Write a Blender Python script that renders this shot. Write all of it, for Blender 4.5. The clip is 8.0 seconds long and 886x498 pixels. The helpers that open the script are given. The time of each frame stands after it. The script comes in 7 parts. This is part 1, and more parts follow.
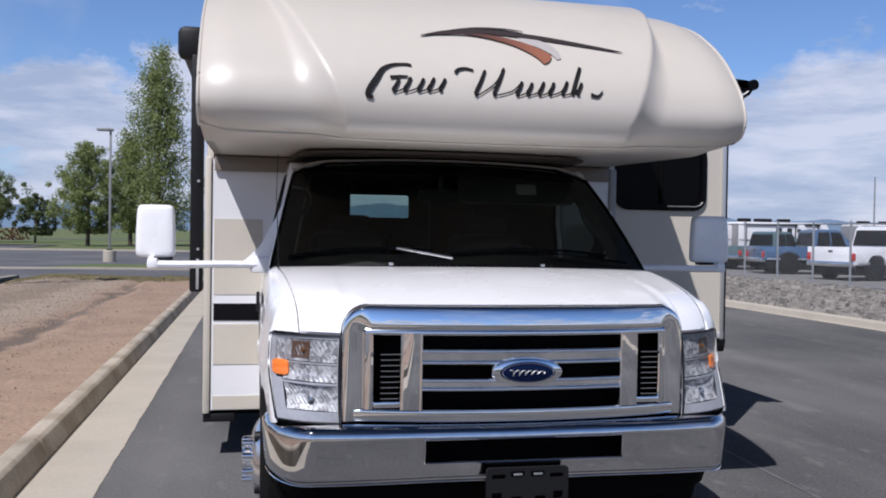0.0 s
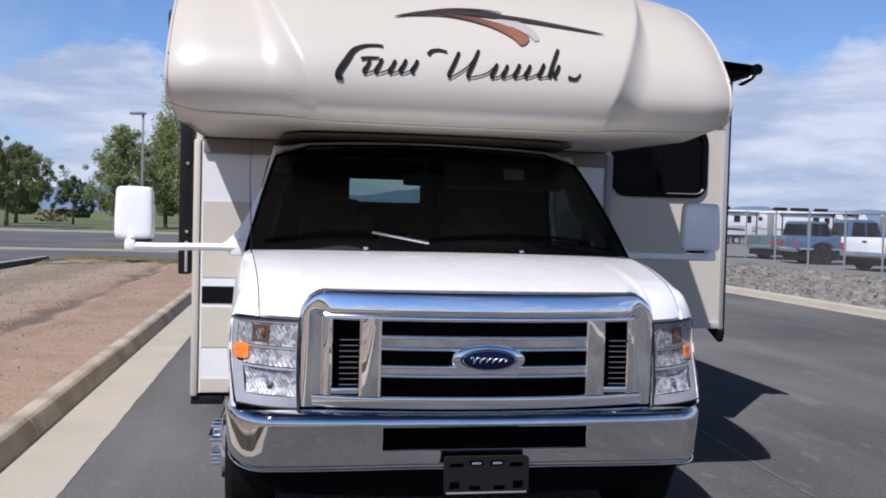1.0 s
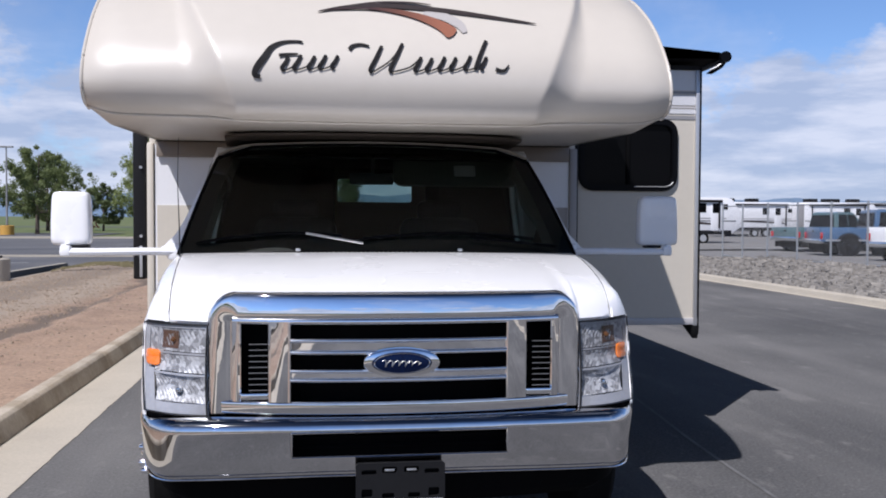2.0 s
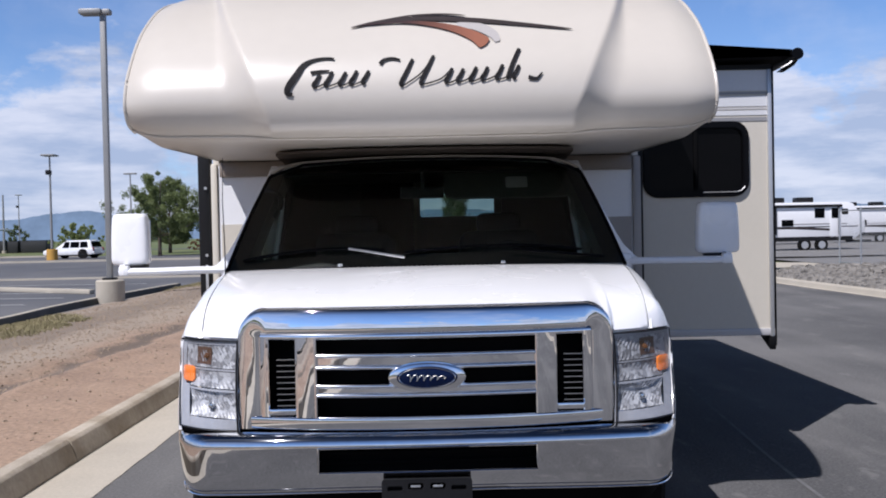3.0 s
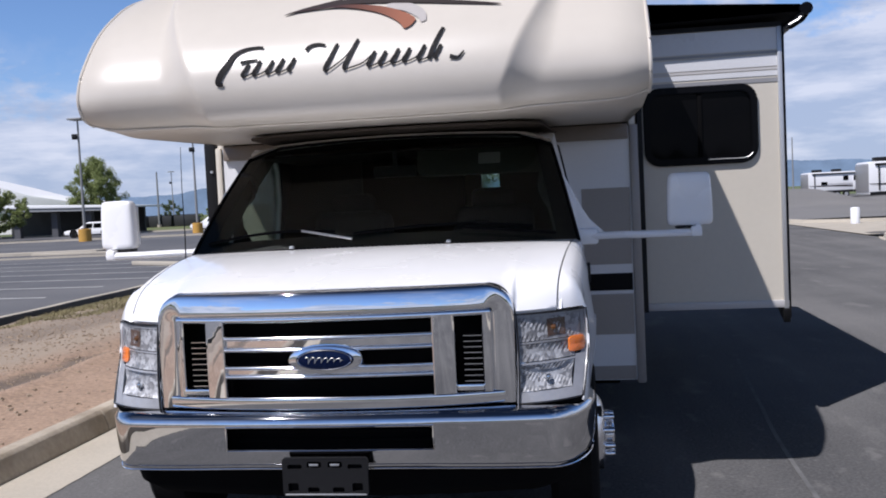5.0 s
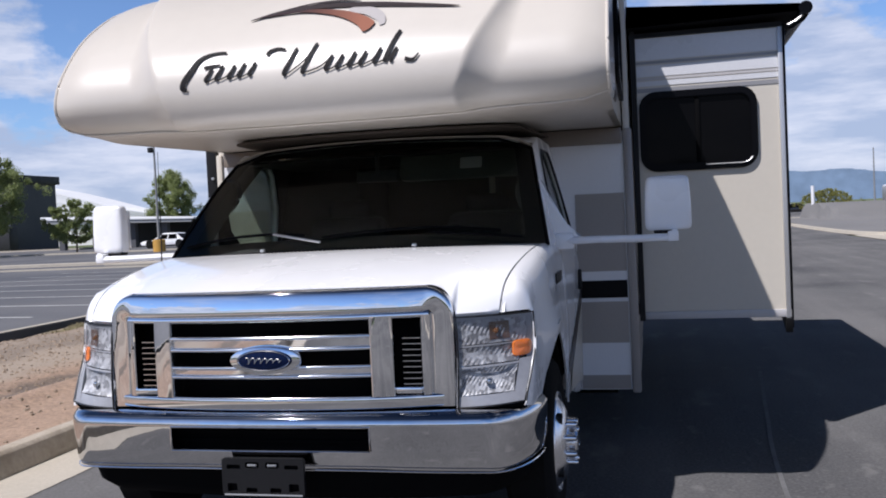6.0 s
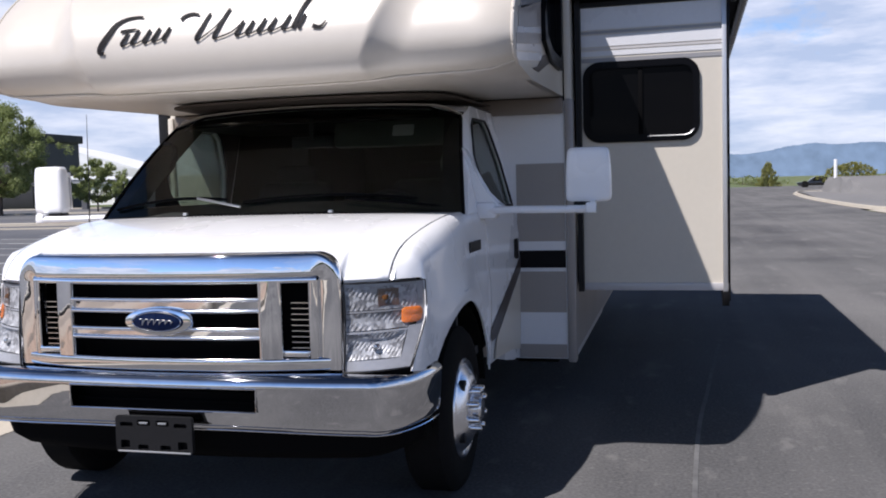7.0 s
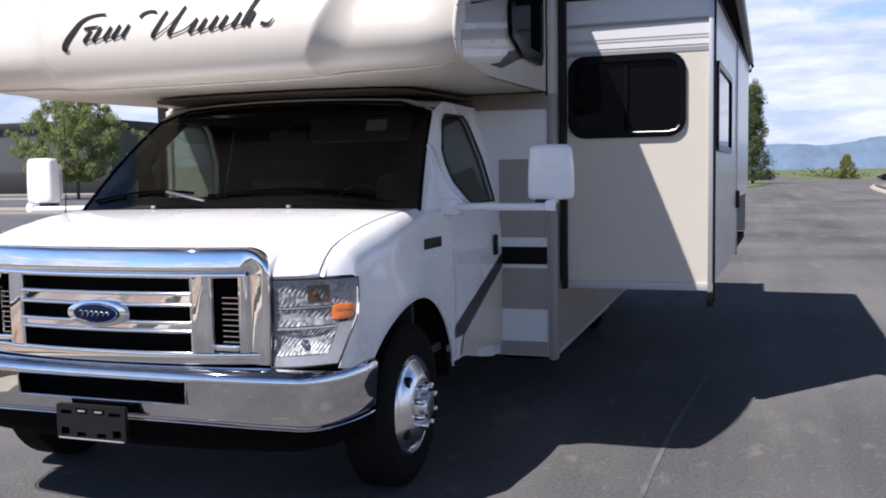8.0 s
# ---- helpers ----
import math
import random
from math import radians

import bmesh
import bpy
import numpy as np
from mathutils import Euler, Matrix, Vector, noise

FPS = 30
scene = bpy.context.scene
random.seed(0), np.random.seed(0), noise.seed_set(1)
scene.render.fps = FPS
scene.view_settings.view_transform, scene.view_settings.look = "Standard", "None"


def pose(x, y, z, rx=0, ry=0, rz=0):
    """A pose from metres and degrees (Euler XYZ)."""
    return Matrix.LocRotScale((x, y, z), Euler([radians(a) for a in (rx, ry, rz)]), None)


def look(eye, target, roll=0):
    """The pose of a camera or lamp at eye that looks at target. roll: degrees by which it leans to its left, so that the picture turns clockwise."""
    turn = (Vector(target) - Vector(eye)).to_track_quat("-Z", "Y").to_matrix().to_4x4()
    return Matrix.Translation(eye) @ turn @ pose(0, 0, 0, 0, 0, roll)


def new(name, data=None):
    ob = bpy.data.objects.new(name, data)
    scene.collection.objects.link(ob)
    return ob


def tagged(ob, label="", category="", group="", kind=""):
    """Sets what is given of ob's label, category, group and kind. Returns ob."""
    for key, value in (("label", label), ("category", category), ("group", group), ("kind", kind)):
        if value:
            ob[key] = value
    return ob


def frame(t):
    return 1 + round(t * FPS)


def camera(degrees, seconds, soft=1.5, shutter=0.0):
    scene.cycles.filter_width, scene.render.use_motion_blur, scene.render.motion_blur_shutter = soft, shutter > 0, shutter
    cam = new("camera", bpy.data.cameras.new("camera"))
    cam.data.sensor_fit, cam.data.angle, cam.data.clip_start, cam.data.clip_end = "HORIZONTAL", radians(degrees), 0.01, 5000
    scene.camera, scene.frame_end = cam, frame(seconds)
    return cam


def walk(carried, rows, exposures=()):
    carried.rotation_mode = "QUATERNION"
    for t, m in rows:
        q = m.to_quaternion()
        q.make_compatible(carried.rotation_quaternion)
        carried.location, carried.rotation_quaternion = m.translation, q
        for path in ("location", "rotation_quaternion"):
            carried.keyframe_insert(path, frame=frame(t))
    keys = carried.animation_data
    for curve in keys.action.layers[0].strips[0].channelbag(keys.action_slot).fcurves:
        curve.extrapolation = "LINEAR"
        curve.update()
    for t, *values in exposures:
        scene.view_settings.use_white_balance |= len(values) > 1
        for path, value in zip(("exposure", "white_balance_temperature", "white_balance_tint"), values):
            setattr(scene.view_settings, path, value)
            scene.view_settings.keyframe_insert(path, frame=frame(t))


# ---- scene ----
# ---- camera and walk ----
cam = camera(51.8, 8.0, soft=1.9)
PATH = [
    (0, (-0.019, 0.101, 1.417), (0.386, 2.059, 1.384), 0.9),
    (0.5, (0.129, 0.055, 1.419), (0.503, 2.019, 1.355), 0.8),
    (1, (0.27, 0.111, 1.416), (0.601, 2.083, 1.351), 1.5),
    (1.2, (0.362, 0.13, 1.413), (0.729, 2.094, 1.31), 1.5),
    (2.3, (0.83, 0.156, 1.421), (1.009, 2.148, 1.361), -0.1),
    (2.5, (0.877, 0.132, 1.411), (0.993, 2.127, 1.345), -0.2),
    (3, (1.061, 0.182, 1.409), (1.082, 2.182, 1.374), -1.2),
    (3.5, (1.27, 0.251, 1.414), (1.244, 2.25, 1.38), -1.7),
    (4, (1.515, 0.235, 1.424), (1.408, 2.232, 1.394), -2.0),
    (4.5, (1.796, 0.206, 1.435), (1.578, 2.194, 1.376), 0.4),
    (4.7, (1.868, 0.196, 1.45), (1.637, 2.178, 1.333), -1.2),
    (5.8, (2.338, 0.321, 1.402), (1.927, 2.278, 1.358), -3.5),
    (6, (2.455, 0.328, 1.385), (2.012, 2.278, 1.318), -2.7),
    (6.5, (2.707, 0.341, 1.416), (2.194, 2.269, 1.269), -1.2),
    (7, (2.957, 0.405, 1.375), (2.463, 2.338, 1.236), -1.6),
    (7.5, (3.203, 0.517, 1.418), (2.661, 2.439, 1.317), -1.4),
    (8, (3.472, 0.563, 1.402), (2.831, 2.451, 1.241), -1.0),
]
EXPOSURES = [(0.0, -0.14, 6000, 16), (1.0, -0.03, 6000, 16), (2.5, 0.0, 6000, 16), (4.5, -0.02, 6050, 16), (6.0, 0.02, 6050, 16), (6.5, 0.08, 6100, 16), (7.0, 0.25, 6200, 16), (8.0, 0.46, 6250, 16)]
walk(cam, [(t, look(eye, target, roll)) for t, eye, target, roll in PATH], EXPOSURES)

# ---- world, sun, exposure ----
SUN_WAY = Vector((0.445, 0.55, -1.0)).normalized()
sun = new("sun", bpy.data.lights.new("sun", "SUN"))
sun.data.energy, sun.data.angle, sun.data.color = 5.5, radians(0.53), (1.0, 0.96, 0.90)
sun.matrix_basis = look((-20, -25, 46), Vector((-20, -25, 46)) + SUN_WAY)


def make_world():
    w = bpy.data.worlds.new("sky")
    w.use_nodes = True
    scene.world = w
    nt = w.node_tree
    n, ln = nt.nodes, nt.links
    n.clear()
    sky = n.new("ShaderNodeTexSky")
    sky.sky_type, sky.sun_disc = "NISHITA", False
    sky.sun_elevation = math.asin(-SUN_WAY.z)
    sky.sun_rotation = math.atan2(-SUN_WAY.x, -SUN_WAY.y)
    sky.air_density, sky.dust_density, sky.ozone_density = 0.85, 0.3, 3.0
    co = n.new("ShaderNodeTexCoord")
    sep = n.new("ShaderNodeSeparateXYZ")
    ln.new(co.outputs["Generated"], sep.inputs[0])
    # a bank of low clouds with puffed tops, thinning out upwards
    def cloud_noise(scale, freq, rough):
        mp = n.new("ShaderNodeMapping"); mp.inputs["Scale"].default_value = scale
        ln.new(co.outputs["Generated"], mp.inputs[0])
        t = n.new("ShaderNodeTexNoise")
        t.inputs["Scale"].default_value, t.inputs["Detail"].default_value, t.inputs["Roughness"].default_value = freq, 8.0, rough
        ln.new(mp.outputs[0], t.inputs["Vector"])
        return t.outputs["Fac"]

    rise = n.new("ShaderNodeMath"); rise.operation = "MULTIPLY_ADD"
    rise.inputs[1].default_value, rise.inputs[2].default_value = -1.62, 0.280
    ln.new(sep.outputs[2], rise.inputs[0])
    puff = n.new("ShaderNodeMath"); puff.operation = "ADD"
    ln.new(cloud_noise((1, 1, 1.9), 4.6, 0.60), puff.inputs[0]); ln.new(rise.outputs[0], puff.inputs[1])
    fac = n.new("ShaderNodeMapRange")
    fac.inputs["From Min"].default_value, fac.inputs["From Max"].default_value = 0.458, 0.542
    fac.inputs["To Max"].default_value = 0.92
    ln.new(puff.outputs[0], fac.inputs["Value"])
    shade = n.new("ShaderNodeMapRange")
    shade.inputs["From Min"].default_value, shade.inputs["From Max"].default_value = 0.40, 0.60
    ln.new(cloud_noise((1, 1, 5.0), 6.0, 0.60), shade.inputs["Value"])
    # scattered fair-weather clouds higher up
    high = n.new("ShaderNodeMapRange")
    high.inputs["From Min"].default_value, high.inputs["From Max"].default_value = 0.53, 0.66
    high.inputs["To Max"].default_value = 0.30
    ln.new(cloud_noise((1, 1, 1.2), 2.6, 0.58), high.inputs["Value"])
    both = n.new("ShaderNodeMath"); both.operation = "MAXIMUM"
    ln.new(fac.outputs[0], both.inputs[0]); ln.new(high.outputs[0], both.inputs[1])
    white = n.new("ShaderNodeMixRGB")
    white.inputs[1].default_value, white.inputs[2].default_value = (5.5, 6.5, 8.3, 1), (9.2, 9.6, 10.5, 1)
    ln.new(shade.outputs[0], white.inputs[0])
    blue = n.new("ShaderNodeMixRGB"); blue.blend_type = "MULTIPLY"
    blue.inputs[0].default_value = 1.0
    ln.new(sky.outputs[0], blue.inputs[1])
    # paler towards the horizon; overhead dimmed to a deep blue to cut shadow fill
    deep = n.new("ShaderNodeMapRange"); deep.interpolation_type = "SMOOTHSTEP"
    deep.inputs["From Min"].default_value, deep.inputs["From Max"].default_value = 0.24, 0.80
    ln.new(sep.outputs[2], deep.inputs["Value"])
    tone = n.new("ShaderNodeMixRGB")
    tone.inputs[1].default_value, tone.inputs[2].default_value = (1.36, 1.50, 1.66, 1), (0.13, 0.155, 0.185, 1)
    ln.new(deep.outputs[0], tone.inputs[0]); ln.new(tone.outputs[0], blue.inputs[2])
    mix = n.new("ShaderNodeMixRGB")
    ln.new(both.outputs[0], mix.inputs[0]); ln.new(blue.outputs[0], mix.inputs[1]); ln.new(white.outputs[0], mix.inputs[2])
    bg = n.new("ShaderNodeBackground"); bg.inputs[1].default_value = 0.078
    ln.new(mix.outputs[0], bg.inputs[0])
    out = n.new("ShaderNodeOutputWorld"); ln.new(bg.outputs[0], out.inputs[0])


make_world()

# ---- materials ----
def material(name, colour, rough=0.5, metal=0.0, vary=0.08, grain=60.0, blotch=1.5, bump=0.0, bump_scale=150.0, coat=0.0,
             second=None, spread=(0.45, 0.6), per_piece=0.0, spec=0.5):
    """A surface with fine grain and broad blotches in its colour and gloss."""
    m = bpy.data.materials.new(name)
    m.use_nodes = True
    nt = m.node_tree
    n, ln = nt.nodes, nt.links
    b = n["Principled BSDF"]
    b.inputs["Metallic"].default_value = metal
    b.inputs["Roughness"].default_value = rough
    b.inputs["Specular IOR Level"].default_value = spec
    if coat:
        b.inputs["Coat Weight"].default_value, b.inputs["Coat Roughness"].default_value = coat, 0.06
    co = n.new("ShaderNodeTexCoord")
    fine = n.new("ShaderNodeTexNoise"); fine.inputs["Scale"].default_value, fine.inputs["Detail"].default_value = grain, 4
    wide = n.new("ShaderNodeTexNoise"); wide.inputs["Scale"].default_value, wide.inputs["Detail"].default_value = blotch, 5
    for t in (fine, wide):
        ln.new(co.outputs["Object"], t.inputs["Vector"])
    base = n.new("ShaderNodeRGB"); base.outputs[0].default_value = (*colour, 1)
    last = base.outputs[0]
    if second:
        ramp = n.new("ShaderNodeValToRGB")
        ramp.color_ramp.elements[0].position, ramp.color_ramp.elements[1].position = spread
        ln.new(wide.outputs["Fac"], ramp.inputs[0])
        mx = n.new("ShaderNodeMixRGB"); mx.inputs[2].default_value = (*second, 1)
        ln.new(ramp.outputs[0], mx.inputs[0]); ln.new(last, mx.inputs[1])
        last = mx.outputs[0]
    add = n.new("ShaderNodeMath"); add.operation = "ADD"
    ln.new(fine.outputs["Fac"], add.inputs[0]); ln.new(wide.outputs["Fac"], add.inputs[1])
    src = add.outputs[0]
    if per_piece:
        info = n.new("ShaderNodeObjectInfo")
        pm = n.new("ShaderNodeMath"); pm.operation = "MULTIPLY_ADD"
        pm.inputs[1].default_value = per_piece
        ln.new(info.outputs["Random"], pm.inputs[0]); ln.new(src, pm.inputs[2])
        src = pm.outputs[0]
    mr = n.new("ShaderNodeMapRange")
    mr.inputs["From Min"].default_value, mr.inputs["From Max"].default_value = 0.6, 1.4
    mr.inputs["To Min"].default_value, mr.inputs["To Max"].default_value = 1 - vary, 1 + vary
    ln.new(src, mr.inputs["Value"])
    mul = n.new("ShaderNodeVectorMath"); mul.operation = "SCALE"
    ln.new(last, mul.inputs[0]); ln.new(mr.outputs[0], mul.inputs["Scale"])
    ln.new(mul.outputs[0], b.inputs["Base Color"])
    rr = n.new("ShaderNodeMapRange")
    rr.inputs["From Min"].default_value, rr.inputs["From Max"].default_value = 0.3, 0.7
    rr.inputs["To Min"].default_value, rr.inputs["To Max"].default_value = rough * 0.85, min(1.0, rough * 1.15)
    ln.new(wide.outputs["Fac"], rr.inputs["Value"]); ln.new(rr.outputs[0], b.inputs["Roughness"])
    if bump:
        bn = n.new("ShaderNodeTexNoise"); bn.inputs["Scale"].default_value, bn.inputs["Detail"].default_value = bump_scale, 5
        ln.new(co.outputs["Object"], bn.inputs["Vector"])
        bp = n.new("ShaderNodeBump"); bp.inputs["Strength"].default_value, bp.inputs["Distance"].default_value = bump, 0.01
        ln.new(bn.outputs["Fac"], bp.inputs["Height"]); ln.new(bp.outputs[0], b.inputs["Normal"])
    return m


def glass(name, tint=(0.9, 0.95, 0.93), gloss=0.02, strength=1.0):
    """A thin pane: tinted see-through with a Fresnel gloss."""
    m = bpy.data.materials.new(name)
    m.use_nodes = True
    n, ln = m.node_tree.nodes, m.node_tree.links
    n.clear()
    tr = n.new("ShaderNodeBsdfTransparent"); tr.inputs[0].default_value = (*tint, 1)
    gl = n.new("ShaderNodeBsdfGlossy"); gl.inputs["Roughness"].default_value = gloss
    fr = n.new("ShaderNodeFresnel"); fr.inputs[0].default_value = 1.5
    sc = n.new("ShaderNodeMath"); sc.operation = "MULTIPLY"; sc.inputs[1].default_value = strength
    ln.new(fr.outputs[0], sc.inputs[0])
    mx = n.new("ShaderNodeMixShader")
    ln.new(sc.outputs[0], mx.inputs[0]); ln.new(tr.outputs[0], mx.inputs[1]); ln.new(gl.outputs[0], mx.inputs[2])
    out = n.new("ShaderNodeOutputMaterial"); ln.new(mx.outputs[0], out.inputs[0])
    return m


M_WHITE = material("white_car_paint", (0.86, 0.86, 0.865), 0.28, vary=0.02, grain=9, blotch=2, coat=0.7)
M_CREAM = material("cream_gelcoat", (0.53, 0.49, 0.432), 0.36, vary=0.025, grain=14, blotch=1.2, coat=0.03)
# cap cream darkened to put the underside's shade into its colour
M_CREAMSHADE = material("cream_darkened_for_shade", (0.48, 0.44, 0.385), 0.45, vary=0.08, grain=12, blotch=1.5)
M_GAPSHADE = material("roof_gap_shade", (0.075, 0.062, 0.052), 0.8, spec=0.1, vary=0.15)
M_PALEDECAL = material("grey_shadow_decal", (0.40, 0.375, 0.36), 0.4, vary=0.05, spec=0.2)
M_BROWN = material("brown_trim_band", (0.20, 0.165, 0.135), 0.45, vary=0.06)
M_FABRIC = material("black_awning_fabric", (0.009, 0.009, 0.010), 0.8, spec=0.05, vary=0.15)
M_BEIGE = material("beige_fibreglass", (0.57, 0.525, 0.445), 0.36, vary=0.03, grain=30, blotch=2, coat=0.25, bump=0.04, bump_scale=220)
M_TAUPE = material("taupe_stripe_and_shade_film", (0.33, 0.30, 0.275), 0.35, vary=0.04, coat=0.25)
M_WALLWHITE = material("white_fibreglass", (0.76, 0.76, 0.77), 0.33, vary=0.02, coat=0.3)
M_SILVER = material("silver_stripe_film", (0.62, 0.62, 0.63), 0.28, vary=0.04, coat=0.3)
M_GREYSTRIPE = material("grey_stripe_film", (0.26, 0.255, 0.26), 0.32, vary=0.05, coat=0.3)
M_BLACKSTRIPE = material("black_stripe_film", (0.006, 0.006, 0.007), 0.4, vary=0.1, spec=0.1)
M_CHROME = material("chrome", (0.86, 0.87, 0.89), 0.02, metal=1.0, vary=0.02, grain=20, blotch=3, bump=0.035, bump_scale=7)
M_BEAD = material("chrome_bead", (0.90, 0.91, 0.93), 0.12, metal=1.0, vary=0.02, grain=20, blotch=3)
M_BUMPER = material("weathered_bumper_chrome", (0.66, 0.665, 0.68), 0.03, metal=1.0, vary=0.08, grain=30, blotch=4, bump=0.035, bump_scale=6)
M_WHEELCOVER = material("satin_stainless", (0.80, 0.81, 0.84), 0.24, metal=1.0, vary=0.08, grain=25, blotch=6)
M_CHROME_DULL = material("brushed_chrome", (0.70, 0.72, 0.75), 0.13, metal=1.0, vary=0.05)
M_REFLECT = material("faceted_reflector", (0.5, 0.5, 0.5), 0.42, metal=0.12, vary=0.1, grain=60, blotch=26, bump=0.12, bump_scale=230)


def cells(m, scale, dark, light):
    """Small cells, each with its own painted brightness in place of a pressed facet's reflection."""
    n, ln = m.node_tree.nodes, m.node_tree.links
    co = n.new("ShaderNodeTexCoord")
    v = n.new("ShaderNodeTexVoronoi"); v.inputs["Scale"].default_value = scale
    ln.new(co.outputs["Object"], v.inputs["Vector"])
    sp = n.new("ShaderNodeSeparateColor"); ln.new(v.outputs["Color"], sp.inputs[0])
    r = n.new("ShaderNodeValToRGB")
    r.color_ramp.elements[0].color, r.color_ramp.elements[1].color = (*dark, 1), (*light, 1)
    r.color_ramp.elements[0].position, r.color_ramp.elements[1].position = 0.15, 0.85
    ln.new(sp.outputs[0], r.inputs[0]); ln.new(r.outputs[0], n["Principled BSDF"].inputs["Base Color"])


cells(M_REFLECT, 60, (0.20, 0.20, 0.21), (0.50, 0.505, 0.525))
M_FROST = material("frosted_lens_band", (0.33, 0.335, 0.36), 0.35, vary=0.15, grain=40, coat=0.4)
M_BLACK = material("black_plastic", (0.010, 0.010, 0.011), 0.5, spec=0.25, vary=0.15, bump=0.1, bump_scale=400)
M_BLACKGLOSS = material("black_gloss_trim", (0.004, 0.004, 0.005), 0.25, spec=0.07, vary=0.1)
M_VOID = material("matt_black_recess", (0.004, 0.004, 0.0045), 0.9, vary=0.1, spec=0.05)
M_RUBBER = material("tyre_rubber", (0.010, 0.0097, 0.0095), 0.9, spec=0.08, vary=0.2, bump=0.25, bump_scale=120)
M_UNDER = material("dark_underbody", (0.010, 0.010, 0.009), 0.9, spec=0.05, vary=0.3)
M_AMBER = material("amber_lens", (0.85, 0.22, 0.02), 0.12, vary=0.05, coat=0.8, bump=0.3, bump_scale=90)
M_AMBERDARK = material("smoked_amber_bulb", (0.095, 0.048, 0.028), 0.3, vary=0.25, coat=0.5, bump=0.4, bump_scale=60)
M_AMBERBULB = material("amber_bulb_glass", (0.13, 0.052, 0.012), 0.2, vary=0.1, coat=0.3)
M_BLUE = material("blue_enamel", (0.003, 0.008, 0.034), 0.3, vary=0.06, coat=0.05, spec=0.15)
M_INK = material("charcoal_decal", (0.018, 0.017, 0.018), 0.5, vary=0.3, grain=25, spec=0.04)
M_PLUM = material("dark_plum_decal", (0.042, 0.034, 0.034), 0.35, vary=0.1, spec=0.2)
M_COWL = material("dusty_black_plastic", (0.035, 0.035, 0.036), 0.6, vary=0.2)


def fading(name, a, b, lo, hi):
    """A decal whose print runs from one colour to another along x."""
    m = material(name, a, 0.35, vary=0.12, grain=12, spec=0.2)
    n, ln = m.node_tree.nodes, m.node_tree.links
    co = n.new("ShaderNodeTexCoord")
    sp = n.new("ShaderNodeSeparateXYZ"); ln.new(co.outputs["Object"], sp.inputs[0])
    mr = n.new("ShaderNodeMapRange")
    mr.inputs["From Min"].default_value, mr.inputs["From Max"].default_value = lo, hi
    ln.new(sp.outputs[0], mr.inputs["Value"])
    mx = n.new("ShaderNodeMixRGB")
    mx.inputs[1].default_value, mx.inputs[2].default_value = (*a, 1), (*b, 1)
    ln.new(mr.outputs[0], mx.inputs[0])
    ln.new(mx.outputs[0], n["Principled BSDF"].inputs["Base Color"])
    return m


M_SWOOSH = fading("plum_to_copper_decal", (0.05, 0.033, 0.036), (0.27, 0.11, 0.07), -0.08, 0.24)
M_PALEGREY = material("pale_grey_decal", (0.50, 0.48, 0.47), 0.3, vary=0.03, coat=0.2)
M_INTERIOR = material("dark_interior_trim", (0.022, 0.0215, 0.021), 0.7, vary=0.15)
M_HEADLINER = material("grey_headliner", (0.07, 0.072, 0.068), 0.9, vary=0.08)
M_VISOR = material("grey_green_visor_vinyl", (0.095, 0.10, 0.086), 0.8, vary=0.08)
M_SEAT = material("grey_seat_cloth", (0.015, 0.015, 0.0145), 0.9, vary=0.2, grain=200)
M_ALU = material("aluminium_trim", (0.55, 0.55, 0.55), 0.35, metal=0.6, vary=0.06)
M_WINDSCREEN = glass("windscreen_glass", (0.70, 0.78, 0.73), 0.01, 0.75)
M_REARGLASS = glass("tinted_rear_glass", (0.58, 0.66, 0.65), 0.02, 0.8)
M_CLEAR = glass("clear_lens", (0.92, 0.93, 0.94), 0.03, 0.7)
M_TINT = glass("tinted_side_glass", (0.80, 0.87, 0.83), 0.015, 0.8)
M_PRIVACY = material("privacy_glass", (0.003, 0.003, 0.0035), 0.05, vary=0.05, spec=0.05)
M_SIDEPANE = material("glossy_dark_side_pane", (0.004, 0.004, 0.005), 0.03, vary=0.05, spec=0.6)
M_LOT = material("old_lot_asphalt", (0.085, 0.087, 0.095), 0.85, vary=0.2, grain=40, blotch=0.2, bump=0.3, bump_scale=120,
                 second=(0.115, 0.115, 0.12), spread=(0.42, 0.62))
M_CONCRETE = material("pale_concrete", (0.445, 0.40, 0.328), 0.9, vary=0.14, grain=45, blotch=1.3, bump=0.4, bump_scale=130,
                      second=(0.36, 0.325, 0.27), spread=(0.42, 0.68))
M_KERBFACE = material("weathered_kerb_concrete", (0.45, 0.392, 0.315), 0.92, vary=0.2, grain=30, blotch=2.2, bump=0.5, bump_scale=110,
                      second=(0.28, 0.232, 0.172), spread=(0.44, 0.64))
M_PEBBLE = material("dirt_clods", (0.28, 0.215, 0.155), 0.97, vary=0.3, grain=20, blotch=3)
M_GRASS = material("mown_grass", (0.085, 0.125, 0.035), 0.95, vary=0.3, grain=6, blotch=0.12, bump=0.6, bump_scale=40,
                   second=(0.125, 0.13, 0.055), spread=(0.42, 0.62))
M_DRYGRASS = material("dry_grass_tuft", (0.19, 0.165, 0.085), 0.95, vary=0.3, grain=10)
M_ROCK = material("crushed_rock", (0.20, 0.185, 0.165), 0.95, vary=0.6, grain=7, blotch=3, bump=0.5, bump_scale=40)
M_ROCKBED = material("rock_bed", (0.12, 0.11, 0.10), 0.97, vary=0.35, grain=14, blotch=2, bump=0.9, bump_scale=16)
M_GRAVELLOT = material("storage_lot_gravel", (0.17, 0.165, 0.16), 0.95, vary=0.15, grain=10, blotch=0.3)
M_LINE = material("worn_white_line", (0.50, 0.50, 0.49), 0.8, vary=0.15, grain=30, blotch=3)
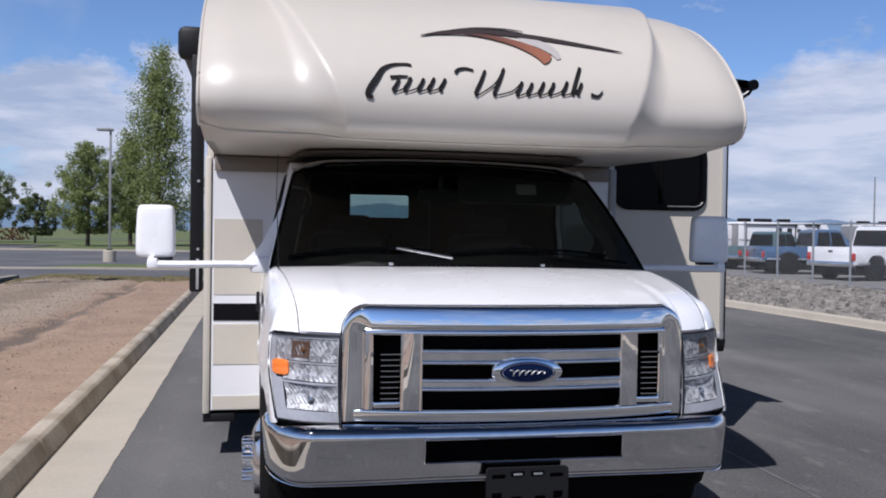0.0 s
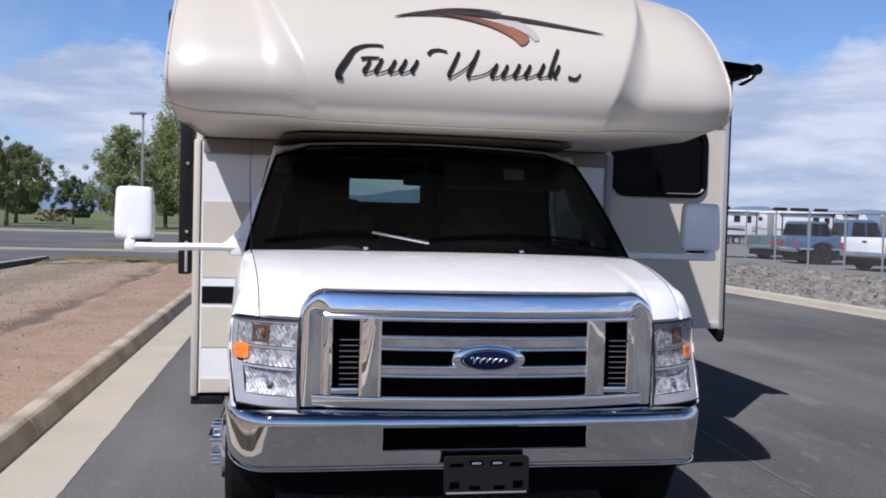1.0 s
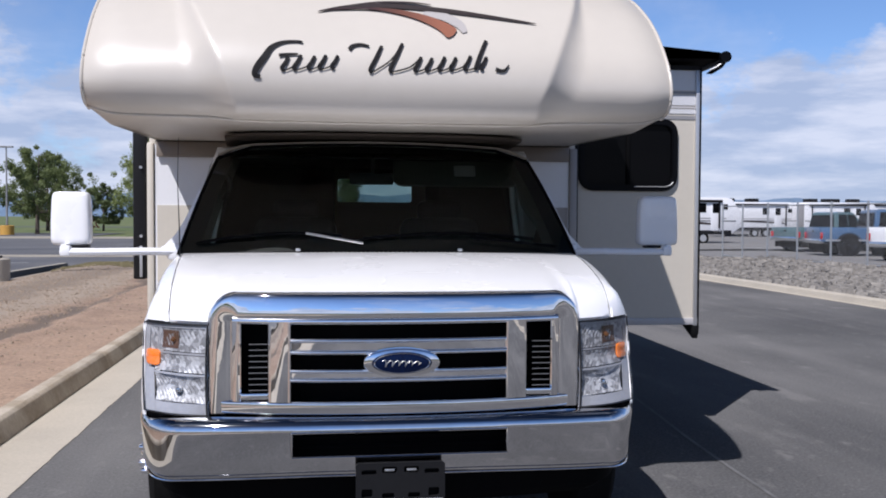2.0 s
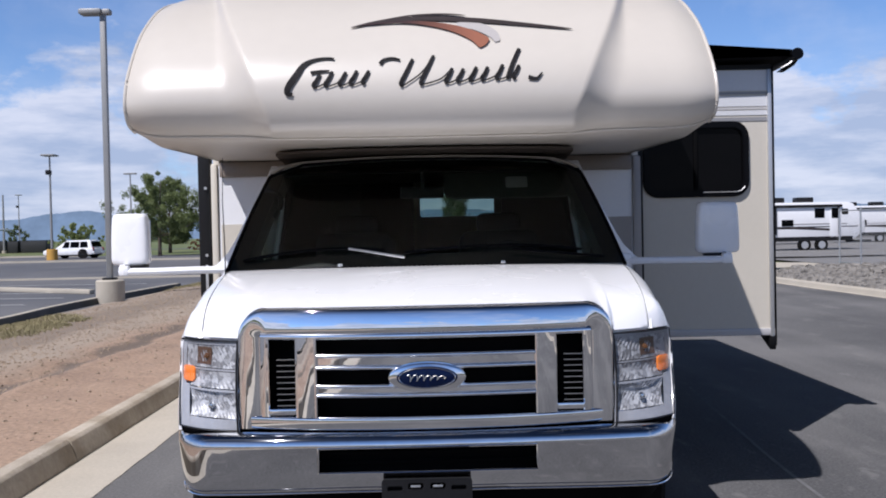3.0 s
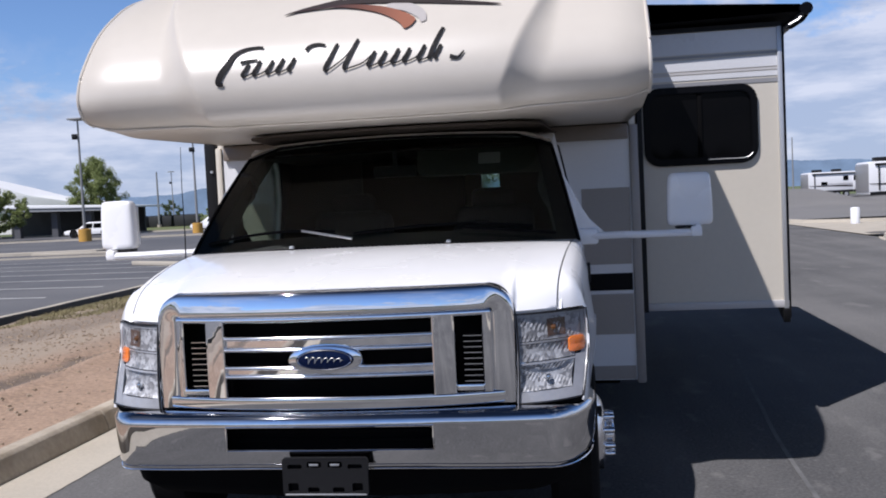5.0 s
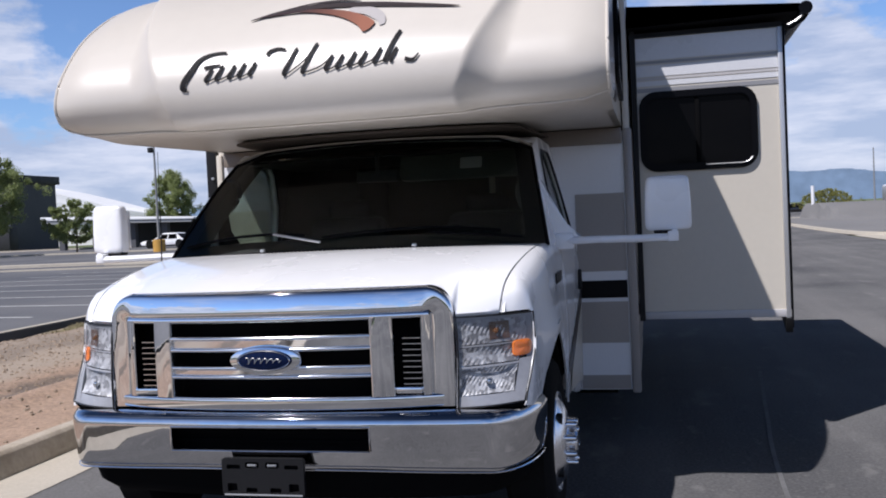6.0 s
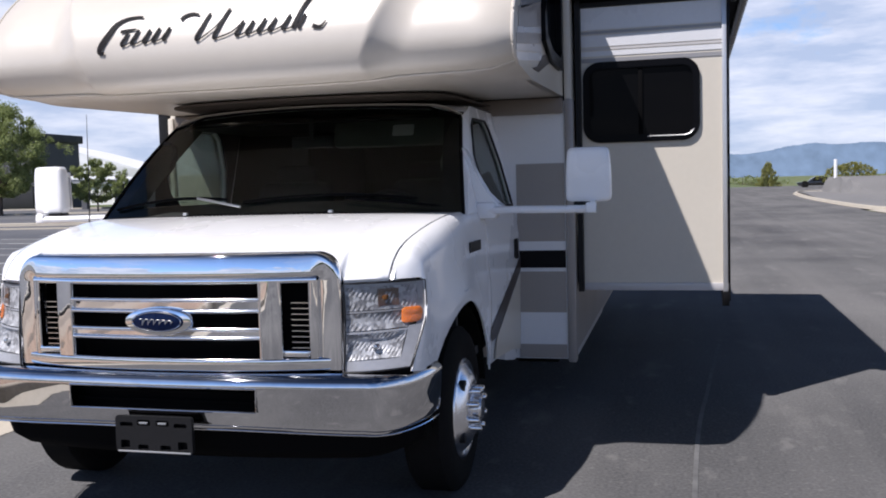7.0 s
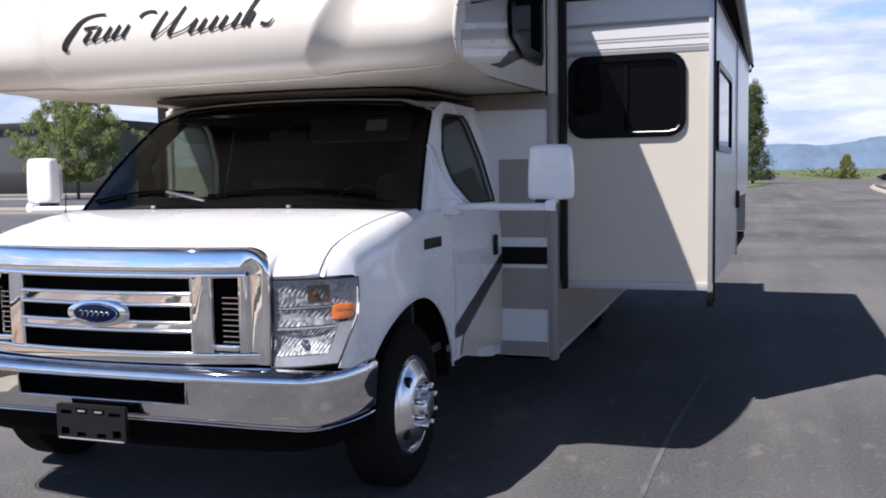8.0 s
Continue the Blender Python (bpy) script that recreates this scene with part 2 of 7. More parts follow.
M_STEEL = material("galvanised_steel", (0.40, 0.41, 0.42), 0.42, metal=0.6, vary=0.08)
M_MESH = material("dull_zinc_wire", (0.34, 0.345, 0.35), 0.6, vary=0.1)
M_POLE = material("weathered_lamp_pole", (0.27, 0.27, 0.265), 0.5, metal=0.3, vary=0.1)
M_SEAM = material("pale_asphalt_seam", (0.118, 0.117, 0.117), 0.9, vary=0.45, grain=9, blotch=1.5)
M_SIGN = material("weathered_sign_back", (0.36, 0.345, 0.325), 0.6, vary=0.1, grain=8)
M_YELLOW = material("faded_yellow_concrete", (0.52, 0.29, 0.06), 0.85, vary=0.15, grain=25)
M_BARK = material("brown_bark", (0.085, 0.065, 0.05), 0.95, vary=0.3, grain=30, bump=0.8, bump_scale=30)
# distance haze is mixed into this blue-grey base colour
M_HILL = material("haze_tinted_hills", (0.135, 0.19, 0.272), 1.0, vary=0.22, grain=0.03, blotch=0.006, spec=0.0)
M_BUILD = material("dark_building_cladding", (0.075, 0.077, 0.085), 0.7, vary=0.08, grain=4, blotch=0.3)
M_BUILDDARK = material("dark_fascia", (0.018, 0.019, 0.02), 0.6, vary=0.1)
M_ROOFWHITE = material("white_fabric_roof", (0.72, 0.73, 0.74), 0.6, vary=0.04, grain=2, blotch=0.2)
M_ROOFGREY = material("grey_metal_roof", (0.25, 0.26, 0.27), 0.6, vary=0.08)
M_BLUECAR = material("faded_blue_paint", (0.06, 0.12, 0.22), 0.3, vary=0.06, coat=0.6)
M_TEAL = material("teal_paint", (0.09, 0.15, 0.16), 0.35, vary=0.06, coat=0.5)
M_BLACKCAR = material("black_car_paint", (0.012, 0.012, 0.013), 0.25, vary=0.06, coat=0.6)
M_RED = material("red_tail_lens", (0.42, 0.02, 0.02), 0.2, vary=0.05, coat=0.7)


def leafy(name, dark, light):
    m = bpy.data.materials.new(name)
    m.use_nodes = True
    n, ln = m.node_tree.nodes, m.node_tree.links
    b = n["Principled BSDF"]
    b.inputs["Roughness"].default_value = 0.6
    g = n.new("ShaderNodeNewGeometry")
    r = n.new("ShaderNodeValToRGB")
    r.color_ramp.elements[0].color, r.color_ramp.elements[1].color = (*dark, 1), (*light, 1)
    ln.new(g.outputs["Random Per Island"], r.inputs[0])
    ln.new(r.outputs[0], b.inputs["Base Color"])
    t = n.new("ShaderNodeBsdfTranslucent")
    ln.new(r.outputs[0], t.inputs[0])
    mx = n.new("ShaderNodeMixShader"); mx.inputs[0].default_value = 0.48
    ln.new(b.outputs[0], mx.inputs[1]); ln.new(t.outputs[0], mx.inputs[2])
    ln.new(mx.outputs[0], n["Material Output"].inputs[0])
    return m


def asphalt():
    """Sealed asphalt: fine stone grain, broad patches, and pale scuffs drawn out along the drive."""
    m = material("sealed_asphalt", (0.106, 0.105, 0.106), 0.85, vary=0.50, grain=60, blotch=0.3, bump=0.5, bump_scale=170,
                 second=(0.124, 0.122, 0.121), spread=(0.38, 0.66), spec=0.05)
    n, ln = m.node_tree.nodes, m.node_tree.links
    b = n["Principled BSDF"]
    old = b.inputs["Base Color"].links[0].from_socket
    co = n.new("ShaderNodeTexCoord")
    last = old
    for scale, noise_scale, lo, hi, amount in (((1.2, 0.05, 1), 1.2, 0.46, 0.70, 0.36), ((0.8, 0.20, 1), 0.9, 0.52, 0.74, 0.34), ((1, 0.35, 1), 2.6, 0.60, 0.70, 0.45), ((1, 0.5, 1), 7.0, 0.62, 0.72, 0.45), ((1, 1, 1), 26.0, 0.60, 0.70, 0.40)):
        mp = n.new("ShaderNodeMapping"); mp.inputs["Scale"].default_value = scale
        ln.new(co.outputs["Object"], mp.inputs[0])
        t = n.new("ShaderNodeTexNoise"); t.inputs["Scale"].default_value, t.inputs["Detail"].default_value = noise_scale, 6
        ln.new(mp.outputs[0], t.inputs["Vector"])
        mr = n.new("ShaderNodeMapRange")
        mr.inputs["From Min"].default_value, mr.inputs["From Max"].default_value = lo, hi
        mr.inputs["To Min"].default_value, mr.inputs["To Max"].default_value = 0.0, amount
        ln.new(t.outputs["Fac"], mr.inputs["Value"])
        mx = n.new("ShaderNodeMixRGB"); mx.inputs[2].default_value = (0.205, 0.198, 0.192, 1)
        ln.new(mr.outputs[0], mx.inputs[0]); ln.new(last, mx.inputs[1])
        last = mx.outputs[0]
    ln.new(last, b.inputs["Base Color"])
    return m




def soil():
    """Dry soil: reddish and smooth by the kerb, a furrow along it with its shade painted as a dark band, paler grey
    gravelly soil beyond.
    """
    m = material("dry_reddish_dirt", (0.345, 0.240, 0.168), 0.97, vary=0.50, grain=26, blotch=1.3, bump=1.0, bump_scale=44,
                 second=(0.235, 0.162, 0.115), spread=(0.44, 0.60))
    n, ln = m.node_tree.nodes, m.node_tree.links
    b = n["Principled BSDF"]
    last = b.inputs["Base Color"].links[0].from_socket
    co = n.new("ShaderNodeTexCoord")
    sp = n.new("ShaderNodeSeparateXYZ"); ln.new(co.outputs["Object"], sp.inputs[0])
    wob = n.new("ShaderNodeTexNoise"); wob.inputs["Scale"].default_value, wob.inputs["Detail"].default_value = 0.8, 6
    ln.new(co.outputs["Object"], wob.inputs["Vector"])
    x = n.new("ShaderNodeMath"); x.operation = "MULTIPLY_ADD"; x.inputs[1].default_value = 1.1
    ln.new(wob.outputs["Fac"], x.inputs[0]); ln.new(sp.outputs[0], x.inputs[2])
    x = x.outputs[0]
    for stops, colour in ((((-2.35, 0.0), (-2.75, 1.0)), (0.300, 0.242, 0.185)), (((-3.25, 0.0), (-3.5, 0.75), (-4.1, 0.75), (-4.5, 0.2)), (0.175, 0.138, 0.105)), (((-1.98, 0.0), (-2.08, 0.85), (-2.24, 0.85), (-2.36, 0.0)), (0.12, 0.095, 0.075))):
        ramp = n.new("ShaderNodeFloatCurve")
        pts = sorted(((v + 6.0) / 6.0, f) for v, f in stops)
        cv = ramp.mapping.curves[0]
        cv.points[0].location, cv.points[1].location = (0.0, pts[0][1]), (1.0, pts[-1][1])
        for p in pts:
            cv.points.new(*p)
        for p in cv.points:
            p.handle_type = "VECTOR"
        ramp.mapping.update()
        mr = n.new("ShaderNodeMapRange"); mr.inputs["From Min"].default_value, mr.inputs["From Max"].default_value = -6.0, 0.0
        ln.new(x, mr.inputs["Value"]); ln.new(mr.outputs[0], ramp.inputs["Value"])
        mx = n.new("ShaderNodeMixRGB"); mx.inputs[2].default_value = (*colour, 1)
        ln.new(ramp.outputs[0], mx.inputs[0]); ln.new(last, mx.inputs[1])
        last = mx.outputs[0]
    ln.new(last, b.inputs["Base Color"])
    return m


M_DIRT = soil()
M_ASPHALT = asphalt()
M_LEAF = leafy("mid_green_leaves", (0.19, 0.235, 0.085), (0.31, 0.355, 0.135))
M_LEAFMID = leafy("dull_green_leaves", (0.12, 0.155, 0.058), (0.22, 0.265, 0.10))
M_LEAFDARK = leafy("dark_green_leaves", (0.085, 0.115, 0.048), (0.16, 0.20, 0.082))
M_LEAFRED = leafy("reddish_leaves", (0.15, 0.055, 0.035), (0.25, 0.10, 0.06))
M_LEAFLIGHT = leafy("yellow_green_leaves", (0.20, 0.21, 0.055), (0.34, 0.33, 0.10))


# ---- mesh helpers ----
def thing(name, loc=(0, 0, 0), label="", category="", group="", kind=""):
    e = new(name)
    e.empty_display_size = 0.3
    e.location = loc
    return tagged(e, label, category, group, kind)


def finish(name, bm, mat, sharp=38):
    me = bpy.data.meshes.new(name)
    bmesh.ops.recalc_face_normals(bm, faces=bm.faces)
    bm.to_mesh(me)
    bm.free()
    me.materials.append(mat)
    if sharp:
        me.polygons.foreach_set("use_smooth", [True] * len(me.polygons))
        me.set_sharp_from_angle(angle=radians(sharp))
    return me


def part(name, bm, mat, parent=None, label="", sharp=38, shift=None):
    """Links a bmesh as one mesh object under a thing or a part."""
    if shift:
        bmesh.ops.translate(bm, verts=bm.verts, vec=shift)
    ob = new(name, finish(name, bm, mat, sharp))
    ob.parent = parent
    return tagged(ob, label)


def block(bm, x0, x1, y0, y1, z0, z1, bev=0.0, seg=2):
    vs = [bm.verts.new((x, y, z)) for x in (x0, x1) for y in (y0, y1) for z in (z0, z1)]
    fs = [bm.faces.new([vs[i] for i in f]) for f in ((0, 1, 3, 2), (4, 6, 7, 5), (0, 4, 5, 1), (2, 3, 7, 6), (0, 2, 6, 4), (1, 5, 7, 3))]
    if bev:
        es = list({e for f in fs for e in f.edges})
        bmesh.ops.bevel(bm, geom=es, offset=bev, segments=seg, profile=0.5, affect="EDGES", clamp_overlap=True)
    return bm


def prism(bm, pts, axis, a, b, bev=0.0):
    """A polygon, given in the two other axes, drawn out along an axis from a to b."""
    def at(p, w):
        return {"x": (w, p[0], p[1]), "y": (p[0], w, p[1]), "z": (p[0], p[1], w)}[axis]
    lo = [bm.verts.new(at(p, a)) for p in pts]
    hi = [bm.verts.new(at(p, b)) for p in pts]
    fs = [bm.faces.new(lo), bm.faces.new(hi[::-1])]
    for i in range(len(pts)):
        j = (i + 1) % len(pts)
        fs.append(bm.faces.new((lo[i], hi[i], hi[j], lo[j])))
    if bev:
        es = list({e for f in fs for e in f.edges})
        bmesh.ops.bevel(bm, geom=es, offset=bev, segments=2, profile=0.5, affect="EDGES", clamp_overlap=True)
    return bm


def tube(bm, pts, r, n=8, r1=None):
    pts = [Vector(p) for p in pts]
    rings = []
    for i, p in enumerate(pts):
        d = (pts[min(i + 1, len(pts) - 1)] - pts[max(i - 1, 0)]).normalized()
        up = Vector((0, 0, 1)) if abs(d.z) < 0.9 else Vector((1, 0, 0))
        a = d.cross(up).normalized()
        b = a.cross(d)
        rad = r if r1 is None else r + (r1 - r) * i / (len(pts) - 1)
        rings.append([bm.verts.new(p + rad * (math.cos(2 * math.pi * k / n) * a + math.sin(2 * math.pi * k / n) * b)) for k in range(n)])
    for s, t in zip(rings, rings[1:]):
        for k in range(n):
            bm.faces.new((s[k], s[(k + 1) % n], t[(k + 1) % n], t[k]))
    bm.faces.new(rings[0][::-1])
    bm.faces.new(rings[-1])
    return bm


def lathe(bm, prof, centre, axis="x", n=32):
    """Rings of (along, radius) round an axis."""
    c = Vector(centre)
    rings = []
    for h, r in prof:
        ring = []
        for k in range(n):
            a = 2 * math.pi * k / n
            o = {"x": (h, r * math.cos(a), r * math.sin(a)), "y": (r * math.cos(a), h, r * math.sin(a)), "z": (r * math.cos(a), r * math.sin(a), h)}[axis]
            ring.append(bm.verts.new(c + Vector(o)))
        rings.append(ring)
    for s, t in zip(rings, rings[1:]):
        for k in range(n):
            bm.faces.new((s[k], s[(k + 1) % n], t[(k + 1) % n], t[k]))
    for ring in (rings[0], rings[-1]):
        if (ring[0].co - ring[n // 2].co).length > 1e-4:
            bm.faces.new(ring)
    return bm


def sheet(bm, rows, keep=None):
    """A grid of faces through rows of points; keep(i, j) leaves faces out."""
    vs = [[bm.verts.new(p) for p in row] for row in rows]
    for i in range(len(vs) - 1):
        for j in range(len(vs[0]) - 1):
            if keep is None or keep(i, j):
                bm.faces.new((vs[i][j], vs[i][j + 1], vs[i + 1][j + 1], vs[i + 1][j]))
    return bm


def thicken(bm, t):
    bmesh.ops.recalc_face_normals(bm, faces=bm.faces)
    bmesh.ops.solidify(bm, geom=list(bm.faces), thickness=t)
    return bm


def plate(bm, outer, holes, fn, depth):
    """A flat or bent plate with holes: 2D loops, placed by fn(a, b), drawn out by the vector depth."""
    def ring(loop):
        vs = [bm.verts.new(fn(*p)) for p in loop]
        return [bm.edges.new((vs[i], vs[(i + 1) % len(vs)])) for i in range(len(vs))]
    es = []
    for loop in (outer, *holes):
        es += ring(loop)
    got = bmesh.ops.triangle_fill(bm, edges=es, use_beauty=True)
    faces = [g for g in got["geom"] if isinstance(g, bmesh.types.BMFace)]
    ext = bmesh.ops.extrude_face_region(bm, geom=faces)
    bmesh.ops.translate(bm, verts=[g for g in ext["geom"] if isinstance(g, bmesh.types.BMVert)], vec=depth)
    return bm


def rounded(x0, x1, z0, z1, r, n=6):
    pts = []
    for cx, cz, a0 in ((x1 - r, z0 + r, -90), (x1 - r, z1 - r, 0), (x0 + r, z1 - r, 90), (x0 + r, z0 + r, 180)):
        for k in range(n + 1):
            a = radians(a0 + 90 * k / n)
            pts.append((cx + r * math.cos(a), cz + r * math.sin(a)))
    return pts


def smooth(a, b, v):
    t = max(0.0, min(1.0, (v - a) / (b - a)))
    return t * t * (3 - 2 * t)


def spline(pts, per=6):
    """A smooth line through 2D points."""
    out = []
    for i in range(len(pts) - 1):
        p0, p1, p2, p3 = pts[max(i - 1, 0)], pts[i], pts[i + 1], pts[min(i + 2, len(pts) - 1)]
        for k in range(per):
            t = k / per
            out.append(tuple(0.5 * (2 * b + (c - a) * t + (2 * a - 5 * b + 4 * c - d) * t * t + (3 * b - a - 3 * c + d) * t ** 3)
                             for a, b, c, d in zip(p0, p1, p2, p3)))
    out.append(tuple(pts[-1]))
    return out

# ---- motorhome: u across from its centre line, y along, z up ----
rv = thing("motorhome", (1.025, 7.0, 0.0), "white and cream cab-over motorhome with an extended slide-out, parked on asphalt", "motorhome")
HALF, BODY, Y_HOUSE, Y_REAR, Z_FLOOR, Z_ROOF = 1.288, 1.335, 5.92, 10.9, 0.30, 2.83


def P(name, bm, mat, parent=None, label="", sharp=38):
    return part(name, bm, mat, parent or rv, label, sharp, (0, -7.0, 0))


# over-cab cap: a profile along y, swelling in the middle panel
CAP = spline([(5.92, 1.885), (4.9, 1.862), (4.42, 1.852), (4.27, 1.858), (4.165, 1.895), (4.12, 1.985), (4.15, 2.10), (4.235, 2.215), (4.36, 2.34),
              (4.52, 2.455), (4.74, 2.575), (5.07, 2.685), (5.45, 2.765), (5.92, 2.815)], 10)


def cap_swell(u, z):
    """How far the cap stands proud: a middle panel that breaks off sharply and runs out softly towards each end."""
    a = abs(u)
    edge = 0.655 + 0.52 * max(0.0, z - 1.93)
    run = 0.17 - 0.14 * smooth(1.95, 2.55, z)
    t = max(0.0, min(1.0, (a - edge) / run))
    mid = 0.050 - (0.062 - 0.016 * smooth(2.0, 2.5, z)) * (1 - (1 - t) ** 2) * smooth(edge - 0.012, edge + 0.012, a)
    side = -0.034 * max(0.0, (a - 1.10) / (HALF - 1.10)) ** 2.6
    return mid * smooth(1.84, 1.92, z) + side + 0.012 * (1 - (a / HALF) ** 2)


def cap_point(i, u):
    y, z = CAP[i]
    ya, za = CAP[max(i - 1, 0)]
    yb, zb = CAP[min(i + 1, len(CAP) - 1)]
    d = Vector((yb - ya, zb - za)).normalized()
    n = Vector((-d.y, d.x))
    s = cap_swell(u, z) * smooth(4.75, 4.3, y) if z < 1.9 else cap_swell(u, z)
    return Vector((u, y + n.x * s, z + n.y * s))


def cap_front(u, z, out=0.0075):
    """A point on the front of the cap at u, z, a little proud of it."""
    best = None
    for i in range(len(CAP) - 1):
        a, b = cap_point(i, u), cap_point(i + 1, u)
        if a.y < 4.9 and (a.z - z) * (b.z - z) <= 0 and b.z != a.z and a.z > 1.9:
            t = (z - a.z) / (b.z - a.z)
            d = (b - a).normalized()
            best = a.lerp(b, t) + out * Vector((0, -d.z, d.y))
            break
    return best or Vector((u, 4.1, z))


us = [HALF * (-1 + 2 * k / 200) for k in range(201)]
cap = P("over_cab_cap", sheet(bmesh.new(), [[cap_point(i, u) for u in us] for i in range(31, len(CAP))]), M_CREAM, label="glossy cream moulded over-cab front cap", sharp=60)
P("cap_underside", sheet(bmesh.new(), [[cap_point(i, u) for u in us[::4]] for i in range(32)]), M_CREAMSHADE, cap, "cap underside in cream darkened for shade")
# dark sheet standing in for the shade in the gap over the cab roof
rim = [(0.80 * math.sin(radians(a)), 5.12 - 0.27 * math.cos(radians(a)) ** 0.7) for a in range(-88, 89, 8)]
P("cap_gap_shade", prism(bmesh.new(), rim + [(0.86, 5.85), (-0.86, 5.85)], "z", 1.838, 1.850, 0.003), M_GAPSHADE, cap, "dark sheet painting the shade above the cab roof")
# bead along the lower seam and down both ends of the cap
seam = [cap_point(32, u) + Vector((0, -0.003, -0.004)) for u in us[::8]]
P("seam_bead", tube(bmesh.new(), seam, 0.006, 6), M_CREAM, cap)
for s in (-1, 1):
    bm = bmesh.new()
    tube(bm, [cap_point(i, s * HALF) + Vector((s * 0.002, 0, 0)) for i in range(28, len(CAP), 2)], 0.008, 8)
    P("edge_moulding", bm, M_CREAM, cap, "cream edge moulding")


# decals: plain brush strokes and swooshes that follow the cap
def stroke(bm, pts, width, out=0.0075):
    """A band along 2D points on the cap, its half-width by width(t), proud by out."""
    rows = []
    for k, (u, z) in enumerate(pts):
        u0, z0 = pts[max(k - 1, 0)]
        u1, z1 = pts[min(k + 1, len(pts) - 1)]
        d = Vector((u1 - u0, z1 - z0)).normalized()
        w = width(k / (len(pts) - 1))
        rows.append([cap_front(u - d.y * w * f, z + d.x * w * f, out) for f in (1.0, 0.0, -1.0)])
    return sheet(bm, rows)


def dabs(u, z0, marks):
    """A run of slanting brush dabs, each given by its step and height, joined by thin upstrokes."""
    rows, last = [], None
    for step, high in marks:
        foot, head = (u, z0), (u + 0.42 * high, z0 + high)
        if last:
            rows.append(([last, ((last[0] * 0.45 + head[0] * 0.55) + 0.006, last[1] * 0.5 + head[1] * 0.5 - 0.012), head], 0.0028, 0.0034))
        rows.append(([head, (u + 0.20 * high, z0 + 0.52 * high), (u - 0.002, z0 + 0.010), (u + 0.008, z0 - 0.002)], 0.0060, 0.0090))
        last = (u + 0.010, z0)
        u += step
        z0 += 0.003
    return rows


runs = dabs(-0.455, 2.034, ((0.050, 0.060), (0.060, 0.066), (0.046, 0.060), (0.052, 0.062), (0.05, 0.058)))
runs += dabs(-0.085, 2.036, ((0.085, 0.118), (0.105, 0.130), (0.050, 0.066), (0.054, 0.060), (0.050, 0.064), (0.062, 0.060), (0.072, 0.066), (0.05, 0.060)))
for pts, w0, w1 in runs:
    bm = bmesh.new()
    stroke(bm, spline(pts, 5), lambda t: w0 + (w1 - w0) * math.sin(math.pi * t) ** 0.5)
    P("brush_stroke_decal", bm, M_INK, cap)
for pts, w0, w1 in (([(-0.175, 2.132), (-0.16, 2.150), (-0.125, 2.158), (-0.09, 2.150)], 0.009, 0.005), ([(-0.470, 2.098), (-0.43, 2.104), (-0.39, 2.106)], 0.008, 0.004), ([(0.455, 2.062), (0.490, 2.056), (0.515, 2.082)], 0.010, 0.003)):
    bm = bmesh.new()
    stroke(bm, spline(pts, 6), lambda t: w0 + (w1 - w0) * t)
    P("brush_stroke_decal", bm, M_INK, cap)
bm = bmesh.new()
stroke(bm, spline([(-0.545, 2.006), (-0.568, 2.012), (-0.562, 2.040), (-0.530, 2.090), (-0.500, 2.135), (-0.455, 2.158), (-0.40, 2.164), (-0.372, 2.160)], 6), lambda t: 0.0055 + 0.0090 * math.sin(math.pi * min(1.0, 0.15 + t)) ** 2)
P("brush_stroke_decal", bm, M_INK, cap)
bm = bmesh.new()
stroke(bm, spline([(0.365, 2.055), (0.385, 2.11), (0.410, 2.165), (0.425, 2.195)], 6), lambda t: 0.010 - 0.002 * t)
P("brush_stroke_decal", bm, M_INK, cap)
for pts, w, m in (([(-0.31, 2.322), (-0.16, 2.357), (0.02, 2.368), (0.25, 2.352), (0.45, 2.326), (0.67, 2.294)], 0.012, M_PLUM),
                  ([(-0.22, 2.350), (-0.05, 2.385), (0.10, 2.392), (0.20, 2.383)], 0.004, M_PLUM),
                  ([(-0.26, 2.334), (-0.10, 2.346), (0.02, 2.337), (0.14, 2.308), (0.235, 2.262), (0.283, 2.218)], 0.0, M_SWOOSH)):
    bm = bmesh.new()
    pp = spline(pts, 8)
    stroke(bm, pp, (lambda t, w=w: 0.0015 + w * math.sin(math.pi * t) ** 0.7) if w else (lambda t: (0.003 + 0.034 * t ** 1.6) * (1.0 if t < 0.92 else max(0.02, 1 - ((t - 0.92) / 0.08) ** 2) ** 0.5)), 0.0075 if w else 0.0095)
    P("swoosh_decal", bm, m, cap, "dark tapering swoosh decal" if w else "copper swoosh decal")
bm = bmesh.new()
stroke(bm, spline([(0.16, 2.332), (0.25, 2.318), (0.315, 2.278), (0.335, 2.235)], 6), lambda t: 0.004 + 0.02 * math.sin(math.pi * min(1, t * 0.8 + 0.1)), 0.0055)
P("swoosh_decal", bm, M_PALEDECAL, cap, "pale grey swoosh shadow decal")

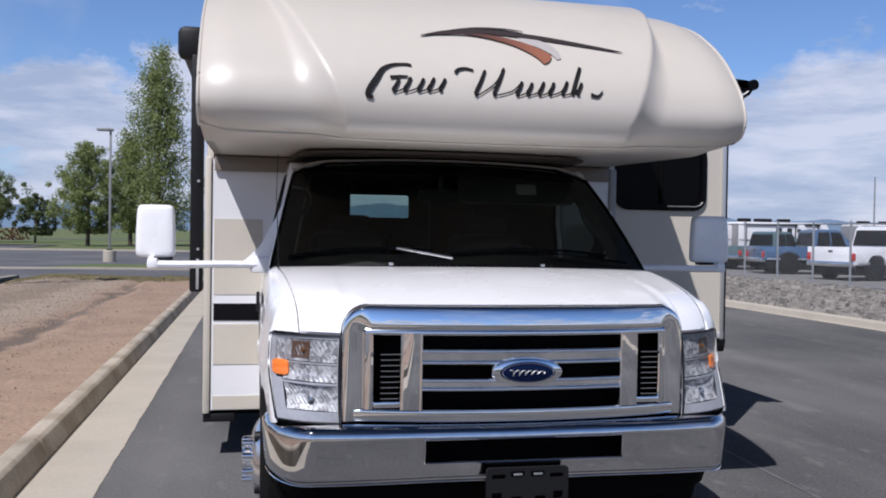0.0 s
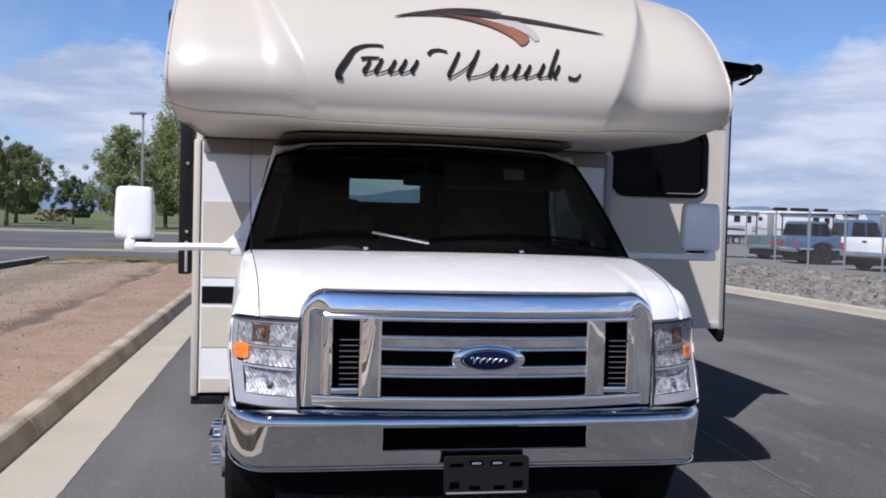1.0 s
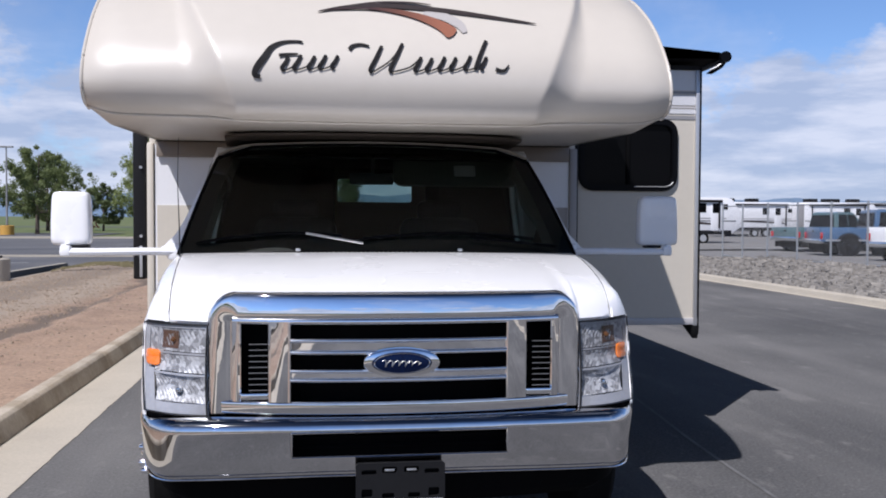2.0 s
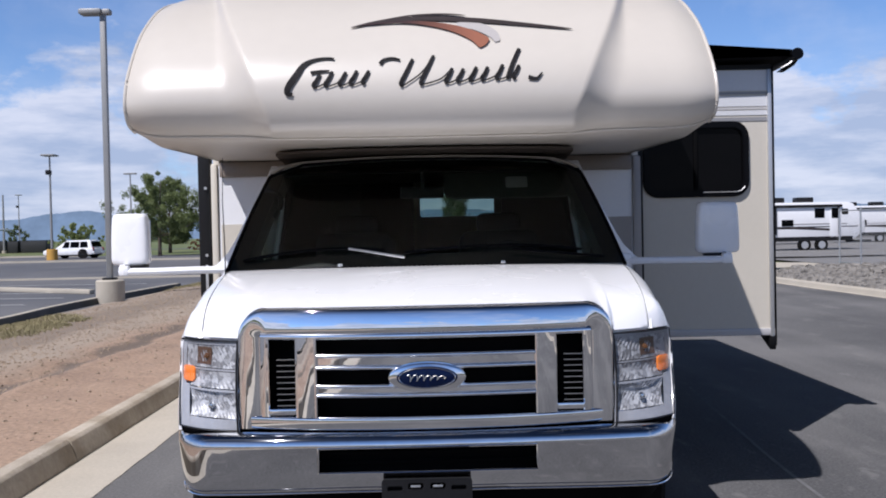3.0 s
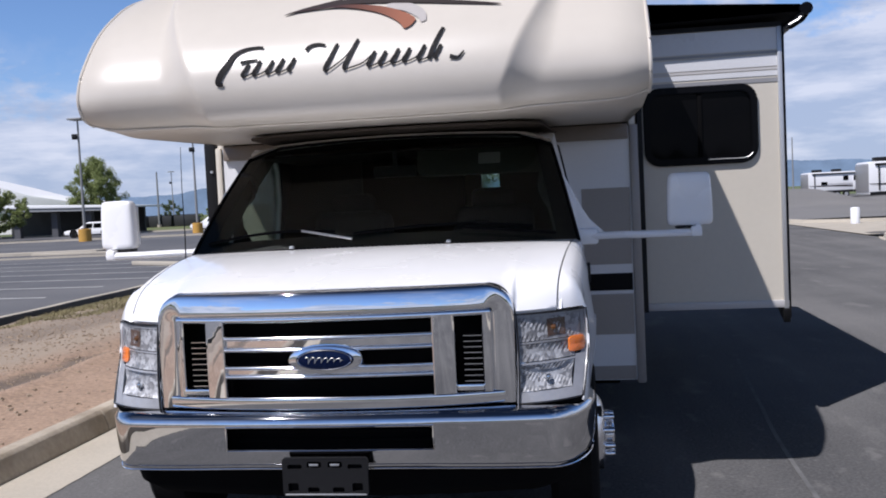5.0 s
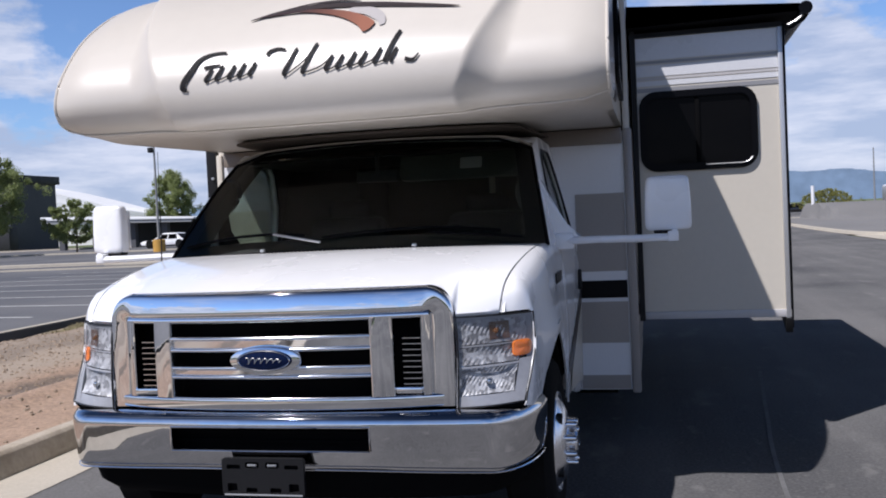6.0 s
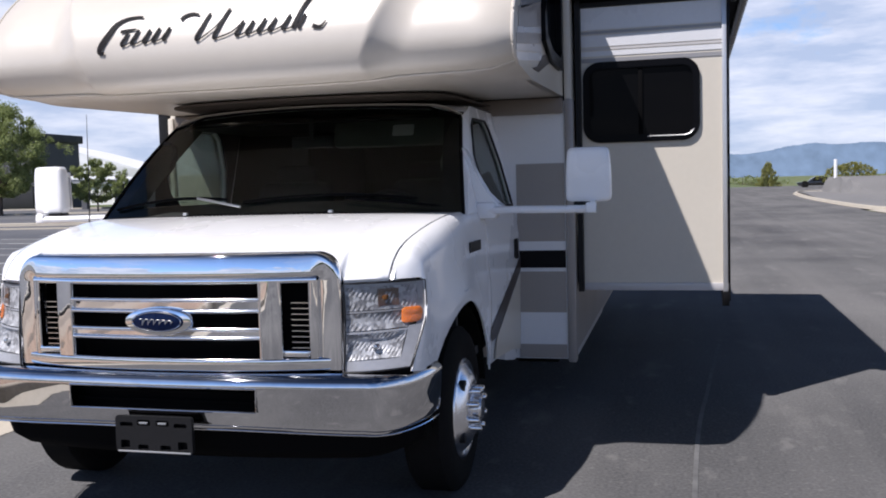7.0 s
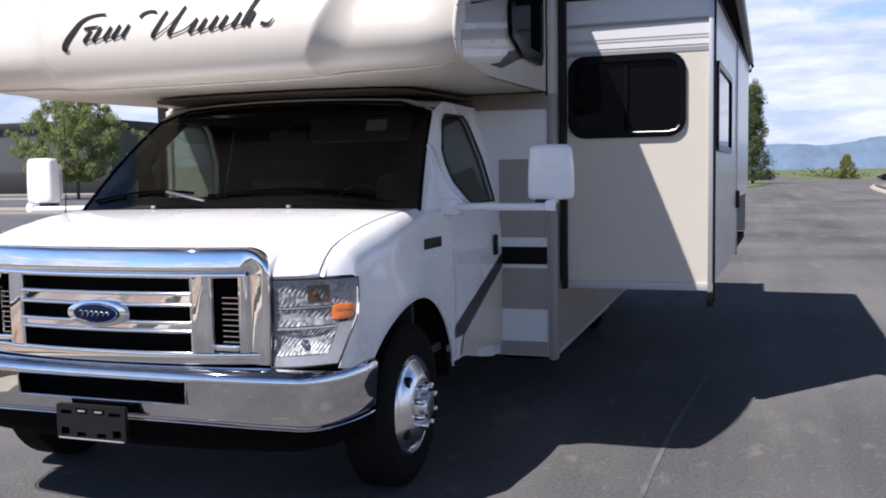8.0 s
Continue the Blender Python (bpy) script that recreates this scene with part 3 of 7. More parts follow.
# house body
cap_side = [tuple(cap_point(i, HALF))[1:] for i in reversed(range(len(CAP)))]
cab_window = [(5.06, 2.10), (5.30, 2.03), (5.70, 2.03), (5.74, 2.08), (5.74, 2.42), (5.70, 2.46), (5.22, 2.50), (5.10, 2.36), (5.04, 2.22)]
for s in (-1, 1):
    bm = bmesh.new()
    plate(bm, cap_side, [cab_window], lambda a, b: (s * (HALF - 0.04), a, b), (s * 0.04, 0, 0))
    wall = P("cap_side_wall", bm, M_BEIGE, label="beige side wall of the over-cab cap", sharp=20)
    P("house_side_wall", block(bmesh.new(), *sorted((s * (BODY - 0.04), s * BODY)), Y_HOUSE, Y_REAR, Z_FLOOR, Z_ROOF, 0.006), M_BEIGE, label="beige fibreglass side wall")
    bm = bmesh.new()
    plate(bm, [(5.40 + (a - 5.40) * 1.05, 2.26 + (b - 2.26) * 1.08) for a, b in cab_window], [[(5.40 + (a - 5.40) * 0.86, 2.26 + (b - 2.26) * 0.80) for a, b in cab_window]], lambda a, b: (s * (HALF - 0.005), a, b), (s * 0.03, 0, 0))
    w = P("bunk_window", bm, M_BLACKGLOSS, wall, "black-framed bunk window")
    bm = bmesh.new()
    plate(bm, [(5.40 + (a - 5.40) * 0.88, 2.26 + (b - 2.26) * 0.83) for a, b in cab_window], [], lambda a, b: (s * (HALF - 0.012), a, b), (s * 0.006, 0, 0))
    P("bunk_window_pane", bm, M_PRIVACY, wall)
    # slanting stripes from the front edge to the bunk window
    for a0, a1, b0, b1, y0, m in ((2.135, 2.24, 2.275, 2.42, 4.40, M_GREYSTRIPE), (2.045, 2.131, 2.155, 2.271, 4.33, M_TAUPE), (2.015, 2.041, 2.122, 2.151, 4.30, M_SILVER), (1.965, 2.011, 2.070, 2.118, 4.27, M_TAUPE), (1.935, 1.961, 2.026, 2.066, 4.26, M_PALEGREY), (1.895, 1.931, 1.985, 2.022, 4.27, M_SILVER)):
        bm = plate(bmesh.new(), [(y0, a0), (5.02, b0), (5.02, b1), (y0, a1)], [], lambda a, b: (s * HALF, a, b), (s * 0.003, 0, 0))
        P("stripe", bm, m, wall, "graphic stripe")
    bm = plate(bmesh.new(), [(4.70, 1.912), (4.90, 1.915), (5.20, 1.985), (5.62, 2.065), (5.40, 2.075), (5.06, 2.015), (4.88, 1.94)], [], lambda a, b: (s * HALF, a, b), (s * 0.005, 0, 0))
    P("stripe", bm, M_PLUM, wall, "dark slanting swoosh stripe")

front_loop = [(-BODY, Z_FLOOR), (BODY, Z_FLOOR), (BODY, 1.86), (-BODY, 1.86)]
bm = plate(bmesh.new(), front_loop, [[(-0.95, 0.50), (0.95, 0.50), (0.95, 1.22), (0.845, 1.75), (-0.845, 1.75), (-0.95, 1.22)]], lambda a, b: (a, Y_HOUSE, b), (0, 0.04, 0))
front_wall = P("house_front_wall", bm, M_WALLWHITE, label="front wall with white, beige and black bands", sharp=20)
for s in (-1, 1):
    # bands and corner trim: taupe on the driver's side for its shade, beige opposite
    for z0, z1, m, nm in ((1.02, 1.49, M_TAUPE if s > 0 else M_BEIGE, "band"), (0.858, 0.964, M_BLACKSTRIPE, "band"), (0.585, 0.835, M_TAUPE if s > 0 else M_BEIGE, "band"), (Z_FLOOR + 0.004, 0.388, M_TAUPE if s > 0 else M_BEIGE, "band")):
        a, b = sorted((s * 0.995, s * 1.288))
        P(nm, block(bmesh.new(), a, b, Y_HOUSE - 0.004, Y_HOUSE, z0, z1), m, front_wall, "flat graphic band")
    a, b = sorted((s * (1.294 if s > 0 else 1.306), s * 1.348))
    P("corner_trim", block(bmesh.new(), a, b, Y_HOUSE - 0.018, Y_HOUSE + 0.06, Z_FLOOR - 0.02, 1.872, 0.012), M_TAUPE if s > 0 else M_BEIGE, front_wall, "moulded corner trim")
P("step_edge", block(bmesh.new(), -1.345, -1.15, Y_HOUSE + 0.004, Y_HOUSE + 0.30, 0.225, Z_FLOOR - 0.022, 0.006), M_BLACK, front_wall, "black step edge below the wall")
P("cab_header", block(bmesh.new(), -1.288, 1.288, Y_HOUSE - 0.03, Y_HOUSE - 0.006, 1.785, 1.878, 0.006), M_BROWN, front_wall, "brown trim band below the cap")
bm = plate(bmesh.new(), [(-BODY + 0.045, Z_FLOOR), (BODY - 0.045, Z_FLOOR), (BODY - 0.045, Z_ROOF - 0.04), (-BODY + 0.045, Z_ROOF - 0.04)],
           [rounded(-0.11, 0.755, 1.60, 1.868, 0.03)], lambda a, b: (a, Y_REAR - 0.04, b), (0, 0.04, 0))
rear = P("house_rear_wall", bm, M_BEIGE)
bm = plate(bmesh.new(), rounded(-0.11, 0.755, 1.60, 1.868, 0.03), [], lambda a, b: (a, Y_REAR - 0.025, b), (0, 0.006, 0))
P("rear_window_pane", bm, M_REARGLASS, rear).visible_shadow = False
P("roof", block(bmesh.new(), -BODY + 0.01, BODY - 0.01, 5.925, Y_REAR - 0.01, Z_ROOF - 0.03, Z_ROOF + 0.015, 0.012), M_WALLWHITE)
P("house_floor", block(bmesh.new(), -BODY + 0.045, BODY - 0.045, Y_HOUSE + 0.05, Y_REAR - 0.045, Z_FLOOR, 0.55), M_UNDER)
P("roof_air_conditioner", block(bmesh.new(), -0.35, 0.35, 8.0, 8.9, Z_ROOF + 0.015, Z_ROOF + 0.26, 0.06), M_WHITE)
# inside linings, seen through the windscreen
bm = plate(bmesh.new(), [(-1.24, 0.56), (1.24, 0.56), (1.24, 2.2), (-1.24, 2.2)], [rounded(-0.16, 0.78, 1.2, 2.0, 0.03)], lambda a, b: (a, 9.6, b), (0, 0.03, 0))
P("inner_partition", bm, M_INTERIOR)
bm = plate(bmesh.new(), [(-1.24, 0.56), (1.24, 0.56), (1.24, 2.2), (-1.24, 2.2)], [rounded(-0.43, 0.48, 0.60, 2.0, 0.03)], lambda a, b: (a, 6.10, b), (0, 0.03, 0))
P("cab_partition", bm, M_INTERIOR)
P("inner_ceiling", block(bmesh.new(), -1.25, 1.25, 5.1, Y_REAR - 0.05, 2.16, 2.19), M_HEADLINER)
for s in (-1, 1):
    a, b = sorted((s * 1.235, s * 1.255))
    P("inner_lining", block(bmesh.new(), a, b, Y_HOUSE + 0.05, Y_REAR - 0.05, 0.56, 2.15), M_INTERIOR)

# slide-out room on the driver's side; its outer wall stands a little askew
slide = P("slide_out", block(bmesh.new(), 1.354, 1.385, 6.02, 6.10, 0.70, 2.50), M_BLACK, label="slide-out room, beige with grey stripes")
SK = 0.043


def slide_u(y):
    return 2.225 + SK * (y - 6.06)


bm = plate(bmesh.new(), [(1.386, 0.72), (2.225, 0.72), (2.225, 2.42), (1.386, 2.42)], [rounded(1.43, 2.045, 1.64, 2.055, 0.07)], lambda a, b: (a, 6.06, b), (0, 0.04, 0))
P("slide_front_wall", bm, M_BEIGE, slide, "beige textured front wall", 20)
bm = plate(bmesh.new(), rounded(1.395, 2.08, 1.605, 2.09, 0.10), [rounded(1.435, 2.04, 1.65, 2.045, 0.065)], lambda a, b: (a, 6.035, b), (0, 0.03, 0))
bmesh.ops.bevel(bm, geom=[e for e in bm.edges if e.is_manifold and e.calc_face_angle(0) > 0.8], offset=0.006, segments=2, affect="EDGES")
P("window_frame", bm, M_BLACKGLOSS, slide, "black rounded window frame")
bm = plate(bmesh.new(), rounded(1.435, 2.04, 1.65, 2.045, 0.065), [], lambda a, b: (a, 6.058, b), (0, 0.006, 0))
P("window_pane", bm, M_PRIVACY, slide)
P("window_mullion", block(bmesh.new(), 1.725, 1.75, 6.046, 6.057, 1.652, 2.043, 0.003), M_VOID, slide)
bm = tube(bmesh.new(), [(1.775, 6.030, 1.635), (1.99, 6.030, 1.635), (2.025, 6.030, 1.645), (2.045, 6.030, 1.668)], 0.003, 6)
P("window_catch_rail", bm, M_ALU, slide)
for z0, z1, m in ((2.285, 2.415, M_SILVER), (2.262, 2.278, M_GREYSTRIPE), (2.185, 2.252, M_SILVER), (2.165, 2.178, M_PALEGREY), (2.128, 2.158, M_SILVER), (2.09, 2.115, M_GREYSTRIPE)):
    P("stripe", block(bmesh.new(), 1.388, 2.222, 6.056, 6.06, z0, z1), m, slide, "flat graphic stripe")
P("bottom_trim", block(bmesh.new(), 1.387, 2.235, 6.046, 6.075, 0.705, 0.75, 0.003), M_PALEGREY, slide, "pale lower trim strip")
P("corner_trim", block(bmesh.new(), 2.205, 2.232, 6.044, 6.066, 0.68, 2.42, 0.004), M_ALU, slide)
P("corner_seal", block(bmesh.new(), 2.234, 2.247, 6.048, 6.066, 0.64, 2.44, 0.003), M_BLACKGLOSS, slide, "black corner seal")
bm = prism(bmesh.new(), [(6.02, 0.70), (6.05, 0.61), (6.22, 0.68), (6.22, 0.70)], "x", 2.20, 2.24, 0.004)
P("corner_foot", bm, M_BLACK, slide)
bm = bmesh.new()
sheet(bm, [[(slide_u(y), y, z) for y in (6.09, 6.8, 8.3)] for z in (0.72, 0.755, 1.5, 2.42)])
thicken(bm, 0.03)
P("slide_outer_wall", bm, M_WALLWHITE, slide, "white outer wall", 20)
bm = bmesh.new()
sheet(bm, [[(slide_u(y) + 0.004, y, z) for y in (6.09, 7.2, 8.3)] for z in (0.74, 1.55)])
P("stripe", bm, M_PALEGREY, slide)
bm = bmesh.new()
plate(bm, rounded(6.30, 7.5, 1.52, 2.06, 0.05), [rounded(6.34, 7.46, 1.56, 2.02, 0.03)], lambda a, b: (slide_u(a) - 0.01, a, b), (0.03, 0, 0))
P("window_frame", bm, M_BLACKGLOSS, slide)
bm = bmesh.new()
plate(bm, rounded(6.33, 7.47, 1.55, 2.03, 0.03), [], lambda a, b: (slide_u(a) + 0.004, a, b), (0.004, 0, 0))
P("window_pane", bm, M_SIDEPANE, slide)
P("slide_floor", prism(bmesh.new(), [(1.345, 6.10), (slide_u(6.1) - 0.005, 6.10), (slide_u(10.2) - 0.03, 10.2), (1.345, 10.2)], "z", 0.73, 0.79), M_UNDER, slide)
P("slide_roof", prism(bmesh.new(), [(1.345, 6.05), (2.235, 6.05), (slide_u(10.2) + 0.01, 10.2), (1.345, 10.2)], "z", 2.421, 2.45), M_BLACK, slide)
bm = bmesh.new()
sheet(bm, [[(slide_u(y), y, z) for y in (8.305, 9.2, 10.2)] for z in (1.18, 1.5, 2.42)])
thicken(bm, 0.03)
P("rear_slide_wall", bm, M_WALLWHITE, slide, "white rear slide wall", 20)
P("slide_latch", block(bmesh.new(), slide_u(8.3) - 0.004, slide_u(8.3) + 0.03, 8.24, 8.36, 1.10, 1.24, 0.01), M_BLACK, slide, "black slide lock")
P("slide_seam", block(bmesh.new(), slide_u(8.3) - 0.004, slide_u(8.3) + 0.012, 8.285, 8.32, 0.72, 2.42, 0.003), M_ALU, slide)
P("rear_slide_side", block(bmesh.new(), 1.345, slide_u(10.2) - 0.02, 10.17, 10.2, 0.8, 2.42), M_BEIGE, slide)
# topper awning: black fabric over the slide with a roller along its outer edge
bm = bmesh.new()
sheet(bm, [[(1.34, y, 2.592), (e - 0.03, y, 2.522), (e + 0.005, y, 2.505), (e + 0.012, y, 2.485), (e - 0.02, y, 2.478), (1.34, y, 2.462), (1.34, y, 2.592)] for y, e in ((5.93, 2.345), (7.0, 2.362), (8.6, 2.388), (10.25, 2.415))])
bmesh.ops.holes_fill(bm, edges=[e for e in bm.edges if e.is_boundary], sides=0)
topper = P("topper_awning", bm, M_FABRIC, slide, "black fabric topper awning over the slide-out")
P("roller", tube(bmesh.new(), [(2.345, 5.93, 2.488), (2.415, 10.25, 2.475)], 0.034, 14), M_BLACKGLOSS, slide, "black awning roller")
bm = lathe(bmesh.new(), [(-0.02, 0.030), (-0.02, 0.037), (0.03, 0.037), (0.03, 0.02)], (2.345, 5.915, 2.488), "y", 18)
P("roller_end_cap", bm, M_BLACKGLOSS, slide)
bm = prism(bmesh.new(), [(2.235, 2.385), (2.275, 2.382), (2.345, 2.425), (2.378, 2.47), (2.372, 2.51), (2.345, 2.50), (2.335, 2.46), (2.295, 2.425)], "y", 5.945, 5.975, 0.006)
P("topper_bracket", bm, M_BLACKGLOSS, slide)

P("bracket_strut", tube(bmesh.new(), [(2.252, 5.940, 2.405), (2.30, 5.938, 2.428), (2.335, 5.936, 2.455)], 0.0055, 6), M_ALU, slide, "bright bracket strut")
P("rear_bracket", block(bmesh.new(), 2.350, 2.418, 10.20, 10.27, 2.385, 2.445, 0.012), M_WALLWHITE, slide, "white rear awning bracket")
P("rear_claw", tube(bmesh.new(), [(2.428, 10.26, 2.47), (2.440, 10.27, 2.425), (2.420, 10.27, 2.385), (2.385, 10.26, 2.372)], 0.014, 8), M_BLACKGLOSS, slide, "black rear awning claw")

# patio awning folded against the passenger side
aw = P("patio_awning_roller", tube(bmesh.new(), [(-1.43, 6.0, 2.57), (-1.43, 10.3, 2.57)], 0.085, 16), M_BLACK, label="rolled black patio awning")
P("patio_awning_head", block(bmesh.new(), -1.52, -1.338, 5.93, 6.03, 2.47, 2.675, 0.04), M_BLACK, aw)
for y in (5.97, 10.2):
    arm = P("patio_awning_arm", block(bmesh.new(), -1.435, -1.357, y - 0.04, y + 0.04, 1.035, 2.50, 0.012), M_BLACK, label="black folded awning arm")
    P("arm_strut", block(bmesh.new(), -1.395, -1.378, y - 0.052, y - 0.042, 1.05, 1.24, 0.004), M_ALU, arm)
    for z in (1.30, 1.72):
        P("arm_bolt", lathe(bmesh.new(), [(-0.012, 0.0005), (-0.012, 0.009), (0, 0.009)], (-1.385, y - 0.042, z), "y", 10), M_ALU, arm)

# lower skirts
for s in (-1, 1):
    P("skirt_lip", block(bmesh.new(), s * BODY, s * (BODY + 0.006), 5.99, 8.0, 0.302, 0.335), M_ALU)
# taupe strip carries the slide-out's shade on the lower wall
P("skirt_shade_band", block(bmesh.new(), BODY, BODY + 0.004, 5.99, Y_REAR - 0.02, 0.336, 0.70), M_TAUPE, label="taupe band painting the slide-out's shade on the lower side wall")

# ---- cab ----
def hl(s, a, b, back=0.0):
    """A point of the lamp's face: a from the grille outwards, b from bottom to top; back metres behind the lens."""
    lo = Vector((0.714, 3.604, 0.680)).lerp(Vector((0.955, 3.690, 0.692)), a)
    hi = Vector((0.714, 3.629, 1.014)).lerp(Vector((0.978, 3.835, 1.010)), a)
    p = lo.lerp(hi, min(1.0, max(0.0, b) * 1.75))
    p.z = lo.z + (hi.z - lo.z) * b
    bow = 0.03 * math.sin(math.pi * a) + 0.012 * math.sin(math.pi * b)
    n = Vector((0.55, -0.83, 0.0))
    p = p + n * (bow * 0.8 - back)
    return Vector((s * p.x, p.y, p.z))


def lamp_top_y(a):
    """How far forward the lamp's upper edge lies at a from the centre line."""
    f = (a - 0.714) / 0.264
    for _ in range(4):
        f = (a - 0.714 - 0.0132 * math.sin(math.pi * max(0.0, min(1.0, f)))) / 0.264
    f = max(0.0, min(1.0, f))
    return hl(1, f, 1.0).y


def hood_front(u):
    """The hood's front edge: over the grille, down round its corner and along the lamp."""
    a = abs(u)
    q = a / 0.708
    y = 3.574 + 0.07 * q ** 2 + 0.035 * q ** 4
    z = 1.143 - 0.003 * (a / 0.6) ** 2
    if a > 0.60:
        z = 1.03 + math.sqrt(max(0.0, 0.112 ** 2 - (a - 0.60) ** 2)) if a < 0.712 else 1.028
        z = max(z, 1.028)
    return y + (lamp_top_y(a) + 0.006 - y) * smooth(0.66, 0.715, a), z


def hood_z(u, s):
    a = abs(u)
    front = 1.143 - 0.003 * (a / 0.6) ** 2 - 0.022 * smooth(0.62, 0.88, a)
    back = 1.258 - 0.010 * (a / 0.95) ** 2
    drop = front - hood_front(u)[1]
    return front + (back - front) * (1 - (1 - s) ** 1.75) - drop * (1 - s) ** 14


def hood_y(u, s):
    a = abs(u)
    y0 = hood_front(u)[0]
    y1 = 4.425 + 0.16 * (a / 0.95) ** 2
    return y0 + (y1 - y0) * s


def seam_u(s):
    return 0.868 + 0.072 * s


STEPS = [0, 0.008, 0.02, 0.036, 0.056, 0.08, 0.11, 0.145, 0.19, 0.25, 0.32, 0.40, 0.5, 0.6, 0.7, 0.8, 0.9, 1.0]
half = [k / 20 * 0.58 for k in range(21)] + [0.60, 0.62, 0.64, 0.655, 0.668, 0.68, 0.69, 0.698, 0.704, 0.709, 0.713, 0.72, 0.735, 0.76, 0.79, 0.82, 0.845, 0.864]
across = [-v for v in reversed(half[1:])] + half
rows = [[(u * (1 + 0.083 * s * (abs(u) / 0.864) ** 2), hood_y(u * (1 + 0.083 * s * (abs(u) / 0.864) ** 2), s), hood_z(u * (1 + 0.083 * s * (abs(u) / 0.864) ** 2), s)) for u in across] for s in STEPS]
# rolled front lip
lip = [(u, y + 0.010, z - 0.012) for u, y, z in rows[0]]
hood = P("hood", thicken(sheet(bmesh.new(), [lip] + rows), 0.012), M_WHITE, label="white engine hood", sharp=60)

Y_WHEEL, Y_ARCH, Z_WHEEL, R_ARCH = 4.36, 4.42, 0.375, 0.555


def low_edge(y):
    d = abs(y - Y_ARCH) / R_ARCH
    arch = Z_WHEEL + 0.47 * math.sqrt(max(0.0, 1 - d * d)) if d < 1 else 0.0
    return max(arch, 0.64 if y < Y_WHEEL - 0.2 else 0.42)


def seam_point(y):
    """The hood's outer edge where it passes y."""
    s = 0.5
    for _ in range(30):
        u = seam_u(s)
        y0, y1 = hood_y(u, 0.0), hood_y(u, 1.0)
        s = max(0.0, min(1.0, (y - y0) / (y1 - y0)))
    u = seam_u(s)
    return u, hood_z(u, s)


for s in (-1, 1):
    bm = bmesh.new()
    ys = [3.90, 3.95, 4.0] + [Y_ARCH + R_ARCH * math.sin(radians(a)) for a in range(-48, 91, 8)] + [4.983]
    # the first section runs along the lamp's upper and outer edges
    edge = [hl(1, f, 1.0) + Vector((0, 0.006, 0.010)) for f in (0.585, 0.72, 0.84, 0.94)] + [hl(1, 1.0, f) + Vector((0.004, 0.006, 0)) for f in (0.985, 0.86, 0.70, 0.52, 0.30, 0.10, -0.06)]
    cols = []
    for y in sorted(set(round(v, 4) for v in ys)):
        us_, zs = seam_point(y)
        us_ += 0.003
        zs -= 0.002
        if y > 4.56:
            us_ += (0.962 - us_) * smooth(4.56, 4.66, y)
            zs = hood_z(0.94, 1.0) - 0.012 * smooth(4.58, 4.8, y)
        bulge = 0.03 * math.exp(-((y - Y_WHEEL) / 0.35) ** 2)
        side = 0.972 + 0.014 * smooth(3.9, 4.2, y) + 0.4 * bulge + 0.010 * smooth(4.6, 4.98, y)
        fall = 0.145
        lo = low_edge(y)
        sec = [(us_ + (side - us_) * math.sin(radians(g)) ** 1.15, zs - fall * (1 - math.cos(radians(g))) ** 1.1) for g in (0, 22, 42, 60, 76, 90)]
        sec += [(side + 0.25 * bulge + 0.004, 0.98), (side + 0.45 * bulge + 0.008, 0.90), (side + 0.6 * bulge + 0.010, max(lo + 0.06, 0.82)), (side + 0.6 * bulge + 0.008, max(lo + 0.02, 0.74)), (side + 0.6 * bulge, lo)]
        cols.append([Vector((u, y, min(z, sec[0][1]))) for u, z in sec])
    # rounded turn between the lamp's edge and the first section
    first = cols[0]
    turn = []
    for f, g in ((0.10, 0.42), (0.28, 0.68), (0.55, 0.90)):
        turn.append([Vector((e.x + (c.x - e.x) * g, e.y + (c.y - e.y) * f, e.z + (c.z - e.z) * (g if k < 5 else f))) for k, (e, c) in enumerate(zip(edge, first))])
    # the inner edge of the turn follows the hood
    for row in turn:
        u, z = seam_point(row[0].y)
        row[0] = Vector((u + 0.003, row[0].y, z - 0.002))
    cols = [[Vector((s * p.x, p.y, p.z)) for p in row] for row in [edge] + turn + cols]
    sheet(bm, cols)
    thicken(bm, 0.01)
    fender = P("fender", bm, M_WHITE, label="white front fender", sharp=50)
    # wheel house
    bm = bmesh.new()
    sheet(bm, [[(s * u, Y_ARCH + 0.535 * math.cos(radians(a)), Z_WHEEL + 0.45 * math.sin(radians(a))) for a in range(0, 181, 12)] for u in (0.62, 0.975)])
    P("wheel_house_liner", bm, M_UNDER, fender)
    # small plain badge
    P("badge", block(bmesh.new(), *sorted((s * 0.997, s * 1.004)), 4.56, 4.80, 1.055, 1.105, 0.004), M_BLACK, fender, "small dark badge plate")
    flange = [[(s * (seam_u(k) + d), hood_y(seam_u(k), k) + 0.004, hood_z(seam_u(k), k) - 0.007) for d in (-0.012, 0.016)] for k in STEPS]
    P("seam_flange", sheet(bmesh.new(), flange), M_WHITE, fender)
    P("hood_seam", tube(bmesh.new(), [(s * (seam_u(k) + 0.001), hood_y(seam_u(k), k), hood_z(seam_u(k), k) - 0.001) for k in STEPS], 0.0013, 5), M_COWL, fender)

    # door and cab side below the belt line
    bm = bmesh.new()
    rows = []
    for y in (4.985, 5.2, 5.5, 5.75, 5.918):
        lo = 0.44 if y < 5.2 else 0.44 - 0.12 * smooth(5.1, 5.8, y)
        rows.append([Vector((s * u, y, z)) for u, z in ((0.990, lo), (1.002, 0.62), (1.008, 0.85), (1.004, 1.05), (0.990, 1.18), (0.975, 1.235))])
    sheet(bm, rows)
    thicken(bm, 0.012)
    door = P("cab_door", bm, M_WHITE, label="white cab door", sharp=45)
    bm = bmesh.new()

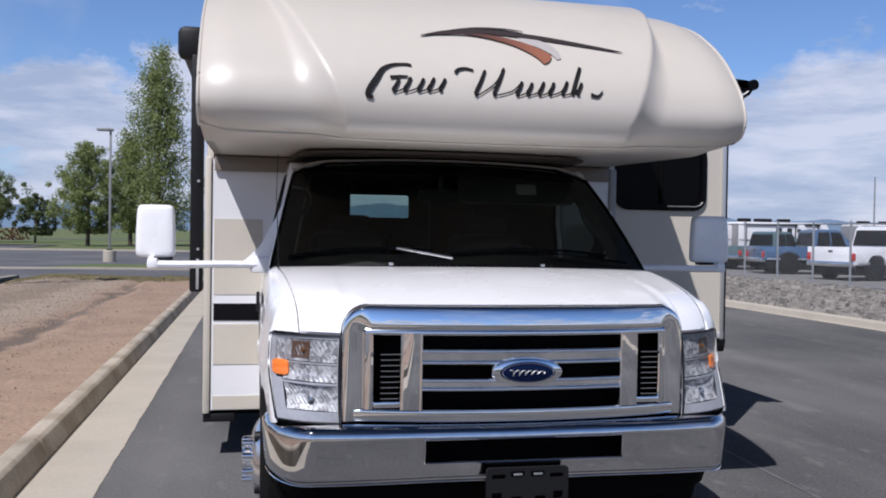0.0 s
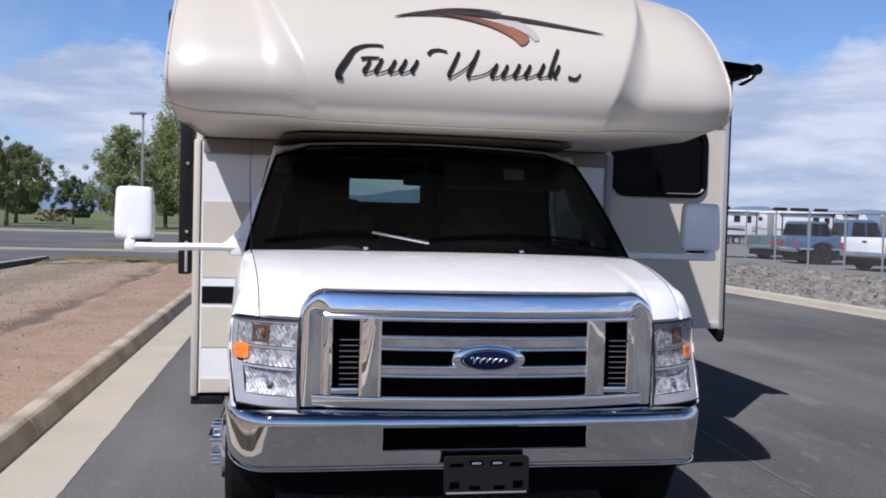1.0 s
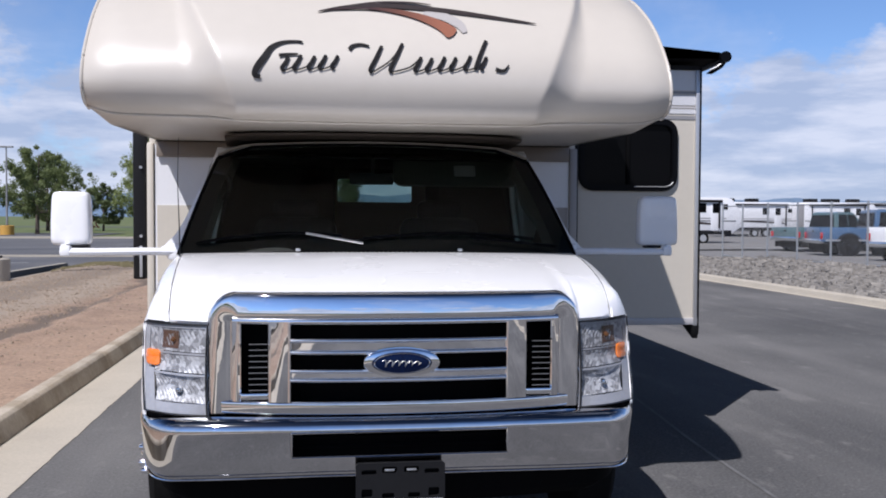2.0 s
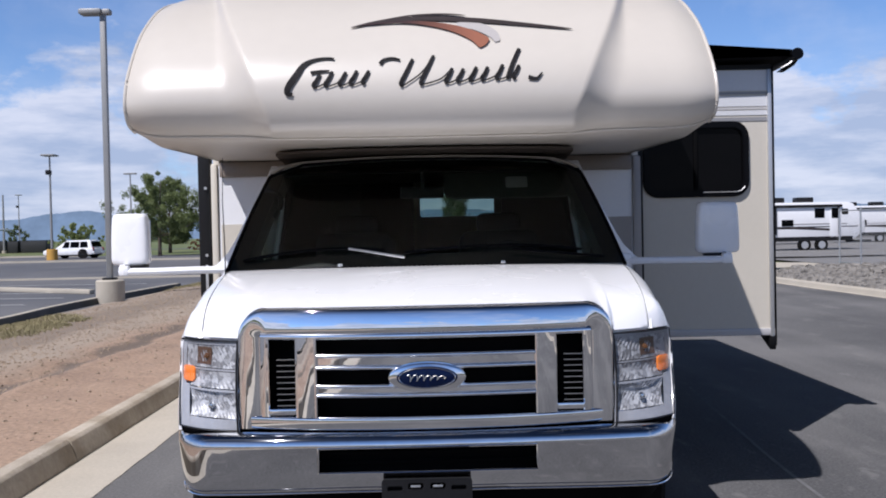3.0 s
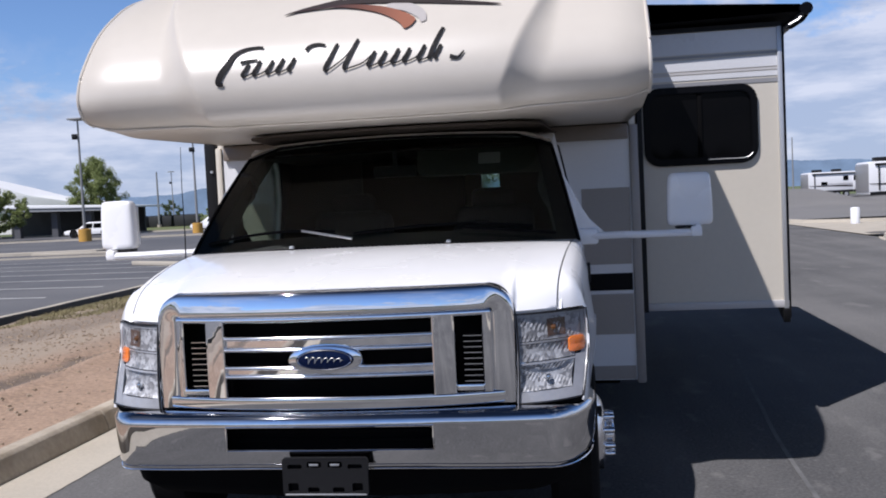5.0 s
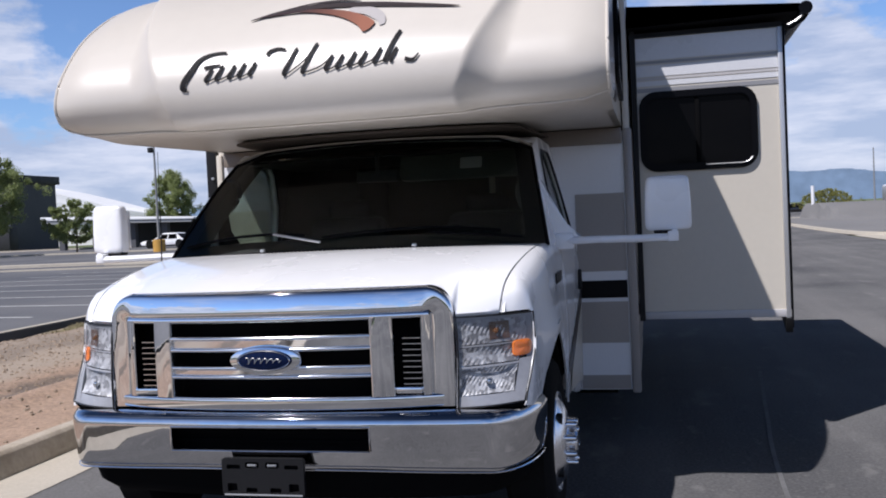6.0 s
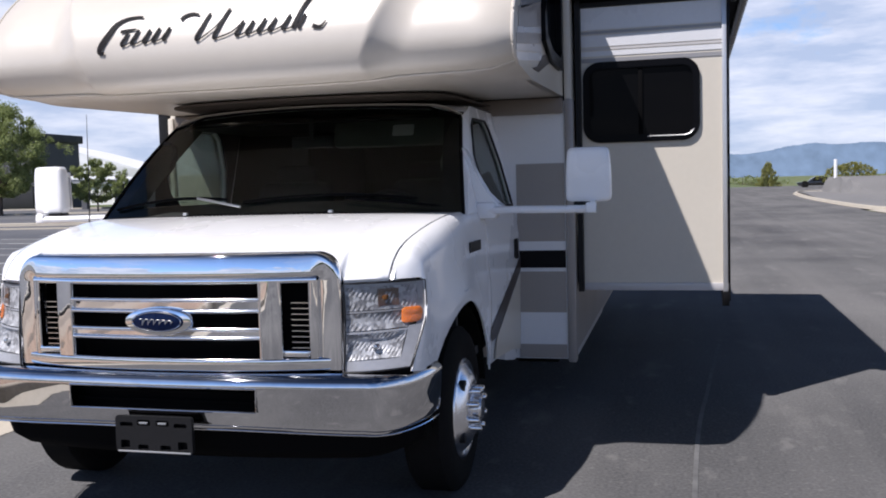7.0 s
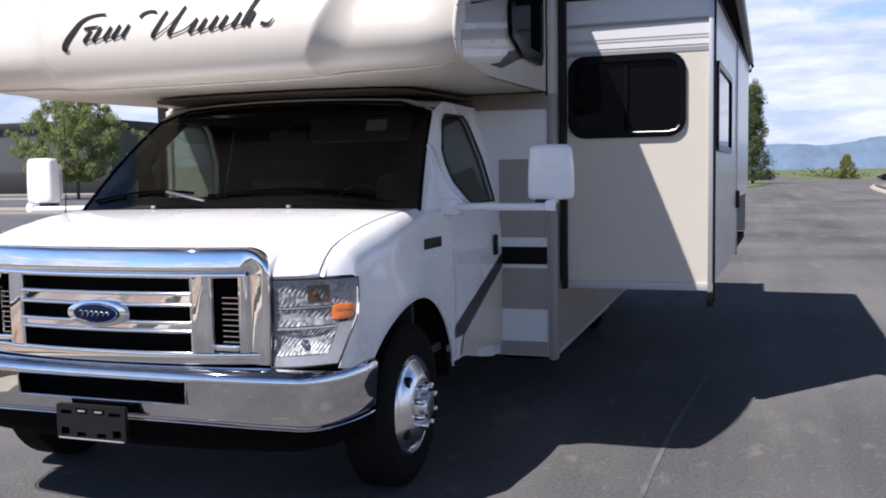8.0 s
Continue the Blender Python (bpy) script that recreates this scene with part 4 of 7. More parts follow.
    def side_at(a, b):
        return (s * (0.976 - 0.235 * (b - 1.23) * 0.9), a, b)
    hole = [(5.20, 1.69), (5.27, 1.728), (5.60, 1.735), (5.67, 1.69), (5.80, 1.50), (5.87, 1.27), (5.87, 1.247), (5.42, 1.247), (5.36, 1.27), (5.17, 1.37), (5.10, 1.46), (5.09, 1.53)]
    plate(bm, [(4.64, 1.235), (5.918, 1.235), (5.918, 1.80), (5.28, 1.80)], [hole], side_at, (-s * 0.03, 0, 0))
    pillar = P("cab_side_frame", bm, M_WHITE, door, "white pillar and window surround", 30)
    bm = bmesh.new()
    plate(bm, [(a, b) for a, b in hole], [], lambda a, b: (side_at(a, b)[0] - s * 0.012, a, b), (-s * 0.004, 0, 0))
    P("door_window", bm, M_TINT, door).visible_shadow = False
    bm = bmesh.new()
    plate(bm, [(4.80, 1.24), (5.915, 1.24), (5.915, 1.76), (5.28, 1.76)], [[(5.39 + (a - 5.39) * 1.03, 1.49 + (b - 1.49) * 1.04) for a, b in hole]], lambda a, b: (side_at(a, b)[0] - s * 0.034, a, b), (-s * 0.01, 0, 0))
    P("inner_door_trim", bm, M_INTERIOR, door)
    bm = bmesh.new()
    loop = [Vector(side_at(a, b)) + Vector((s * 0.002, 0, 0)) for a, b in hole]
    tube(bm, loop + loop[:1], 0.008, 5)
    P("window_seal", bm, M_BLACK, door)
    bm = bmesh.new()
    plate(bm, [(4.99, 0.563), (5.11, 0.563), (5.912, 0.845), (5.912, 0.93), (4.99, 0.625)], [], lambda a, b: (s * (1.0095 if 0.7 < b < 1.0 else 1.006), a, b), (s * 0.002, 0, 0))
    P("stripe", bm, M_PLUM, door, "dark slanting stripe")
    bm = bmesh.new()
    plate(bm, [(5.13, 0.558), (5.918, 0.835), (5.918, 0.36), (5.6, 0.41), (5.1, 0.45)], [], lambda a, b: (s * (1.007 if b > 0.5 else 1.0), a, b), (s * 0.0015, 0, 0))
    P("stripe", bm, M_BEIGE, door, "beige lower panel film")
    P("door_handle", block(bmesh.new(), *sorted((s * 1.008, s * 1.03)), 5.72, 5.76, 0.93, 1.05, 0.008), M_BLACK, door)
    P("door_seam", tube(bmesh.new(), [(s * 1.006, 4.985, 0.46), (s * 1.012, 4.985, 0.85), (s * 0.985, 4.985, 1.2), (s * 0.975, 4.93, 1.26), (s * 0.955, 4.90, 1.45)], 0.0012, 5), M_TAUPE, door)

# windscreen
WU = [0.965 * (-1 + 2 * k / 40) for k in range(41)]


def screen(u, t, out=0.0):
    a = u / 0.965
    t *= 1 - 0.11 * max(0.0, (abs(a) - 0.80) / 0.20) ** 2.2
    y0, z0 = 4.43 + 0.165 * a * a, 1.272 - 0.03 * a * a
    u1, y1, z1 = a * 0.825, 5.08 + 0.13 * a * a, 1.808 - 0.022 * a * a
    bow = 0.025 * math.sin(math.pi * t)
    return Vector((u + (u1 - u) * t, y0 + (y1 - y0) * t - bow * 0.75 - out * 0.7, z0 + (z1 - z0) * t + bow * 0.66 + out * 0.7))


# cab roof and header
rows = [[(u, y + 0.13 * (u / 0.85) ** 2, z - 0.035 * (u / 0.85) ** 2) for u in [0.85 * (-1 + k / 8) for k in range(17)]] for y, z in ((5.07, 1.80), (5.10, 1.822), (5.25, 1.843), (5.5, 1.848), (5.85, 1.848))]
for s in (-1, 1):
    top = [Vector((s * (0.976 - 0.2115 * (1.235 + 0.565 * t / 8 - 1.23)), 4.64 + 0.64 * t / 8, 1.235 + 0.565 * t / 8)) for t in range(9)]
    P("windscreen_pillar", sheet(bmesh.new(), [top, [screen(s * 0.965, t / 8) + Vector((0, 0.004, 0)) for t in range(9)]]), M_WHITE, sharp=50)
P("cab_roof", sheet(bmesh.new(), rows), M_WHITE, sharp=50)

wind = P("windscreen", sheet(bmesh.new(), [[screen(u, t / 12) for u in WU] for t in range(13)]), M_WINDSCREEN, label="dark raked windscreen glass", sharp=80)
wind.visible_shadow = False
bm = bmesh.new()
sheet(bm, [[screen(u * (1.0), t / 24, -0.006) for u in WU] for t in range(25)],
      keep=lambda i, j: i < 2 or i > 21 or j < 2 or j > 37)
P("windscreen_frit", bm, M_BLACK, wind, "black windscreen border")
bm = bmesh.new()
tube(bm, [screen(-0.965, t / 10) for t in range(11)] + [screen(u, 1.0) for u in WU[::4]] + [screen(0.965, 1 - t / 10) for t in range(11)], 0.009, 6)
P("windscreen_seal", bm, M_BLACKGLOSS, wind)
rows = [[(u, hood_y(u, 1.0) + dy, hood_z(u, 1.0) + dz) for u in WU[1:-1]] for dy, dz in ((-0.015, -0.012), (0.03, -0.022), (0.07, 0.006), (0.10, 0.03))]
P("cowl", sheet(bmesh.new(), rows), M_BLACK, wind, "black plastic cowl")
bm = bmesh.new()
for k in range(62):
    u = -0.80 + 1.30 * k / 61
    y = hood_y(u, 1.0) + 0.055
    block(bm, u - 0.0055, u + 0.0055, y - 0.014, y + 0.014, hood_z(u, 1.0) - 0.008, hood_z(u, 1.0) + 0.012)
P("cowl_louvres", bm, M_COWL, wind, "row of small cowl louvres", 0)
# white lip coloured duller to carry the shade below the cap
edge = [screen(u, 1.0) + Vector((0, 0.014, 0.014)) for u in WU]
P("roof_edge", tube(bmesh.new(), edge, 0.007, 8), M_CREAMSHADE, label="white lip above the windscreen, toned down for shade")
for u0, u1, ta, tb in ((-0.37, -0.10, 0.105, 0.022), (0.42, 0.86, 0.08, 0.03)):
    bm = bmesh.new()
    tube(bm, [screen(u0 + (u1 - u0) * k / 8, ta + (tb - ta) * k / 8, 0.022) for k in range(9)], 0.0062, 6)
    P("wiper", bm, M_ALU if u0 < 0 else M_BLACKGLOSS, wind, "wiper arm")
    bm = bmesh.new()
    tube(bm, [screen(u0 - 0.52 + (u1 - u0 + 0.42) * k / 8, 0.07 + 0.05 * math.sin(k / 8 * 2.6), 0.012) for k in range(9)], 0.008, 6)
    P("wiper_blade", bm, M_VOID, wind)
for u in (-0.40, 0.36):
    P("washer_nozzle", block(bmesh.new(), u - 0.011, u + 0.011, 4.43, 4.45, 1.262, 1.276, 0.004), M_STEEL, wind)

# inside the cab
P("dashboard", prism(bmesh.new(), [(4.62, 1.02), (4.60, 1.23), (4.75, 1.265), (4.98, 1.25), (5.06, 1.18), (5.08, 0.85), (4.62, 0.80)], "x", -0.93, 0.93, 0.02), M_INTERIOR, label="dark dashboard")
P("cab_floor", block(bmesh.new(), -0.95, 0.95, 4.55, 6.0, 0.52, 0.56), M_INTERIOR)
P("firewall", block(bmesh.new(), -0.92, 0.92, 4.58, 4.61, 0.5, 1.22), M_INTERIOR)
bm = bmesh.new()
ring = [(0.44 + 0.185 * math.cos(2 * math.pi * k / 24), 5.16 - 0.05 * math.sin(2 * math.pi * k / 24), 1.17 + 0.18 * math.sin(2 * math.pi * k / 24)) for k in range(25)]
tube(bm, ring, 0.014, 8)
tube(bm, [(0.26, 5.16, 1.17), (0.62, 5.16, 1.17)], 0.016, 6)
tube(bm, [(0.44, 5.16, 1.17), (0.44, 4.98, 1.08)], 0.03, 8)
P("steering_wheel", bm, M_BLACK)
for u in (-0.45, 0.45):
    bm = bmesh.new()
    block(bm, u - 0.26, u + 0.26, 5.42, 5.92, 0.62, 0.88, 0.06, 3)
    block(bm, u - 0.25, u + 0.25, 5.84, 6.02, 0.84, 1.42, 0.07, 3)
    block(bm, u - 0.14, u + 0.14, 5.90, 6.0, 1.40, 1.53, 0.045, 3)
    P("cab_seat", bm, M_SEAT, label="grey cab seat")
visor = rounded(0.10, 0.80, 0.0, 0.19, 0.05, 5)
bm = plate(bmesh.new(), visor, [], lambda a, b: (a, 5.17 + 0.42 * b, 1.60 + 0.86 * b), (0, 0.018, -0.008))
P("sun_visor", bm, M_VISOR, label="grey-green folded-up sun visor", sharp=30)
bm = block(bmesh.new(), -0.14, 0.10, 5.16, 5.19, 1.60, 1.665, 0.012)
block(bm, -0.025, -0.005, 5.15, 5.17, 1.65, 1.76)
P("rear_view_mirror", bm, M_COWL, label="small interior mirror")
for s in (-1, 1):
    rows = [[screen(s * 0.955, t / 10, -0.012) + Vector((-s * d, 0.02 + d * 0.9, 0.0)) for t in range(11)] for d in (0.0, 0.03, 0.075, 0.10)]
    P("pillar_trim", sheet(bmesh.new(), rows), M_VISOR, label="grey windscreen pillar trim")
    rows = [screen(s * 0.93, t, -0.05) + Vector((-s * (0.05 + 0.035 * math.sin(math.pi * g)), 0.06, 0)) for g, t in ((0, 0.34), (0.1, 0.36), (0.3, 0.44), (0.5, 0.52), (0.7, 0.60), (0.9, 0.68), (1, 0.70))]
    if s > 0:
        P("grab_handle", tube(bmesh.new(), rows, 0.012, 6), M_VISOR, label="grab handle on the pillar")
handle = spline([(-0.845, 5.03, 1.650), (-0.780, 5.00, 1.632), (-0.760, 4.99, 1.590), (-0.775, 4.99, 1.540), (-0.815, 4.99, 1.492), (-0.875, 5.00, 1.455), (-0.935, 5.01, 1.452)], 4)
P("grab_handle", tube(bmesh.new(), handle, 0.015, 8), M_INTERIOR, label="dark curved grab handle on the passenger pillar")
for u0, u1, m in ((0.44, 0.56, M_PALEGREY), (0.30, 0.40, M_VISOR)):
    bm = plate(bmesh.new(), rounded(u0, u1, 0.06, 0.13, 0.008, 2), [], lambda a, b: (a, 5.17 + 0.42 * b - 0.003, 1.60 + 0.86 * b), (0, -0.002, 0.001))
    P("visor_label", bm, m, label="plain visor sticker", sharp=20)
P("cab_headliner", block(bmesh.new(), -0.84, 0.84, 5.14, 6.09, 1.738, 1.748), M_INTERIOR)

# front bumper: a chrome section bent round the nose, with a slot
B_SEC = [(0.13, 0.684), (0.05, 0.685), (0.018, 0.676), (0.0, 0.656), (0.0, 0.632), (0.004, 0.590), (0.008, 0.545), (0.012, 0.50), (0.026, 0.474), (0.055, 0.462), (0.12, 0.460)]


def bump_line(k):
    """The bumper's front line, from one end to the other: u, y."""
    a = abs(k)
    s = -1 if k < 0 else 1
    if a <= 0.80:
        return s * a, 3.485 + 0.07 * (a / 0.8) ** 2.4
    t = (a - 0.80) / 0.45
    return s * (0.80 + 0.205 * math.sin(t * math.pi / 2)), 3.555 + 0.40 * (1 - math.cos(t * math.pi / 2)) * 0.95 + 0.02 * t


ks = [-1.25 + 0.025 * k for k in range(18)] + [-0.80 + 0.04 * k for k in range(41)] + [0.825 + 0.025 * k for k in range(18)]
bm = bmesh.new()
rows = []
for k in ks:
    u, y = bump_line(k)
    u2, y2 = bump_line(k * 0.999)
    drop = 0.028 * smooth(0.2, 1.1, abs(k))
    rows.append([(u - math.copysign(d, u) * smooth(0.8, 1.1, abs(k)), y + d * (1 - smooth(0.8, 1.2, abs(k))), z - drop * (0.4 if z > 0.6 else 0.9)) for d, z in B_SEC])
sheet(bm, rows, keep=lambda i, j: not (abs(ks[i] + ks[i + 1]) / 2 < 0.40 and 4 <= j <= 5))
thicken(bm, 0.006)
bumper = P("front_bumper", bm, M_BUMPER, label="polished chrome front bumper", sharp=50)
loop = [(u, bump_line(u)[1] - 0.001, z - 0.028 * smooth(0.2, 1.1, abs(u)) * 0.7) for u, z in [(-0.40 + 0.8 * k / 16, 0.634) for k in range(17)] + [(0.40, 0.59)] + [(0.40 - 0.8 * k / 16, 0.543) for k in range(17)] + [(-0.40, 0.59), (-0.40, 0.634)]]
low = []
for k in ks:
    u, y = bump_line(k)
    low.append((u - math.copysign(0.018, u) * smooth(0.8, 1.1, abs(k)), y + 0.018 * (1 - smooth(0.8, 1.2, abs(k))), 0.470 - 0.025 * smooth(0.2, 1.1, abs(k))))
P("lower_lip", tube(bmesh.new(), low, 0.003, 6), M_CHROME, bumper)
P("slot_lip", tube(bmesh.new(), loop, 0.0035, 6), M_CHROME, bumper)
P("bumper_slot_grille", block(bmesh.new(), -0.43, 0.43, 3.585, 3.60, 0.52, 0.665), M_VOID, bumper, "black slot insert")
for z in (0.565, 0.60):
    P("slot_bar", block(bmesh.new(), -0.41, 0.41, 3.555, 3.57, z - 0.005, z + 0.005, 0.002), M_VOID, bumper)
bm = bmesh.new()
rows = []
for k in ks:
    u, y = bump_line(k)
    rows.append([(u * 0.985, y + 0.06, 0.462), (u * 0.965, y + 0.085, 0.44), (u * 0.945, y + 0.095, 0.37), (u * 0.90, y + 0.13, 0.33), (u * 0.86, y + 0.24, 0.32)])
sheet(bm, rows)
P("air_dam", bm, M_VOID, bumper, "black lower air dam", 60)
bm = bmesh.new()
rows = []
for k in ks:
    u, y = bump_line(k)
    rows.append([(u * 0.955, y + 0.09, 0.640), (u * 0.955, y + 0.10, 0.672), (u * 0.93, y + 0.16, 0.69)])
sheet(bm, rows)
P("bumper_gap_filler", bm, M_BLACK, bumper)
# number plate holder without a plate
px0, px1, pz0, pz1 = -0.168, 0.158, 0.385, 0.527
holes = [rounded(px0 + a, px0 + b, pz0 + c, pz0 + d, 0.006, 2) for a, b, c, d in ((0.02, 0.06, 0.015, 0.048), (0.095, 0.14, 0.012, 0.032), (0.19, 0.235, 0.012, 0.032), (0.265, 0.305, 0.015, 0.048),
                                                                          (0.02, 0.075, 0.10, 0.118), (0.095, 0.15, 0.105, 0.128), (0.175, 0.23, 0.105, 0.128), (0.25, 0.305, 0.10, 0.118))]
bm = plate(bmesh.new(), rounded(px0, px1, pz0, pz1, 0.012, 3), holes, lambda a, b: (a, 3.445, b), (0, 0.018, 0))
P("number_plate_holder", bm, M_BLACK, bumper, "empty black number plate holder", 20)
P("holder_backing", block(bmesh.new(), px0 + 0.01, px1 - 0.01, 3.465, 3.475, pz0 + 0.01, pz1 - 0.01), M_BLACKGLOSS, bumper)
for a in (0.105, 0.185):
    P("holder_clip", block(bmesh.new(), px0 + a, px0 + a + 0.035, 3.441, 3.447, pz0 + 0.113, pz0 + 0.120, 0.001), M_STEEL, bumper)
P("holder_edge", block(bmesh.new(), px0 + 0.008, px1 - 0.008, 3.4425, 3.447, pz0 + 0.002, pz0 + 0.008, 0.001), M_ALU, bumper)

# grille
def g_y(u):
    a = abs(u) / 0.708
    return 3.528 + 0.07 * a ** 2 + 0.035 * a ** 4


def bent_bar(bm, u0, u1, prof, n=24):
    """A bar across the nose with a (forward, z) section."""
    rows = [[(u, g_y(u) - f, z) for f, z in prof] for u in [u0 + (u1 - u0) * k / n for k in range(n + 1)]]
    sheet(bm, rows)
    return bm


def sweep(bm, path, section, upright=None):
    """A section of (across, forward) carried along a path of (u, z) in the grille's face; upright: the section of its legs."""
    rows = []
    for k, (u, z) in enumerate(path):
        u0, z0 = path[max(k - 1, 0)]
        u1, z1 = path[min(k + 1, len(path) - 1)]
        d = Vector((u1 - u0, z1 - z0)).normalized()
        nrm = Vector((-d.y, d.x))
        leg = abs(d.y) ** 1.5 if upright else 0.0
        both = [(a + (a2 - a) * leg, f + (f2 - f) * leg) for (a, f), (a2, f2) in zip(section, upright or section)]
        rows.append([(u + nrm.x * a, g_y(u) - f, z + nrm.y * a) for a, f in both])
    return sheet(bm, rows)


arch = [(-0.655, 0.688), (-0.655, 0.75), (-0.655, 0.80), (-0.655, 0.90), (-0.655, 0.985)]
arch += [(-0.600 - 0.055 * math.cos(radians(a)), 1.03 + 0.055 * math.sin(radians(a))) for a in range(0, 90, 9)]
arch += [(-0.600 + 1.20 * k / 24, 1.085) for k in range(25)]
arch += [(0.600 + 0.055 * math.sin(radians(a)), 1.03 + 0.055 * math.cos(radians(a))) for a in range(9, 91, 9)]
arch += [(0.655, 0.985), (0.655, 0.90), (0.655, 0.80), (0.655, 0.75), (0.655, 0.688)]
sec = [(0.052, -0.09), (0.052, -0.022), (0.050, -0.0135), (0.046, -0.0085), (0.040, -0.0052), (0.030, -0.0021), (0.018, 0.0008), (0.006, 0.0032), (-0.006, 0.0052), (-0.018, 0.0067), (-0.027, 0.0074), (-0.034, 0.0066), (-0.040, 0.0), (-0.050, -0.03)]
leg = [(0.053, -0.08), (0.053, -0.014), (0.051, -0.006), (0.047, -0.002), (0.040, 0.001), (0.022, 0.0025), (0.002, 0.0036), (-0.010, 0.0040), (-0.020, 0.0040), (-0.027, 0.0030), (-0.032, -0.001), (-0.037, -0.008), (-0.043, -0.018), (-0.050, -0.03)]
grille = P("grille", sweep(bmesh.new(), arch, sec, leg), M_CHROME, label="chrome front grille surround", sharp=60)
P("grille_backing", sheet(bmesh.new(), [[(u, g_y(u) + 0.11, z) for u in [-0.64 + 1.28 * k / 16 for k in range(17)]] for z in (0.70, 1.08)]), M_VOID, grille)
bm = sweep(bmesh.new(), [(u, z + 0.0) for u, z in arch], [(0.050, -0.05), (0.052, -0.046), (0.056, -0.05), (0.056, -0.09)])
P("grille_seal", bm, M_BLACK, grille)
P("lower_bar", bent_bar(bmesh.new(), -0.704, 0.704, [(-0.04, 0.688), (0.001, 0.6885), (0.0045, 0.6905), (0.0055, 0.694), (0.0060, 0.712), (0.0065, 0.728), (0.0045, 0.7335), (-0.001, 0.736), (-0.03, 0.737)]), M_CHROME, grille, sharp=50)
P("lower_bead", tube(bmesh.new(), [(-0.40 + 0.80 * k / 32, g_y(-0.40 + 0.80 * k / 32) - 0.0035, 0.7335) for k in range(33)], 0.0042, 10), M_BEAD, grille, "bright lower bead")
P("upper_bar", bent_bar(bmesh.new(), -0.62, 0.62, [(-0.03, 1.020), (-0.004, 1.022), (0.004, 1.026), (0.006, 1.032), (0.003, 1.042), (-0.005, 1.052)]), M_BEAD, grille, sharp=50)
for z0, z1 in ((0.811, 0.857), (0.914, 0.970)):
    bm = bent_bar(bmesh.new(), -0.41, 0.41, [(-0.03, z0), (0.006, z0 + 0.002), (0.009, z0 + 0.006), (0.006, z0 + 0.011), (0.0, z0 + 0.014), (0.0, z1 - 0.014), (0.006, z1 - 0.011), (0.009, z1 - 0.006), (0.006, z1 - 0.002), (-0.03, z1)])
    cross = P("cross_bar", bm, M_CHROME, grille, "chrome cross bar", 45)
    for z in (z0 + 0.006, z1 - 0.006):
        P("bar_ridge", tube(bmesh.new(), [(-0.405 + 0.81 * k / 24, g_y(-0.405 + 0.81 * k / 24) - 0.006, z) for k in range(25)], 0.0078, 14), M_BEAD, cross)
for s in (-1, 1):
    for u0, u1 in ((0.402, 0.488), (0.588, 0.622)):
        a, b = sorted((s * u0, s * u1))
        bm = bmesh.new()
        # a slightly crowned face with a thin raised edge towards the openings
        w = b - a
        prof = ((0.0, -0.03), (0.0, 0.002), (0.004, 0.007), (0.012, 0.008), (w * 0.3, 0.0085), (w * 0.5, 0.0105), (w * 0.7, 0.0085), (w - 0.012, 0.008), (w - 0.004, 0.007), (w, 0.002), (w, -0.03))
        rows = [[(a + d, g_y(a + d) - f - 0.003 * math.sin(math.pi * (z - 0.735) / 0.3), z) for d, f in prof] for z in (0.735, 0.79, 0.85, 0.92, 0.98, 1.034)]
        sheet(bm, rows)
        up = P("upright", bm, M_CHROME, grille, "chrome upright", 45)
        if u0 < 0.45:
            e = s * (u0 + 0.007)
            P("upright_edge", tube(bmesh.new(), [(e, g_y(e) - 0.008, 0.735), (e, g_y(e) - 0.009, 0.88), (e, g_y(e) - 0.008, 1.03)], 0.0055, 8), M_BEAD, up)
    a, b = sorted((s * 0.488, s * 0.588))
    for k in range(9):
        z = 0.775 + 0.0215 * k
        P("vent_slat", block(bmesh.new(), a + 0.028, b - 0.002, g_y(0.54) + 0.012, g_y(0.54) + 0.05, z - 0.0016, z + 0.0016), M_CHROME_DULL, grille)
    P("vent_sill", block(bmesh.new(), a, b, g_y(0.54) - 0.008, g_y(0.54) + 0.02, 0.742, 0.766, 0.005), M_BEAD, grille)
# oval emblem, plain
for r0, m, f, nm in ((1.0, M_CHROME, 0.030, "emblem"), (0.78, M_BLUE, 0.036, "emblem_field")):
    bm = bmesh.new()
    n = 40
    rings = []
    for sc, ff in ((1.0, -0.02), (1.0, f - 0.012), (0.96, f - 0.003), (0.88, f), (0.0, f + 0.002)):
        rings.append([(0.003 + 0.147 * r0 * sc * math.cos(2 * math.pi * k / n), g_y(0) - ff, 0.884 + 0.056 * (r0 * 0.97) * sc * math.sin(2 * math.pi * k / n)) for k in range(n + 1)])
    sheet(bm, rings)
    em = P(nm, bm, m, grille, "chrome oval" if r0 == 1 else "plain blue oval")
n = 48
ring = [(0.003 + 0.147 * 0.70 * math.cos(2 * math.pi * k / n), g_y(0) - 0.0372, 0.884 + 0.056 * 0.66 * math.sin(2 * math.pi * k / n)) for k in range(n + 1)]
P("emblem_ring", tube(bmesh.new(), ring, 0.0016, 6), M_BEAD, grille, "thin silver inner ring")
bm = bmesh.new()
tube(bm, [(-0.070 + 0.145 * k / 60 + 0.006 * math.sin(k * 0.62), g_y(0) - 0.0385, 0.883 + 0.010 * math.sin(k * 0.62 + 0.8) * (1.35 - k / 80)) for k in range(61)], 0.0014, 5)
P("emblem_wave", bm, M_STEEL, grille, "plain silver wavy line")

